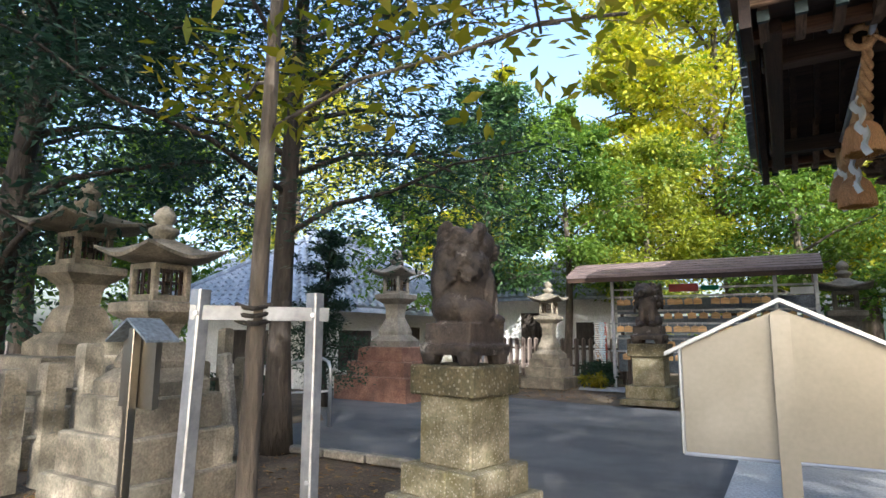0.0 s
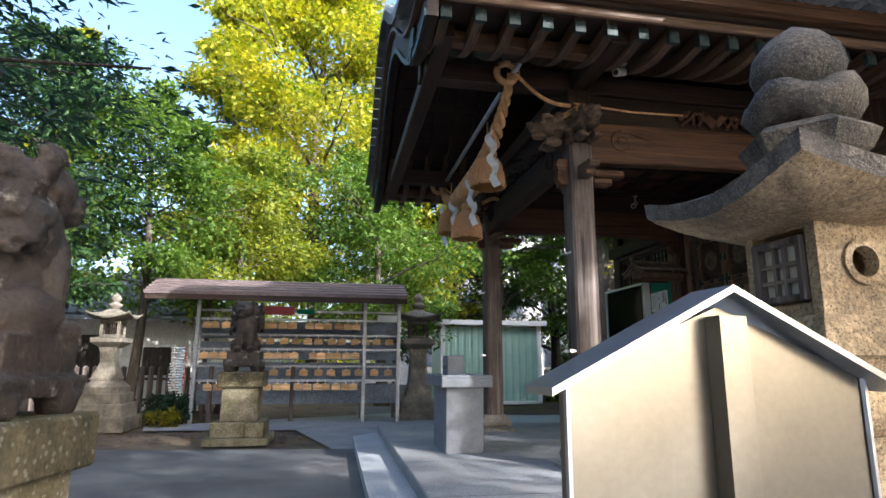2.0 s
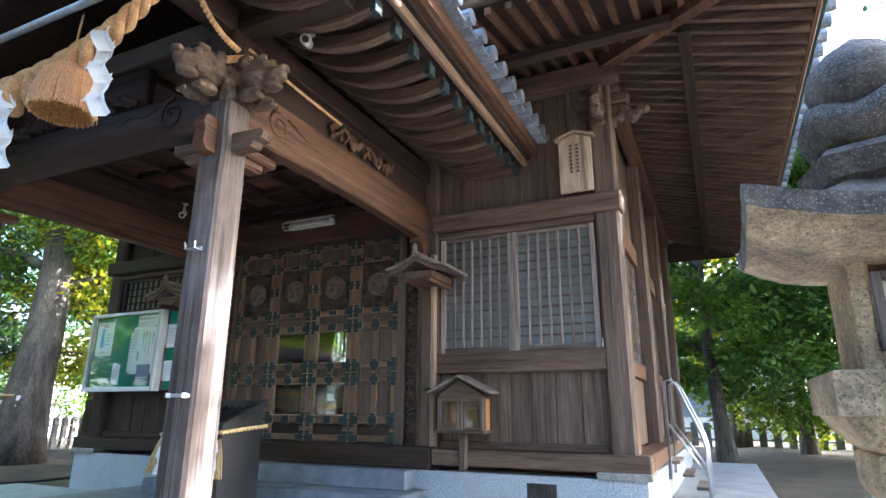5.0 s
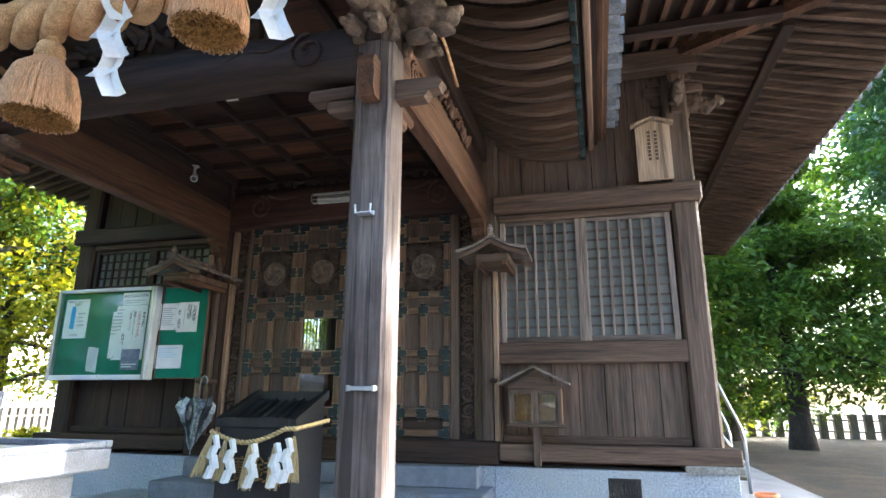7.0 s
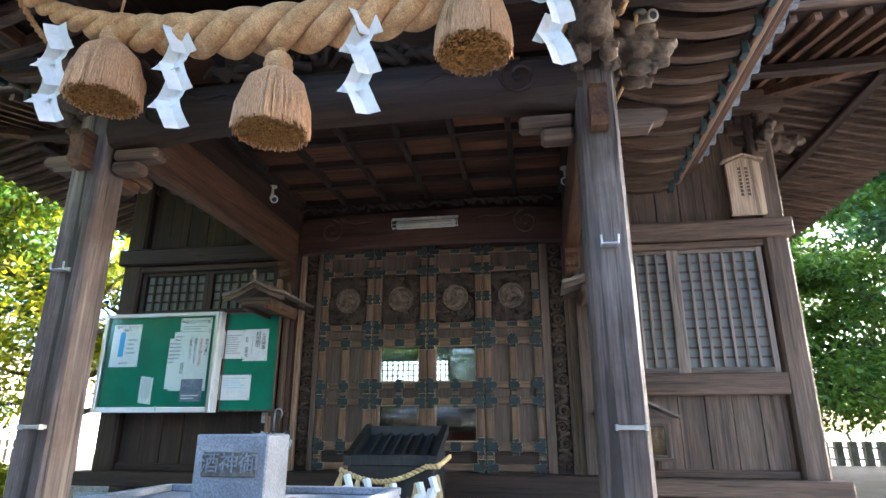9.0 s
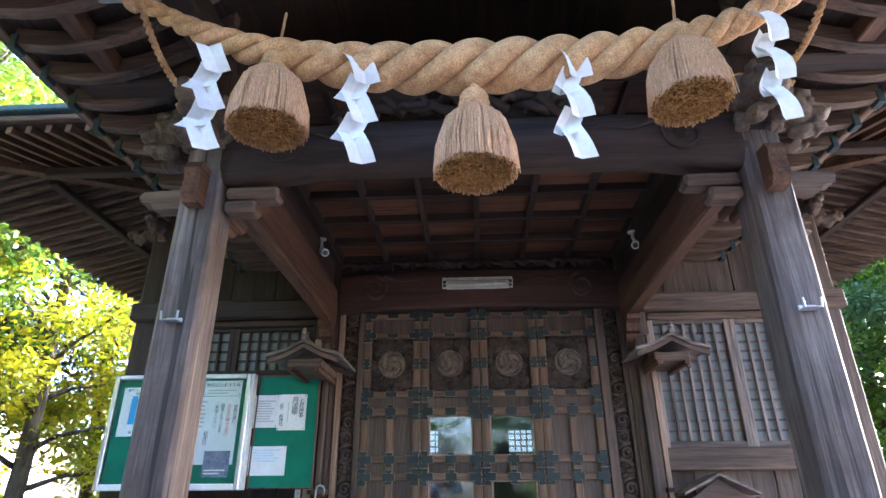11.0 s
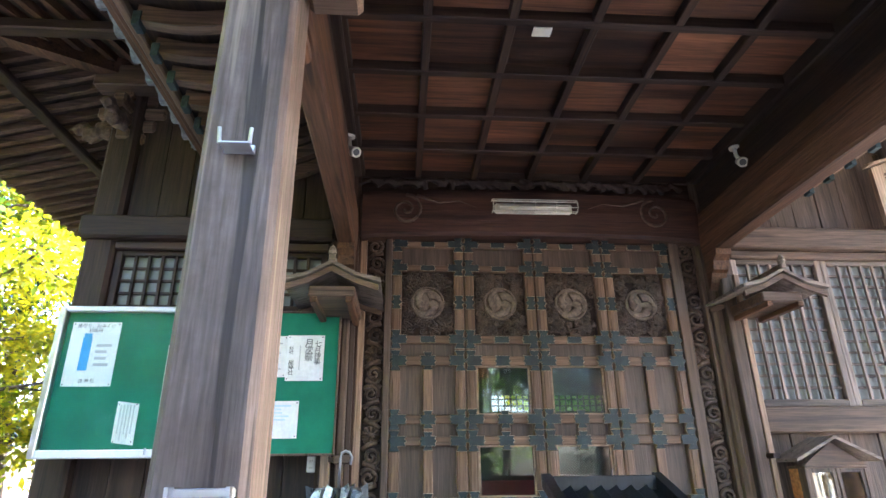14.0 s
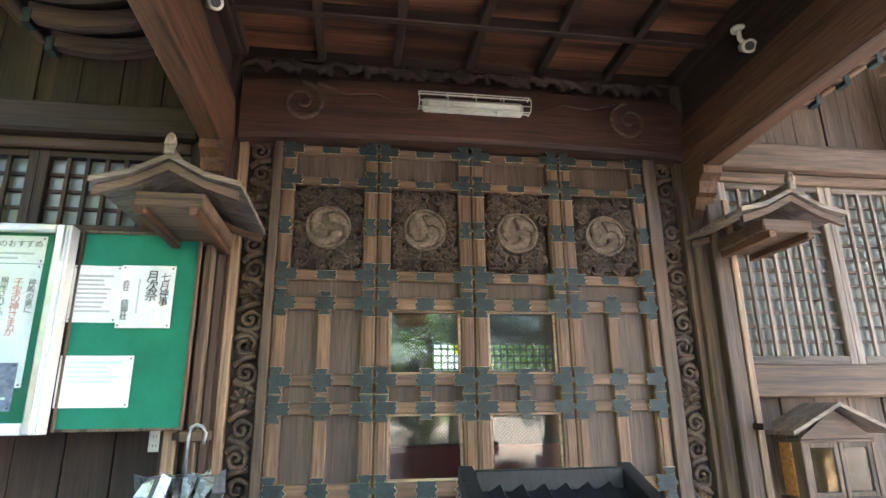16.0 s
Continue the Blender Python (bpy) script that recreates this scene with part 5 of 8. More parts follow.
LX, LY = 0.862, 3.03
lan = thing("stone_lantern", (LX, LY, 0.22), "large rough granite lantern with a small lattice window", "stone lantern", "stone lanterns of the court")
q4 = math.pi / 4
for nm, zb_, prof in (("base", .22, [(.32, 0), (.32, .10), (.27, .17), (.19, .21)]), ("shaft", .43, [(.165, 0), (.175, .04), (.13, .22), (.12, .42), (.145, .53)]), ("neck", .96, [(.13, 0), (.158, .03), (.168, .06), (.168, .135), (.16, .145)]),
                      ("platform", 1.105, [(.15, 0), (.18, .02), (.218, .07), (.235, .097), (.25, .10), (.25, .208), (.243, .217), (.18, .22)])):
    bm = bmesh.new()
    lathe(bm, (LX, LY, zb_), prof, 4, q4)
    part(nm, bm, GRANITE, lan)
# fire box with a framed window on one side and a moon hole on the next
z0, z1, w = 1.322, 1.675, .162
zm = (z0 + z1) / 2
for a in ((LX - w, LX + w, LY + w - .05, LY + w, z0, z1), (LX + w - .05, LX + w, LY - w + .04, LY + w - .05, z0, z1), (LX - w, LX - w + .06, LY - w + .041, LY - .118, z0, z1),
          (LX - w, LX - w + .06, LY + .118, LY + w - .051, z0, z1), (LX - w, LX - w + .06, LY - .118, LY + .118, z0, z0 + .05), (LX - w, LX - w + .06, LY - .118, LY + .118, z1 - .06, z1)):
    bm = bmesh.new()
    box(bm, *a, .006)
    part("fire_box_slab", bm, GRANITE, lan)
bm = bmesh.new()
n = 32
hole = [(LX + .05 * math.cos(2 * math.pi * i / n), zm + .05 * math.sin(2 * math.pi * i / n)) for i in range(n)]
sq = []
for i in range(n):
    a = 2 * math.pi * i / n
    k = 1 / max(abs(math.cos(a)), abs(math.sin(a)))
    sq.append((LX + w * k * math.cos(a), zm + (z1 - z0) / 2 * k * math.sin(a)))
big = [(LX + .075 * math.cos(2 * math.pi * i / n), zm + .075 * math.sin(2 * math.pi * i / n)) for i in range(n)]
ring3 = lambda pts, yy: [(a, yy, b) for a, b in pts]
loft(bm, [ring3(sq, LY - w + .04), ring3(sq, LY - w), ring3(big, LY - w), ring3(big, LY - w - .012), ring3(hole, LY - w - .012), ring3(hole, LY - w + .04), ring3(sq, LY - w + .04)], True, False)
part("moon_hole_slab", bm, GRANITE, lan, "granite side with a round moon hole")
x0 = LX - w
wz0, wz1, hw = 1.378, 1.592, .112
bm = bmesh.new()
for (a, b, c, d) in ((-hw, -hw + .026, wz0, wz1), (hw - .026, hw, wz0, wz1), (-hw + .026, hw - .026, wz0, wz0 + .024), (-hw + .026, hw - .026, wz1 - .024, wz1)):
    box(bm, x0 - .016, x0 + .03, LY + a, LY + b, c, d, .004)
part("window_frame", bm, WG_Z, lan, "small weathered wooden window frame")
for k in (-.022, .022):
    bm = bmesh.new()
    box(bm, x0 - .004, x0 + .012, LY + k - .006, LY + k + .006, wz0 + .024, wz1 - .024)
    part("window_bar", bm, WG_Z, lan)
for k in (1.45, 1.506):
    bm = bmesh.new()
    box(bm, x0 - .002, x0 + .010, LY - hw + .026, LY + hw - .026, k - .007, k + .007)
    part("window_bar", bm, WG_Y, lan)
bm = bmesh.new()
box(bm, x0 + .02, x0 + .026, LY - hw, LY + hw, wz0 + .01, wz1 - .01)
part("window_pane", bm, MILK, lan, "yellowed milky pane")
bm = bmesh.new()
lantern_roof(bm, LX, LY, 1.652, .41, .235, .22, 36, .44, .006)
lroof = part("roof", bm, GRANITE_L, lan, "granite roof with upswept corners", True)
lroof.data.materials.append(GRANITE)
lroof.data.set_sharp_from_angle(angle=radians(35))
bm = bmesh.new()
lathe(bm, (LX, LY, 1.885), [(.10, -.02), (.165, .01), (.195, .075), (.17, .10), (.11, .125)], 6, .2)
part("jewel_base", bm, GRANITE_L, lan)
bm = bmesh.new()
lathe(bm, (LX, LY, 2.0), [(.11, 0), (.165, .03), (.20, .085), (.185, .13), (.12, .155)], 20)
for v in bm.verts:
    v.co.z += .028 * math.sin(4 * math.atan2(v.co.y - LY, v.co.x - LX))
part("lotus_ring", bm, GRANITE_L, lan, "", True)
bm = bmesh.new()
lathe(bm, (LX, LY, 2.135), [(.09, 0), (.14, .04), (.158, .10), (.145, .16), (.10, .215), (.05, .25), (.015, .275), (.001, .278)], 24)
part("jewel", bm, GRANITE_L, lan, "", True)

# ---- stainless sign stand with a small roof ----
sign = thing("sign_stand", (-0.02, 2.37, 0.22), "blank stainless steel notice stand with a gabled top", "sign")
sx0, sy0, sx1, sy1 = -0.355, 2.36, 0.31, 2.39


def sgn(u, off, z):
    """u across the sign from 0 to 1; off in metres behind its face."""
    dx, dy = sx1 - sx0, sy1 - sy0
    L = math.hypot(dx, dy)
    return (sx0 + dx * u - dy / L * off, sy0 + dy * u + dx / L * off, z)


bm = bmesh.new()
loft(bm, [[sgn(0, o, .77), sgn(1, o, .77), sgn(1, o, 1.155), sgn(.5, o, 1.29), sgn(0, o, 1.155)] for o in (0, .03)])
part("panel", bm, STEEL, sign, "bare brushed steel back panel")
bm = bmesh.new()
for a, b in (((0, .77), (1, .77)), ((0, .77), (0, 1.15)), ((1, .77), (1, 1.15))):
    cyl(bm, sgn(a[0], -.004, a[1]), sgn(b[0], -.004, b[1]), .007, n=6)
part("rim", bm, STEEL_B, sign)
for u0, u1 in ((-.075, .5), (.5, 1.075)):
    bm = bmesh.new()
    f = lambda u: 1.315 - abs(u - .5) * .335
    loft(bm, [[sgn(u0, o, f(u0)), sgn(u1, o, f(u1)), sgn(u1, o, f(u1) + .014), sgn(u0, o, f(u0) + .014)] for o in (-.055, .075)])
    part("roof", bm, STEEL_B, sign, "bright folded steel roof sheet")
bm = bmesh.new()
loft(bm, [[sgn(.455, -.045, z), sgn(.545, -.045, z), sgn(.545, -.001, z), sgn(.455, -.001, z)] for z in (.22, 1.27)])
part("post", bm, STEEL, sign)


# ---- guardian dogs on pedestals ----
def guardian_dog(at, turn, scale, mirror=1):
    """A seated stone guardian dog, one mesh; local +x is ahead."""
    bm = bmesh.new()
    B = [((-.02, 0, .22), (.19, .15, .20)), ((-.10, 0, .14), (.16, .18, .14)), ((.06, 0, .40), (.15, .14, .20)), ((.10, .03, .62), (.15, .14, .14)), ((.22, .05, .58), (.09, .09, .07)),
         ((.0, 0, .55), (.14, .17, .18)), ((-.06, 0, .45), (.12, .16, .16)), ((.16, .085, .22), (.05, .05, .22)), ((.16, -.085, .22), (.05, .05, .22)), ((.20, .09, .05), (.085, .06, .045)), ((.20, -.09, .05), (.085, .06, .045)),
         ((.02, .16, .10), (.15, .06, .10)), ((.02, -.16, .10), (.15, .06, .10)), ((.09, .13, .70), (.05, .03, .05)), ((.09, -.08, .72), (.05, .03, .05)), ((-.20, 0, .34), (.07, .10, .20)), ((-.19, .05, .52), (.05, .06, .10)), ((-.21, -.05, .48), (.05, .06, .10)), ((.29, .055, .61), (.03, .05, .03)), ((.245, .06, .525), (.06, .06, .025))]
    for i, (c, s) in enumerate(B):
        blob(bm, c, s, .06, 3, i)
    for i in range(26):
        a = i * 2.4
        blob(bm, (.0 + .115 * math.cos(a), .175 * math.sin(a), .36 + .013 * i), (.05, .05, .06), .3, 2, i)
    # curls of the mane and the flame tail
    for i in range(24):
        a = math.pi * (.45 + 1.1 * ((i * .618) % 1))
        z = .30 + .42 * i / 23
        q = 1.0 - .35 * max(0, z - .5)
        c = Vector((.0 + .16 * q * math.cos(a), .185 * q * math.sin(a), z))
        out = Vector((math.cos(a), math.sin(a), .1)).normalized()
        side = Vector((0, 0, 1)).cross(out).normalized()
        f = 1 if i % 2 else -1
        tube(bm, [c + out * (.03 + .025 * j / 12) + (side * f * math.cos(j * .85) + Vector((0, 0, 1)) * math.sin(j * .85)) * (.058 * (1 - j / 13) + .006) for j in range(13)], lambda u: .023 * (1.1 - .4 * u), 6)
    bmesh.ops.transform(bm, matrix=pose(*at, 0, 0, turn) @ Matrix.Diagonal((scale, scale * mirror, scale, 1)), verts=bm.verts)
    return bm


def guardian(px, py, gz, name_label, s, ws, turn, statue_mat, mirror, rot):
    ped = thing("stone_pedestal", (px, py, gz), "mossy square stone pedestal with a broad cap", "pedestal", "pedestals of the guardian dogs")
    zz = gz
    for nm, w, h, bv in (("footing", .46 * ws, .10 * s, .01), ("base", .375 * ws, .20 * s, .012), ("shaft", .265 * ws, .47 * s, .012), ("cap", .33 * ws, .21 * s, .015)):
        if nm == "base":
            for (a, b, c, d) in ((-1, 0.28, -1, -.02), (.285, 1, -1, .3), (-1, .0, -.015, 1), (.005, 1, .305, 1), (.005, .28, -.015, .3)):
                bm = bmesh.new()
                box(bm, px + a * w, px + b * w, py + c * w, py + d * w, zz, zz + h, bv)
                part("base_stone", bm, MOSSY, ped)
        else:
            bm = bmesh.new()
            box(bm, px - w, px + w, py - w, py + w, zz, zz + h, bv)
            part(nm, bm, MOSSY_C if nm == "cap" else MOSSY, ped)
        zz += h
    ped.rotation_euler = (0, 0, radians(rot))
    bm = guardian_dog((0, 0, .27 * s), turn, s * .98, mirror)
    # stepped footing of the statue, cut with it from one stone
    w = .27 * ws
    for sx in (-1, 1):
        for sy in (-1, 1):
            lathe(bm, (sx * w * .72, sy * w * .72, 0), [(.06 * s, 0), (.075 * s, .05 * s), (.08 * s, .08 * s)], 8)
    lathe(bm, (0, 0, 0), [(w * .98, .07 * s), (w * 1.03, .13 * s), (w * 1.0, .145 * s)], 4, q4)
    lathe(bm, (0, 0, 0), [(w * .88, .146 * s), (w * .88, .29 * s)], 4, q4)
    o = part("guardian_dog", bm, statue_mat, None, "", True)
    o.location = (px, py, zz)
    o.rotation_euler = (0, 0, radians(rot))
    fuse(o, .012 * s, .006 * s, 18)
    tagged(o, name_label, "statue", "pair of guardian dogs")


guardian(-2.03, 3.77, 0.0, "brown weathered stone guardian dog on a pedestal", 1.0, .865, 62, KOMA, 1, -10)
guardian(-2.12, 10.85, 0.0, "dark grey stone guardian dog on a pedestal", 1.06, 1.0, -90, KOMA, -1, 0)

# ---- offering box with rope ----
ob_ = thing("offering_box", (3.38, 8.20, 0.22), "black lacquered offering box with a slatted sloping top", "offering box")
bm = bmesh.new()
bx0, bx1, by0, by1 = 3.12, 3.66, 7.89, 8.59
zf, zb = 1.08, 1.30
put(bm, [(bx0, by0, .34), (bx1, by0, .34), (bx1, by1, .34), (bx0, by1, .34), (bx0, by0, zf - .06), (bx1, by0, zb - .06), (bx1, by1, zb - .06), (bx0, by1, zf - .06)],
    [(0, 1, 2, 3), (0, 1, 5, 4), (1, 2, 6, 5), (2, 3, 7, 6), (3, 0, 4, 7), (4, 5, 6, 7)])
part("body", bm, BLACKP, ob_)
for x in (bx0 + .05, bx1 - .09):
    for y in (by0 + .02, by1 - .10):
        bm = bmesh.new()
        box(bm, x, x + .06, y, y + .08, .22, .345, .008)
        part("leg", bm, BLACKP, ob_)
slope = (zb - zf) / (bx1 - bx0)
for (y0, y1) in ((by0 - .03, by0 + .03), (by1 - .03, by1 + .03)):
    bm = bmesh.new()
    loft(bm, [[(x, y0, zf - .06 + slope * (x - bx0) + d) for x, d in ((bx0 - .03, 0), (bx1 + .03, 0), (bx1 + .03, .075), (bx0 - .03, .075))], [(x, y1, zf - .06 + slope * (x - bx0) + d) for x, d in ((bx0 - .03, 0), (bx1 + .03, 0), (bx1 + .03, .075), (bx0 - .03, .075))]])
    part("top_side", bm, BLACKP, ob_)
for x, in ((bx0 - .03,), (bx1 - .03,)):
    bm = bmesh.new()
    z = zf - .06 + slope * (x - bx0)
    box(bm, x, x + .06, by0 + .031, by1 - .031, z, z + .085, .006)
    part("top_rail", bm, BLACKP, ob_)
for k in range(6):
    y = by0 + .085 + k * .094
    bm = bmesh.new()
    loft(bm, [[(x, y, zf - .045 + slope * (x - bx0)), (x, y + .055, zf - .075 + slope * (x - bx0)), (x, y + .065, zf - .06 + slope * (x - bx0)), (x, y + .012, zf - .028 + slope * (x - bx0))] for x in (bx0 + .03, bx1 - .03)])
    part("slat", bm, BLACKP, ob_)
GOLD = material("faded gold lettering", (0.25, 0.17, 0.06), (0.36, 0.25, 0.1), 8, 0.5, 0.3, 0.1)


def lettering(text, m, matrix, size, mat, parent, label="", depth=.002, spacing=1.0):
    """Raised writing in the built-in font; the text lies in local x, y and faces local z."""
    cu = bpy.data.curves.new("letters", "FONT")
    cu.body, cu.size, cu.extrude, cu.align_x, cu.align_y = text, size, depth, "CENTER", "CENTER"
    cu.space_line = spacing
    cu.resolution_u = 2
    tmp = new("letters", cu)
    dg = bpy.context.evaluated_depsgraph_get()
    me = bpy.data.meshes.new_from_object(tmp.evaluated_get(dg))
    bpy.data.objects.remove(tmp)
    me.transform(Matrix.Translation(-root_of(parent).location) @ matrix)
    me.materials.clear()
    me.materials.append(mat)
    o = new("lettering", me)
    o.parent = parent
    return tagged(o, label)


WEST = Matrix(((0, 0, -1, 0), (-1, 0, 0, 0), (0, 1, 0, 0), (0, 0, 0, 1)))   # text on a face that looks to -x
lettering("賽銭", None, Matrix.Translation((bx0 - .002, 8.24, .66)) @ WEST, .22, GOLD, ob_, "faded gold characters")
obr = thing("straw_garland", (3.08, 8.21, 0.95), "thin straw rope with paper streamers round the offering box", "garland")
for k in range(2):
    bm = bmesh.new()
    pts = []
    for i in range(61):
        u = i / 60
        p = Vector((3.07, 8.64 - .80 * u, .98 - .10 * math.sin(math.pi * min(1, u * 1.15)) + .03 * u))
        a = u * 70 + k * math.pi
        pts.append(p + Vector((math.cos(a), 0, math.sin(a))) * .010)
    tube(bm, pts, .013, 6)
    part("strand", bm, STRAW_P, obr, "", True)
for k in range(2):
    bm = bmesh.new()
    pts = []
    for i in range(41):
        u = i / 40
        p = Vector((3.07 + .62 * u, 7.85, 1.005 + .05 * u))
        a = u * 40 + k * math.pi
        pts.append(p + Vector((0, math.cos(a), math.sin(a))) * .010)
    tube(bm, pts, .012, 6)
    part("strand", bm, STRAW_P, obr, "", True)
r = random.Random(5)
for y, z, lean in ((8.62, .96, .10), (8.48, .93, .05), (8.25, .88, .02), (8.02, .89, -.01), (7.85, .95, -.02)):
    bm = bmesh.new()
    for i in range(44):
        dy, dx = r.uniform(-.055, .055), r.uniform(-.03, .02)
        tube(bm, [(3.065, y + dy * .15, z), (3.06 + dx * .6, y + dy * .7 + lean * .4, z - .15), (3.055 + dx, y + dy + lean, z - .31 - r.uniform(0, .05))], .004, 3)
    tagged(part("straw_tuft", bm, STRAW_P, obr), "loose straw tuft", kind="stuff")
for y, z in ((8.57, .95), (8.41, .92), (8.20, .89), (7.99, .90), (7.89, .94)):
    bm = bmesh.new()
    cz, yy = z, y
    for k in range(4):
        f = 1 if k % 2 else -1
        x = 3.035 - .007 * k
        hh, hw = .105, .043 if k else .03
        loft(bm, [[(x + .004, yy - hw, cz), (x - .008, yy, cz), (x + .004, yy + hw, cz - .012), (x + .007, yy + hw, cz - .012), (x - .005, yy, cz), (x + .007, yy - hw, cz)],
                  [(x - .004, yy - hw + f * .034, cz - hh), (x - .016, yy + f * .034, cz - hh - .008), (x - .002, yy + hw + f * .034, cz - hh), (x + .001, yy + hw + f * .034, cz - hh), (x - .013, yy + f * .034, cz - hh - .008), (x - .001, yy - hw + f * .034, cz - hh)]])
        cz -= hh * .74
        yy += f * .012
    part("paper_streamer", bm, PAPER, obr, "zigzag white paper")

# ---- sacred sake stone stand ----
sk = thing("stone_stand", (0.66, 8.1, 0.22), "cut granite stand with an inscribed sake stone on top", "stone stand")
bm = bmesh.new()
box(bm, .45, .87, 7.75, 8.55, .22, .92, .006)
part("pedestal", bm, POLISHED, sk)
bm = bmesh.new()
box(bm, .38, .95, 7.64, 8.72, .92, 1.02, .008)
for a in ((.38, .42, 7.64, 8.72), (.91, .95, 7.64, 8.72), (.4201, .9099, 7.64, 7.68), (.4201, .9099, 8.68, 8.72)):
    box(bm, *a, 1.021, 1.05, .004)
part("top_slab", bm, POLISHED, sk)
bm = bmesh.new()
box(bm, .52, .72, 8.06, 8.355, 1.021, 1.268, .006)
stn = part("inscribed_stone", bm, POLISHED, sk)
bm = bmesh.new()
box(bm, .514, .521, 8.095, 8.32, 1.115, 1.205, .003)
part("sunk_field", bm, STONE_D, sk)
lettering("酒神御", None, Matrix.Translation((.513, 8.2075, 1.16)) @ WEST, .078, POLISHED, sk, "carved characters", .004)

# ---- notice boards ----
nb = thing("notice_case", (4.58, 11.36, 1.47), "aluminium-framed glazed notice case with papers on green cloth", "notice board")
CX, CY0, CY1, CZ0, CZ1 = 4.56, 10.70, 12.18, 1.46, 2.60
bm = bmesh.new()
box(bm, CX + .04, CX + .09, CY0 + .03, CY1 - .03, CZ0 + .03, CZ1 - .03)
part("back", bm, FELT, nb, "green cloth backing")
for nm, a in (("frame_side", (CY0, CY0 + .05, CZ0, CZ1)), ("frame_side", (CY1 - .05, CY1, CZ0, CZ1)), ("frame_rail", (CY0 + .05, CY1 - .05, CZ0, CZ0 + .06)), ("frame_rail", (CY0 + .05, CY1 - .05, CZ1 - .04, CZ1))):
    bm = bmesh.new()
    box(bm, CX - .02, CX + .10, *a, .008)
    part(nm, bm, STEEL_B if nm == "frame_side" else WHITEP, nb)
for y in (CY0 - .03, CY0 - .012):
    bm = bmesh.new()
    box(bm, CX - .01, CX + .09, y, y + .015, CZ0, CZ1, .004)
    part("edge_strip", bm, WHITEP, nb)
bm = bmesh.new()
box(bm, CX - .003, CX, CY0 + .05, CY1 - .05, CZ0 + .06, CZ1 - .04)
p = part("pane", bm, GLASS_C, nb)
p.visible_shadow = False
bm = bmesh.new()
cyl(bm, (CX - .03, 11.35, CZ0 + .02), (CX - .03, 11.35, CZ0 + .07), .008, n=8)
part("lock", bm, STEEL_B, nb)
gb = thing("notice_board", (4.66, 10.26, 1.47), "green cloth notice board in a thin wooden frame", "notice board")
GX, GY0, GY1, GZ0, GZ1 = 4.66, 9.99, 10.655, 1.47, 2.60
bm = bmesh.new()
box(bm, GX, GX + .02, GY0 + .015, GY1 - .015, GZ0 + .015, GZ1 - .015)
part("cloth", bm, FELT, gb)
for a in ((GY0, GY0 + .016, GZ0, GZ1), (GY1 - .016, GY1, GZ0, GZ1), (GY0 + .016, GY1 - .016, GZ0, GZ0 + .016), (GY0 + .016, GY1 - .016, GZ1 - .016, GZ1)):
    bm = bmesh.new()
    box(bm, GX - .014, GX + .025, *a, .003)
    part("frame_bar", bm, WB_Z, gb)


def paper(x, y0, y1, z0, z1, label, mat=PAPER, curl=.004, pins=True, skew=0.0):
    t = thing("paper_notice", (x, (y0 + y1) / 2, z0), label, "paper notice", "papers on the notice boards")
    bm = bmesh.new()
    rs = []
    for i in range(7):
        u = i / 6
        y = y0 + (y1 - y0) * u
        d = curl * math.sin(math.pi * u * 2 + y0 * 9)
        sk = skew * (u - .5)
        rs.append([(x + d, y, z0 + sk), (x + d * .3 - .002, y, (z0 + z1) / 2 + sk), (x + d, y, z1 + sk), (x + d + .0012, y, z1 + sk), (x + d * .3 - .0008, y, (z0 + z1) / 2 + sk), (x + d + .0012, y, z0 + sk)])
    loft(bm, rs)
    part("sheet", bm, mat, t)
    if pins:
        for y in (y0 + .015, y1 - .015):
            for z in (z0 + .015, z1 - .015):
                bm = bmesh.new()
                blob(bm, (x - .004, y, z), (.004, .006, .006), 0, 1)
                part("pin", bm, KOMA, t)
    return t


def bars(t, x, y0, y1, z0, z1, n, mat, upright=False, seed=1, label="rows of small print"):
    """Unreadable print: thin bars."""
    r = random.Random(seed)
    for k in range(n):
        bm = bmesh.new()
        if upright:
            y = y1 - (y1 - y0) * (k + .5) / n
            z = z1
            w = (y1 - y0) / n * .22
            h = w * 2.1
            while z - h > z0 + (z1 - z0) * .25 * r.random():
                box(bm, x - .0012, x - .0002, y - w, y + w, z - h, z)
                z -= h * 1.35
        else:
            z = z1 - (z1 - z0) * (k + .5) / n
            h = (z1 - z0) / n * .22
            y = y1
            e = y0 + (y1 - y0) * .35 * r.random()
            box(bm, x - .0012, x - .0002, e, y, z - h, z + h)
        ob = part("print_line", bm, mat, t)
    return t


# sheets on the open green board
p1 = paper(4.652, 10.41, 10.67, 2.06, 2.39, "white typed sheet pinned on green cloth", curl=.003)
bars(p1, 4.646, 10.44, 10.64, 2.11, 2.34, 9, INK_F)
p2 = paper(4.646, 10.115, 10.41, 2.03, 2.395, "white sheet with brush writing pinned on green cloth")
lettering("七\n月\n神\n事", None, Matrix.Translation((4.6385, 10.165, 2.25)) @ WEST, .056, INK, p2, "black brush characters", .0006, .85)
lettering("月\n次\n祭", None, Matrix.Translation((4.6385, 10.235, 2.27)) @ WEST, .072, INK, p2, "black brush characters", .0006, .8)
lettering("総\n社", None, Matrix.Translation((4.6385, 10.375, 2.27)) @ WEST, .036, INK, p2, "black brush characters", .0006, .85)
lettering("結\n神\n社", None, Matrix.Translation((4.6385, 10.37, 2.13)) @ WEST, .045, INK, p2, "black brush characters", .0006, .85)
bars(p2, 4.640, 10.295, 10.315, 2.08, 2.31, 1, INK_F, True, 3)
p3 = paper(4.652, 10.285, 10.665, 1.595, 1.875, "blank-looking white sheet pinned on green cloth", curl=.003)
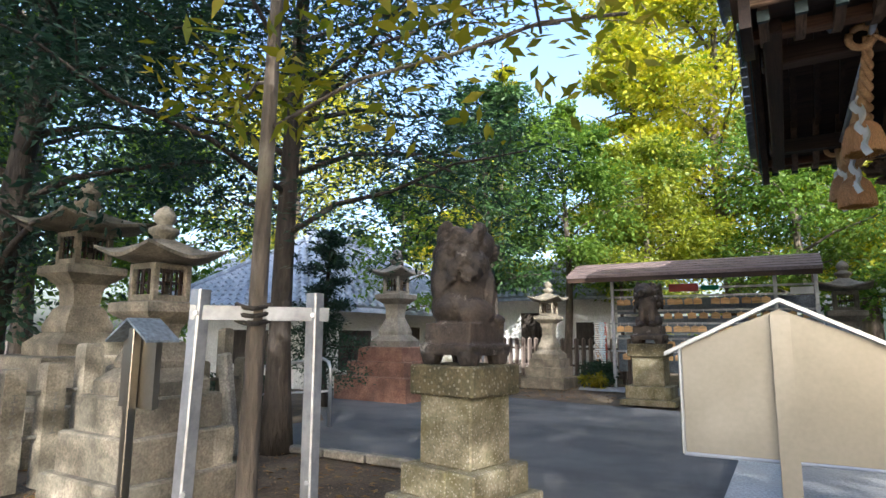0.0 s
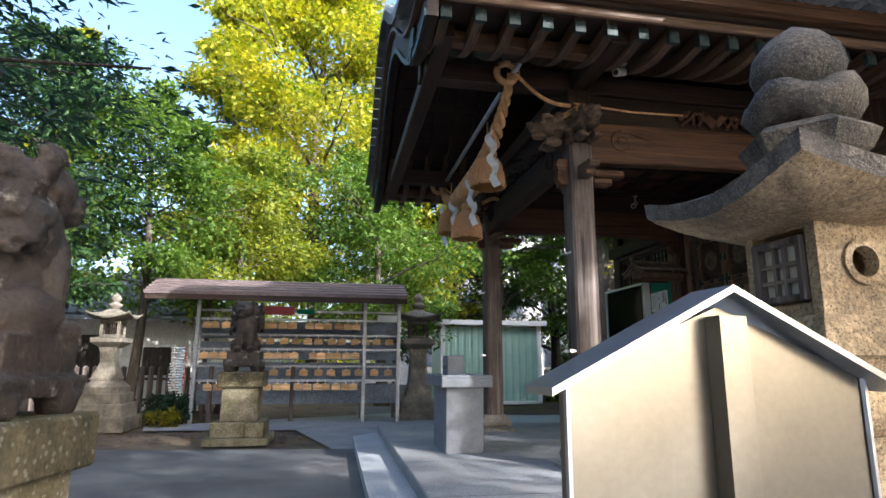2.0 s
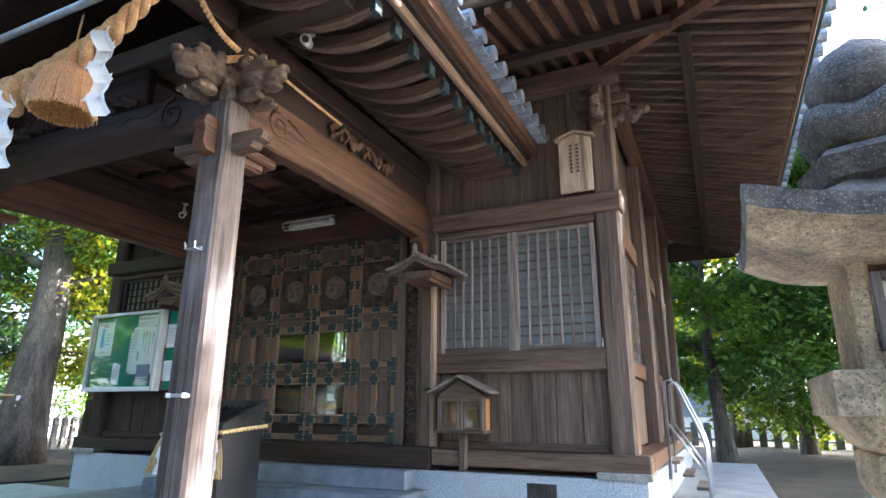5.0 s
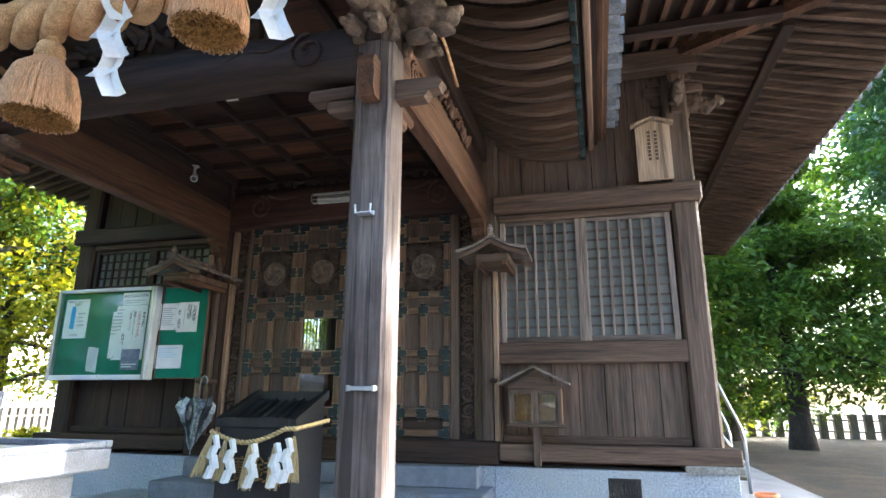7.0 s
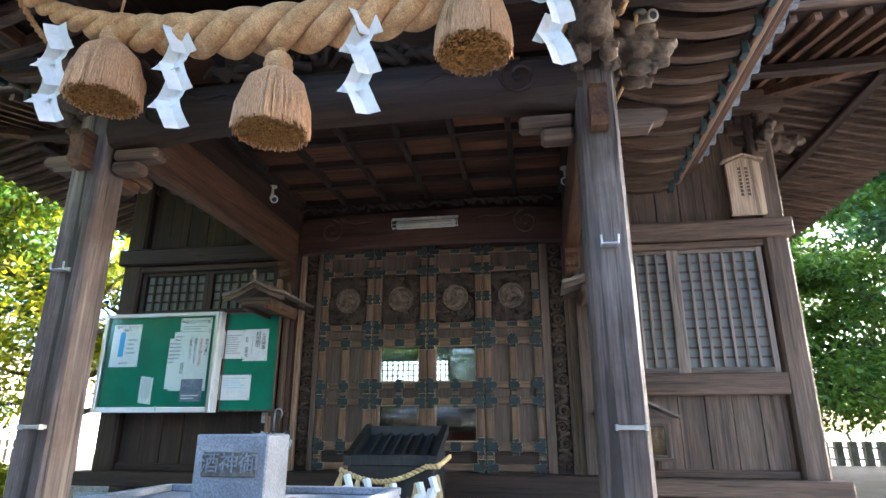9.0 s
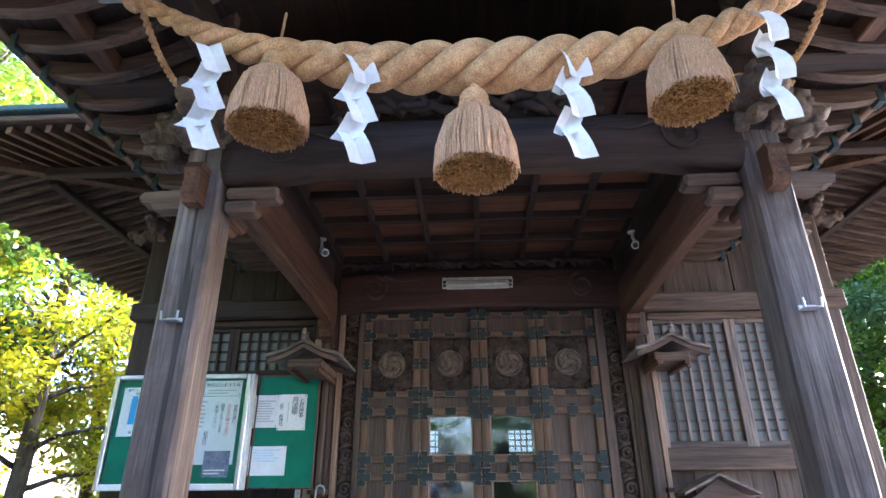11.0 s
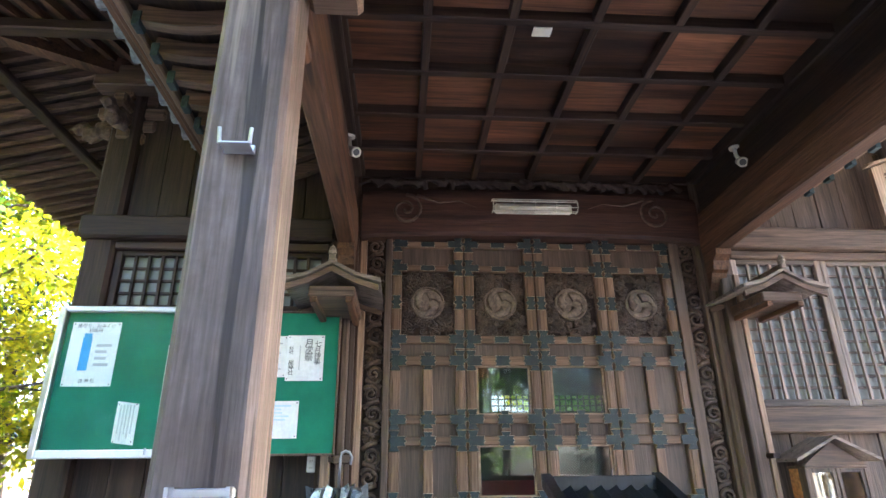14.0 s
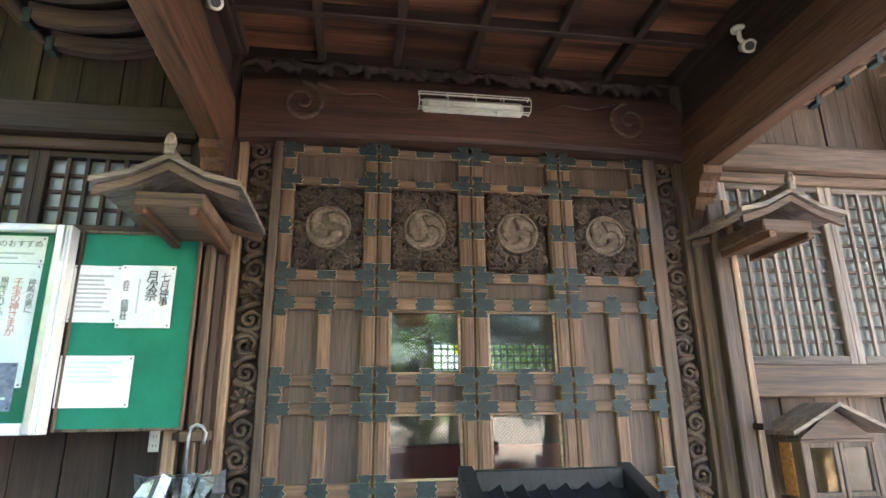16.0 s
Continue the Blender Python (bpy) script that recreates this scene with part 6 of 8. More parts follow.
bars(p3, 4.646, 10.33, 10.62, 1.72, 1.85, 5, PAPER_B)
# sheets in the glazed case
p4 = paper(4.594, 11.71, 12.08, 1.98, 2.48, "white poster with a blue water bottle drawing", curl=.002)
bm = bmesh.new()
box(bm, 4.588, 4.5885, 11.91, 11.98, 2.10, 2.36, .0)
lathe(bm, (4.588, 11.945, 2.36), [(.02, 0), (.02, .03)], 4)
for v in bm.verts:
    v.co.x = min(max(v.co.x, 4.5875), 4.5885)
part("blue_drawing", bm, INK_B, p4, "blue drawing")
lettering("御守り、おみくじ\n自販所", None, Matrix.Translation((4.589, 11.895, 2.43)) @ WEST, .036, INK, p4, "small black heading", .0005)
lettering("結 神 社", None, Matrix.Translation((4.589, 11.895, 2.02)) @ WEST, .034, INK, p4, "small black line", .0005)
bars(p4, 4.590, 11.75, 11.87, 2.12, 2.32, 4, INK_F)
p5 = paper(4.596, 10.81, 11.21, 2.38, 2.54, "white sheet with a printed heading", curl=.002)
lettering("神前式のおすすめ", None, Matrix.Translation((4.591, 11.01, 2.49)) @ WEST, .046, INK, p5, "black heading", .0005)
bars(p5, 4.592, 10.85, 11.17, 2.395, 2.45, 2, INK_F)
p6 = paper(4.592, 10.81, 11.27, 1.70, 2.375, "long white sheet with upright brush lines", curl=.002)
for text, y, z, size in (("神\n殿\nの\n裏\nに", 10.845, 2.19, .044), ("鎮\n座\nさ\nれ\nて\nい\nま\nす", 10.985, 2.15, .042), ("ご\n参\n拝\nく\nだ\nさ\nい", 11.045, 2.18, .042), ("結\n神\n社", 11.125, 1.95, .05)):
    lettering(text, None, Matrix.Translation((4.5865, y, z)) @ WEST, size, INK, p6, "black upright brush writing", .0005, .88)
bars(p6, 4.587, 11.15, 11.25, 2.05, 2.34, 7, INK_F)
lettering("子\n宝\nの\n神\nさ\nま\nが", None, Matrix.Translation((4.5865, 10.915, 2.13)) @ WEST, .054, INK_R, p6, "red upright writing", .0005, .85)
p7 = paper(4.590, 11.22, 11.32, 1.72, 2.30, "narrow white sheet pinned in the case", curl=.002)
bars(p7, 4.586, 11.23, 11.31, 2.0, 2.26, 6, INK_F)
p8 = paper(4.588, 10.84, 11.11, 1.58, 1.83, "poster with a bluish grey picture", mat=PICTURE, curl=.002)
bars(p8, 4.584, 10.86, 11.09, 1.60, 1.66, 2, PAPER)
p9 = paper(4.594, 11.47, 11.63, 1.56, 1.86, "small white sheet with fine print", curl=.004, skew=.02)
bars(p9, 4.589, 11.49, 11.61, 1.58, 1.84, 5, INK_F, True, 2)


# ---- umbrellas hung at the post ----
umb = thing("umbrella_bundle", (4.62, 9.93, 0.66), "bundle of closed black and silver umbrellas on a hook", "umbrella")
bm = bmesh.new()
pts = [(4.60, 9.86, 1.40), (4.60, 9.85, 1.455), (4.60, 9.87, 1.49), (4.60, 9.90, 1.50), (4.60, 9.93, 1.485), (4.60, 9.935, 1.44), (4.60, 9.94, 1.2)]
tube(bm, pts, .010, 8)
part("handle", bm, STEEL_B, umb, "hooked steel handle", True)
for k in range(14):
    bm = bmesh.new()
    a = 2 * math.pi * k / 14
    c0, c1 = Vector((4.60, 9.94, 1.24)), Vector((4.61, 9.99, .68))
    rs = []
    for i in range(8):
        u = i / 7
        c = c0.lerp(c1, u)
        rr = (.16 * (1 - u) ** .8 + .012) * (1 + .25 * math.sin(k * 5.1 + i))
        if i == 0:
            rr *= .9
        b = .22
        rs.append([c + Vector((math.cos(a - b) * rr, math.sin(a - b) * rr, 0)), c + Vector((math.cos(a) * rr * 1.25, math.sin(a) * rr * 1.25, (.035 * math.sin(k * 3.3) if i == 0 else 0))), c + Vector((math.cos(a + b) * rr, math.sin(a + b) * rr, 0)), c + Vector((math.cos(a) * rr * .5, math.sin(a) * rr * .5, 0))])
    loft(bm, rs)
    part("cloth_fold", bm, FABRIC if k % 3 == 1 else FABRIC_S, umb, "", False)
bm = bmesh.new()
cyl(bm, (4.61, 9.985, .74), (4.612, 9.995, .62), .006, n=6)
part("tip", bm, STEEL_B, umb)
bm = bmesh.new()
box(bm, 4.60, 4.80, 9.86, 9.99, 1.41, 1.47, .008)
hk = tagged(part("wall_bracket", bm, WB_Y, shrine), "small timber bracket for umbrellas")

# ---- caged tube light ----
fl = thing("tube_light", (4.70, 8.29, 3.6), "caged fluorescent tube light above the doors", "light")
bm = bmesh.new()
box(bm, 4.70, 4.77, 7.93, 8.65, 3.57, 3.66, .015)
part("body", bm, CREAMP, fl)
bm = bmesh.new()
cyl(bm, (4.67, 7.97, 3.60), (4.67, 8.61, 3.60), .022, n=12)
part("tube", bm, CREAMP, fl, "unlit dusty tube", True)
for y in (8.12, 8.47):
    bm = bmesh.new()
    box(bm, 4.655, 4.70, y - .018, y + .018, 3.545, 3.57, .004)
    part("lamp_clip", bm, CREAMP, fl)
for k in range(6):
    bm = bmesh.new()
    dz, dx = ((-.055, -.02), (-.06, -.06), (-.03, -.09), (.02, -.09), (.055, -.06), (.06, -.02))[k]
    cyl(bm, (4.71 + dx, 7.90, 3.615 + dz), (4.71 + dx, 8.68, 3.615 + dz), .0045, n=5)
    part("cage_wire", bm, CREAMP, fl)
for k in range(5):
    bm = bmesh.new()
    y = 7.90 + .195 * k
    tube(bm, [(4.71 + a, y, 3.615 + b) for a, b in ((.0, -.055), (-.06, -.06), (-.09, -.03), (-.09, .02), (-.06, .055), (.0, .06))], .0045, 5)
    part("cage_hoop", bm, CREAMP, fl)


def cctv(at, aim, base, label):
    t = thing("security_camera", base, label, "camera", "small cameras under the porch")
    a, b, d = Vector(at), Vector(base), Vector(aim).normalized()
    bm = bmesh.new()
    cyl(bm, b, b + Vector((0, 0, -.02)), .045, n=16)
    part("mount", bm, CREAMP, t, "", True)
    bm = bmesh.new()
    tube(bm, [b + Vector((0, 0, -.02)), b + Vector((0, 0, -.08)), a], .016, 8)
    part("arm", bm, CREAMP, t, "", True)
    bm = bmesh.new()
    loft(bm, [ring(a + d * k, d, r, 14) for k, r in ((-.07, .025), (-.06, .036), (.07, .042), (.09, .044), (.088, .03))])
    part("housing", bm, CREAMP, t, "", True)
    bm = bmesh.new()
    cyl(bm, a + d * .087, a + d * .091, .028, n=12)
    part("lens", bm, INK, t)


cctv((4.02, 6.66, 3.76), (-.75, .35, -.5), (4.04, 6.68, 3.91), "cream security camera under the side beam")
cctv((4.05, 9.92, 3.78), (-.65, -.5, -.5), (4.07, 9.94, 3.94), "cream security camera under the side beam")
cctv((1.9, 6.2, 4.0), (-.8, -.4, -.3), (1.95, 6.22, 4.1), "small white lamp fixed under the rafters")


# ---- small gabled roofs at the door posts ----
def post_roof(y, x0, x1, zr, label):
    t = thing("post_roof", ((x0 + x1) / 2, y, zr - .3), label, "small roof", "small gabled roofs at the door posts")
    half, drop, th = .36, .17, .028
    for s in (-1, 1):
        bm = bmesh.new()
        loft(bm, [[(x, y + s * u * half, zr - drop * u ** .85 + (.03 if u == 1 else 0) + d) for u, d in ((0, 0), (.5, 0), (1, 0), (1, th), (.5, th), (0, th))] for x in (x0, x1)])
        part("roof_board", bm, WG_Y, t)
        for x in (x0 + .02, x1 - .05):
            bm = bmesh.new()
            loft(bm, [[(xx, y + s * u * half * .96, zr - drop * u ** .85 - .01 - d) for u, d in ((0, 0), (.5, 0), (1, -.02), (1, .025), (.5, .04), (0, .045))] for xx in (x, x + .03)])
            part("barge_board", bm, WB_Y, t)
    bm = bmesh.new()
    box(bm, x0 - .02, x1, y - .025, y + .025, zr + .012, zr + .06, .008)
    lathe(bm, (x0, y, zr + .05), [(.02, 0), (.03, .03), (.02, .07), (.004, .09)], 8)
    part("ridge", bm, WG_Y, t)
    bm = bmesh.new()
    box(bm, x0 + .08, x1, y - .17, y + .17, zr - .235, zr - .15, .01)
    part("under_box", bm, WB_Y, t)
    for s in (-1, 1):
        bm = bmesh.new()
        box(bm, x0 + .06, x1, y + s * .13 - .025, y + s * .13 + .025, zr - .28, zr - .236, .006)
        part("arm", bm, WB_X, t)


post_roof(6.41, 4.16, 4.79, 2.84, "small weathered gabled roof on the door post")
post_roof(10.01, 3.98, 4.79, 2.79, "small weathered gabled roof on the door post")

# ---- little glazed box on a post ----
mb = thing("fortune_box", (4.66, 6.06, 0.62), "small roofed wooden box with glazed doors on a post", "wooden box")
bm = bmesh.new()
box(bm, 4.61, 4.70, 6.02, 6.09, .62, 1.0, .006)
part("post", bm, WB_Z, mb)
bm = bmesh.new()
y0, y1, z0, z1 = 5.80, 6.32, 1.02, 1.34
box(bm, 4.66, 4.78, y0, y1, z0, z1, .006)
part("body", bm, LIT_LINING, mb, "orange-lit inner lining")
bm = bmesh.new()
box(bm, 4.54, 4.80, y0 - .02, y1 + .02, z0 - .03, z0, .005)
part("shelf", bm, WB_Y, mb)
bm = bmesh.new()
box(bm, 4.57, 4.80, y0, y1, z1, z1 + .02, .005)
part("lintel", bm, WB_Y, mb)
for y in (y0, y1 - .03):
    bm = bmesh.new()
    box(bm, 4.57, 4.66, y, y + .03, z0, z1, .004)
    part("side_post", bm, WB_Z, mb)
for a, b in ((y0 + .03, 6.055), (6.065, y1 - .03)):
    d = bmesh.new()
    for q in ((a, a + .03, z0, z1), (b - .03, b, z0, z1), (a + .03, b - .03, z0, z0 + .03), (a + .03, b - .03, z1 - .03, z1)):
        box(d, 4.575, 4.60, *q, .003)
    dr = part("door", d, WB_Z, mb)
    bm = bmesh.new()
    box(bm, 4.585, 4.589, a + .03, b - .03, z0 + .03, z1 - .03)
    p = part("pane", bm, GLASS, dr)
    p.visible_shadow = False
for s in (-1, 1):
    bm = bmesh.new()
    ym = (y0 + y1) / 2
    loft(bm, [[(x, ym + s * u * .35, 1.56 - .17 * u ** .9 + d) for u, d in ((0, 0), (1, 0), (1, .025), (0, .025))] for x in (4.50, 4.82)])
    part("roof_board", bm, WG_Y, mb)
bm = bmesh.new()
loft(bm, [[(x, ym - .26, 1.365), (x, ym + .26, 1.365), (x, ym, 1.54)] for x in (4.57, 4.60)])
part("gable", bm, WB_Y, mb)

# ---- plaque, lamp and metal grille on the front ----
pq = thing("wooden_plaque", (4.68, 4.72, 3.49), "pointed wooden name plaque with faint writing", "plaque")
bm = bmesh.new()
loft(bm, [[(x, y, z) for y, z in ((4.545, 3.50), (4.895, 3.50), (4.895, 4.10), (4.72, 4.17), (4.545, 4.10))] for x in (4.66, 4.71)])
part("board", bm, PLAQUE, pq)
for s in (-1, 1):
    bm = bmesh.new()
    loft(bm, [[(x, 4.72 + s * u * .215, 4.185 - .07 * u + d) for u, d in ((0, 0), (1, 0), (1, .025), (0, .025))] for x in (4.63, 4.72)])
    part("roof_strip", bm, PLAQUE, pq)
bars(pq, 4.659, 4.66, 4.80, 3.62, 4.05, 2, WB_Z, True, 4)
gr = thing("vent_grille", (4.715, 5.25, 0.33), "dark metal vent grille in the footing", "vent")
bm = bmesh.new()
box(bm, 4.712, 4.722, 5.10, 5.40, .32, .53, .003)
part("frame", bm, KOMA, gr)
for k in range(7):
    bm = bmesh.new()
    box(bm, 4.706, 4.711, 5.12 + .04 * k, 5.135 + .04 * k, .335, .515)
    part("slat", bm, BARK_D, gr)
pot = thing("flower_pot", (5.1, 3.95, 0.2), "small orange plastic pot on the concrete walk", "pot")
bm = bmesh.new()
lathe(bm, (5.1, 3.95, .2), [(.07, 0), (.10, .17), (.11, .17), (.11, .2), (.095, .2), (.08, .05)], 20)
part("bowl", bm, ORANGEP, pot, "", True)
tg = thing("ceiling_tag", (2.83, 8.62, 3.97), "small yellowed label fixed to the ceiling rib", "label")
bm = bmesh.new()
box(bm, 2.79, 2.87, 8.56, 8.68, 3.968, 3.98, .002)
part("plate", bm, CREAMP, tg)
# wall socket by the umbrellas
wo = thing("wall_socket", (4.87, 10.19, 1.41), "small white wall socket below the notice board", "socket")
bm = bmesh.new()
box(bm, 4.868, 4.884, 10.19 - .035, 10.19 + .035, 1.41 - .06, 1.41 + .06, .006)
part("plate", bm, WHITEP, wo)
for dz in (-.025, .025):
    for dy in (-.008, .008):
        bm = bmesh.new()
        box(bm, 4.8665, 4.8679, 10.19 + dy - .0015, 10.19 + dy + .0015, 1.41 + dz - .008, 1.41 + dz + .008)
        part("slot", bm, INK, wo)
# stair and rail by the side of the hall
sr = thing("side_stair", (7.2, 3.9, 0.2), "small timber side stair with a steel handrail", "stair")
for k in range(3):
    bm = bmesh.new()
    box(bm, 6.6, 7.4, 3.80 + .14 * k, 3.93 + .14 * k, .34 + .14 * k, .375 + .14 * k, .006)
    part("tread", bm, WG_Y, sr)
for x in (6.58, 7.42):
    bm = bmesh.new()
    tube(bm, [(x, 3.78, .2), (x, 3.78, .80), (x, 3.81, .95), (x, 4.04, 1.52), (x, 4.10, 1.60), (x, 4.18, 1.58), (x, 4.2, .45)], .02, 8)
    part("handrail", bm, STEEL_B, sr, "", True)
    bm = bmesh.new()
    tube(bm, [(x, 3.79, .5), (x, 4.19, 1.1)], .015, 8)
    part("mid_rail", bm, STEEL_B, sr, "", True)


# ---- stone lanterns of the court ----
stone_lantern((-4.75, 12.9, 0.0), STONE_W, "grey stone lantern on a stepped block base by the trees", 1.02, ((.50, .24), (.42, .22), (.36, .18)), shaft_z=.58)
stone_lantern((1.05, 14.3, 0.0), STONE_W, "tall grey stone lantern beside the tablet rack", 1.30, ((.50, .12), (.40, .12)), shaft_z=.75)
stone_lantern((-6.5, 9.25, 0.0), STONE, "pale stone lantern on a tall reddish stepped plinth", 1.12, ((.80, .42), (.64, .26), (.50, .26)), shaft_z=.52, m2=REDSTONE)
stone_lantern((-4.0, 2.65, -0.03), STONE_W, "old stone lantern on a stack of squared blocks", .92, ((.48, .28), (.41, .27), (.34, .24)), shaft_z=.34, roof_k=1.0)
stone_lantern((-6.6, 3.45, 0.0), STONE_W, "tall pale stone lantern behind the stone fence", 1.2, ((.78, .5), (.62, .45)), shaft_z=.42, roof_k=1.2)

# ---- stone fence posts ----
fence = thing("stone_fence", (-5.1, 3, 0), "low fence of inscribed square stone posts", "fence")
for k in range(11):
    y = 1.68 + .275 * k
    x = -5.1 + .02 * math.sin(k * 2.2)
    h = 1.10 if k == 4 else 1.24 if k == 9 else .95 - .02 * (k % 3)
    w = .075 if k != 9 else .055
    bm = bmesh.new()
    lathe(bm, (x, y, 0), [(w, 0), (w, h - .03), (w - .01, h - .008), (w - .03, h)], 4, q4)
    post = part("post", bm, STONE_W, fence)
    for j in range(4):
        bm = bmesh.new()
        z = .66 - .085 * j
        box(bm, x + w + .001, x + w + .003, y - .022, y + .022, z, z + .012)
        box(bm, x + w + .001, x + w + .003, y - .006, y + .006, z + .013, z + .05)
        box(bm, x + w + .001, x + w + .003, y - .02 + .01 * (j % 2), y + .018, z + .051, z + .06)
        part("carved_mark", bm, STONE_D, post)
for z in (.38, .72):
    bm = bmesh.new()
    cyl(bm, (-5.1, 1.6, z), (-5.1, 4.5, z), .018, n=8)
    part("rail", bm, STONE_D, fence)
# leaning marker stone
ms = thing("marker_stone", (-4.72, 4.02, 0), "leaning weathered stone slab in the tree bed", "stone")
bm = bmesh.new()
box(bm, -4.79, -4.65, 3.97, 4.07, 0, 1.0, .02)
bmesh.ops.transform(bm, matrix=Matrix.Translation((-4.75, 3.95, 0)) @ Matrix.Rotation(radians(-12), 4, "Y") @ Matrix.Translation((4.75, -3.95, 0)), verts=bm.verts)
part("slab", bm, STONE, ms)
# small steel letter stand in front of the lantern
ls = thing("small_sign_stand", (-3.15, 1.95, 0), "small steel notice stand with a dark gabled roof", "sign")
bm = bmesh.new()
box(bm, -3.17, -3.12, 1.93, 1.98, 0, 1.22, .004)
part("post", bm, STEEL, ls)
bm = bmesh.new()
loft(bm, [[(-3.30, y, .78), (-2.99, y, .78), (-2.99, y, 1.14), (-3.145, y, 1.23), (-3.30, y, 1.14)] for y in (1.985, 2.02)])
part("panel", bm, STEEL, ls)
for s in (-1, 1):
    bm = bmesh.new()
    loft(bm, [[(-3.145 + s * u * .19, y, 1.26 - .12 * u + d) for u, d in ((0, 0), (1, 0), (1, .015), (0, .015))] for y in (1.90, 2.10)])
    part("roof", bm, GREYPAINT, ls)

# ---- support frame tied to the young tree ----
fr = thing("tree_support", (-1.82, 1.60, 0), "galvanised frame tied round a young tree", "tree support")
for x, y, ox, oy in ((-1.68, 1.81, .0, .01), (-1.935, 1.455, -.035, -.02)):
    bm = bmesh.new()
    loft(bm, [[(x + a + ox * (1 - z / 1.36), y + b + oy * (1 - z / 1.36), z) for a, b in ((-.028, -.022), (-.022, -.028), (.022, -.028), (.028, -.022), (.028, .022), (.022, .028), (-.022, .028), (-.028, .022))] for z in (0, 1.36)])
    part("post", bm, GALV, fr)
    bm = bmesh.new()
    for z in (.62, 1.27):
        cyl(bm, (x + .02, y - .03, z), (x + .027, y - .042, z), .009, n=8)
    part("bolt", bm, STEEL_B, fr)
bm = bmesh.new()
loft(bm, [[(x, y, z) for z, x, y in ((1.245, a - .02, b + .02), (1.245, a + .02, b - .02), (1.30, a + .02, b - .02), (1.30, a - .02, b + .02))] for a, b in ((-1.65, 1.86), (-1.955, 1.43))])
part("cross_bar", bm, GALV, fr)
bm = bmesh.new()
for k in range(3):
    tube(bm, [(-1.84 + .065 * math.cos(a), 1.63 + .065 * math.sin(a), 1.24 + .03 * k + .01 * math.sin(2 * a)) for a in (i / 16 * 2 * math.pi for i in range(17))], .010, 5)
part("binding", bm, BARK_D, fr, "dark rope binding", True)

# steel handrail before the house
hr = thing("handrail", (-5.4, 5.9, 0), "bent steel handrail beside the clipped pine", "handrail")
bm = bmesh.new()
tube(bm, [(-5.16, 5.9, 0), (-5.16, 5.9, .72), (-5.2, 5.9, .82), (-5.3, 5.9, .86), (-6.3, 5.75, .72), (-7.0, 5.65, .6)], .022, 8)
part("top_rail", bm, STEEL_B, hr, "", True)
for x in (-5.9, -6.7):
    bm = bmesh.new()
    cyl(bm, (x, 5.8, 0), (x, 5.8, .76), .02, n=8)
    part("post", bm, STEEL_B, hr, "", True)
bm = bmesh.new()
tube(bm, [(-5.17, 5.9, .45), (-6.9, 5.67, .3)], .016, 8)
part("mid_rail", bm, STEEL_B, hr, "", True)

# ---- votive tablet rack ----
ema = thing("tablet_rack", (-1.7, 13.9, 0), "roofed steel rack hung with rows of wooden tablets", "rack")
RX0, RX1 = -3.55, 0.62
for x in (-3.46, -0.16, 0.55):
    bm = bmesh.new()
    box(bm, x - .035, x + .035, 13.62, 13.69, 0, 2.45, .005)
    part("post", bm, GALV, ema)
    bm = bmesh.new()
    box(bm, x - .04, x + .04, 14.5, 14.58, 0, 2.6, .005)
    part("back_post", bm, WG_Z, ema)
for x in (-3.2, -1.6):
    bm = bmesh.new()
    box(bm, x - .04, x + .04, 13.95, 14.03, 0, 1.1, .01)
    part("short_post", bm, WG_Z, ema)
bm = bmesh.new()
loft(bm, [[(x, 13.05, 2.46), (x, 13.9, 2.80), (x, 14.8, 2.52), (x, 14.8, 2.56), (x, 13.9, 2.86), (x, 13.05, 2.51)] for x in (-4.35, 0.66)])
rf = part("roof", bm, ROOFM, ema, "brown sheet metal roof")
for k in range(5):
    bm = bmesh.new()
    y = 13.05 + .17 * k
    z = 2.51 + .35 / .85 * .17 * k
    box(bm, -4.36, 0.67, y - .006, y + .006, z - .005, z + .02)
    part("roof_seam", bm, ROOFM, ema)
bm = bmesh.new()
box(bm, -4.33, 0.65, 13.07, 13.11, 2.36, 2.47, .004)
part("eave_board", bm, WD_X, ema)
for z0, z1 in ((.32, .74), (.78, 1.18), (1.24, 1.62), (1.68, 2.05)):
    bm = bmesh.new()
    box(bm, RX0, RX1, 14.42, 14.46, z0, z1, .004)
    part("back_board", bm, GREYPAINT, ema)
for z in (.80, 1.08, 1.42, 1.72, 2.02, 2.22):
    bm = bmesh.new()
    box(bm, RX0, RX1, 13.68 if z in (.80, 1.42, 2.02) else 14.0, 13.72 if z in (.80, 1.42, 2.02) else 14.04, z, z + .045, .004)
    part("rail", bm, GALV, ema)
tab_w, tab_h = .125, .095
tabm = raw_mesh("votive_tablet", [(x, y, z) for y in (0, .012) for x, z in ((-.085, -.095), (.085, -.095), (.085, .015), (0, .045), (-.085, .015))],
                [(0, 1, 2, 3, 4), (9, 8, 7, 6, 5)] + [(i, (i + 1) % 5, 5 + (i + 1) % 5, 5 + i) for i in range(5)], EMA)
strm = raw_mesh("tablet_string", [(x, y, z) for x in (-.004, .004) for y in (0, .008) for z in (.03, .10)], [(0, 1, 3, 2), (4, 6, 7, 5), (0, 4, 5, 1), (2, 3, 7, 6)], PAPER)
r = random.Random(21)
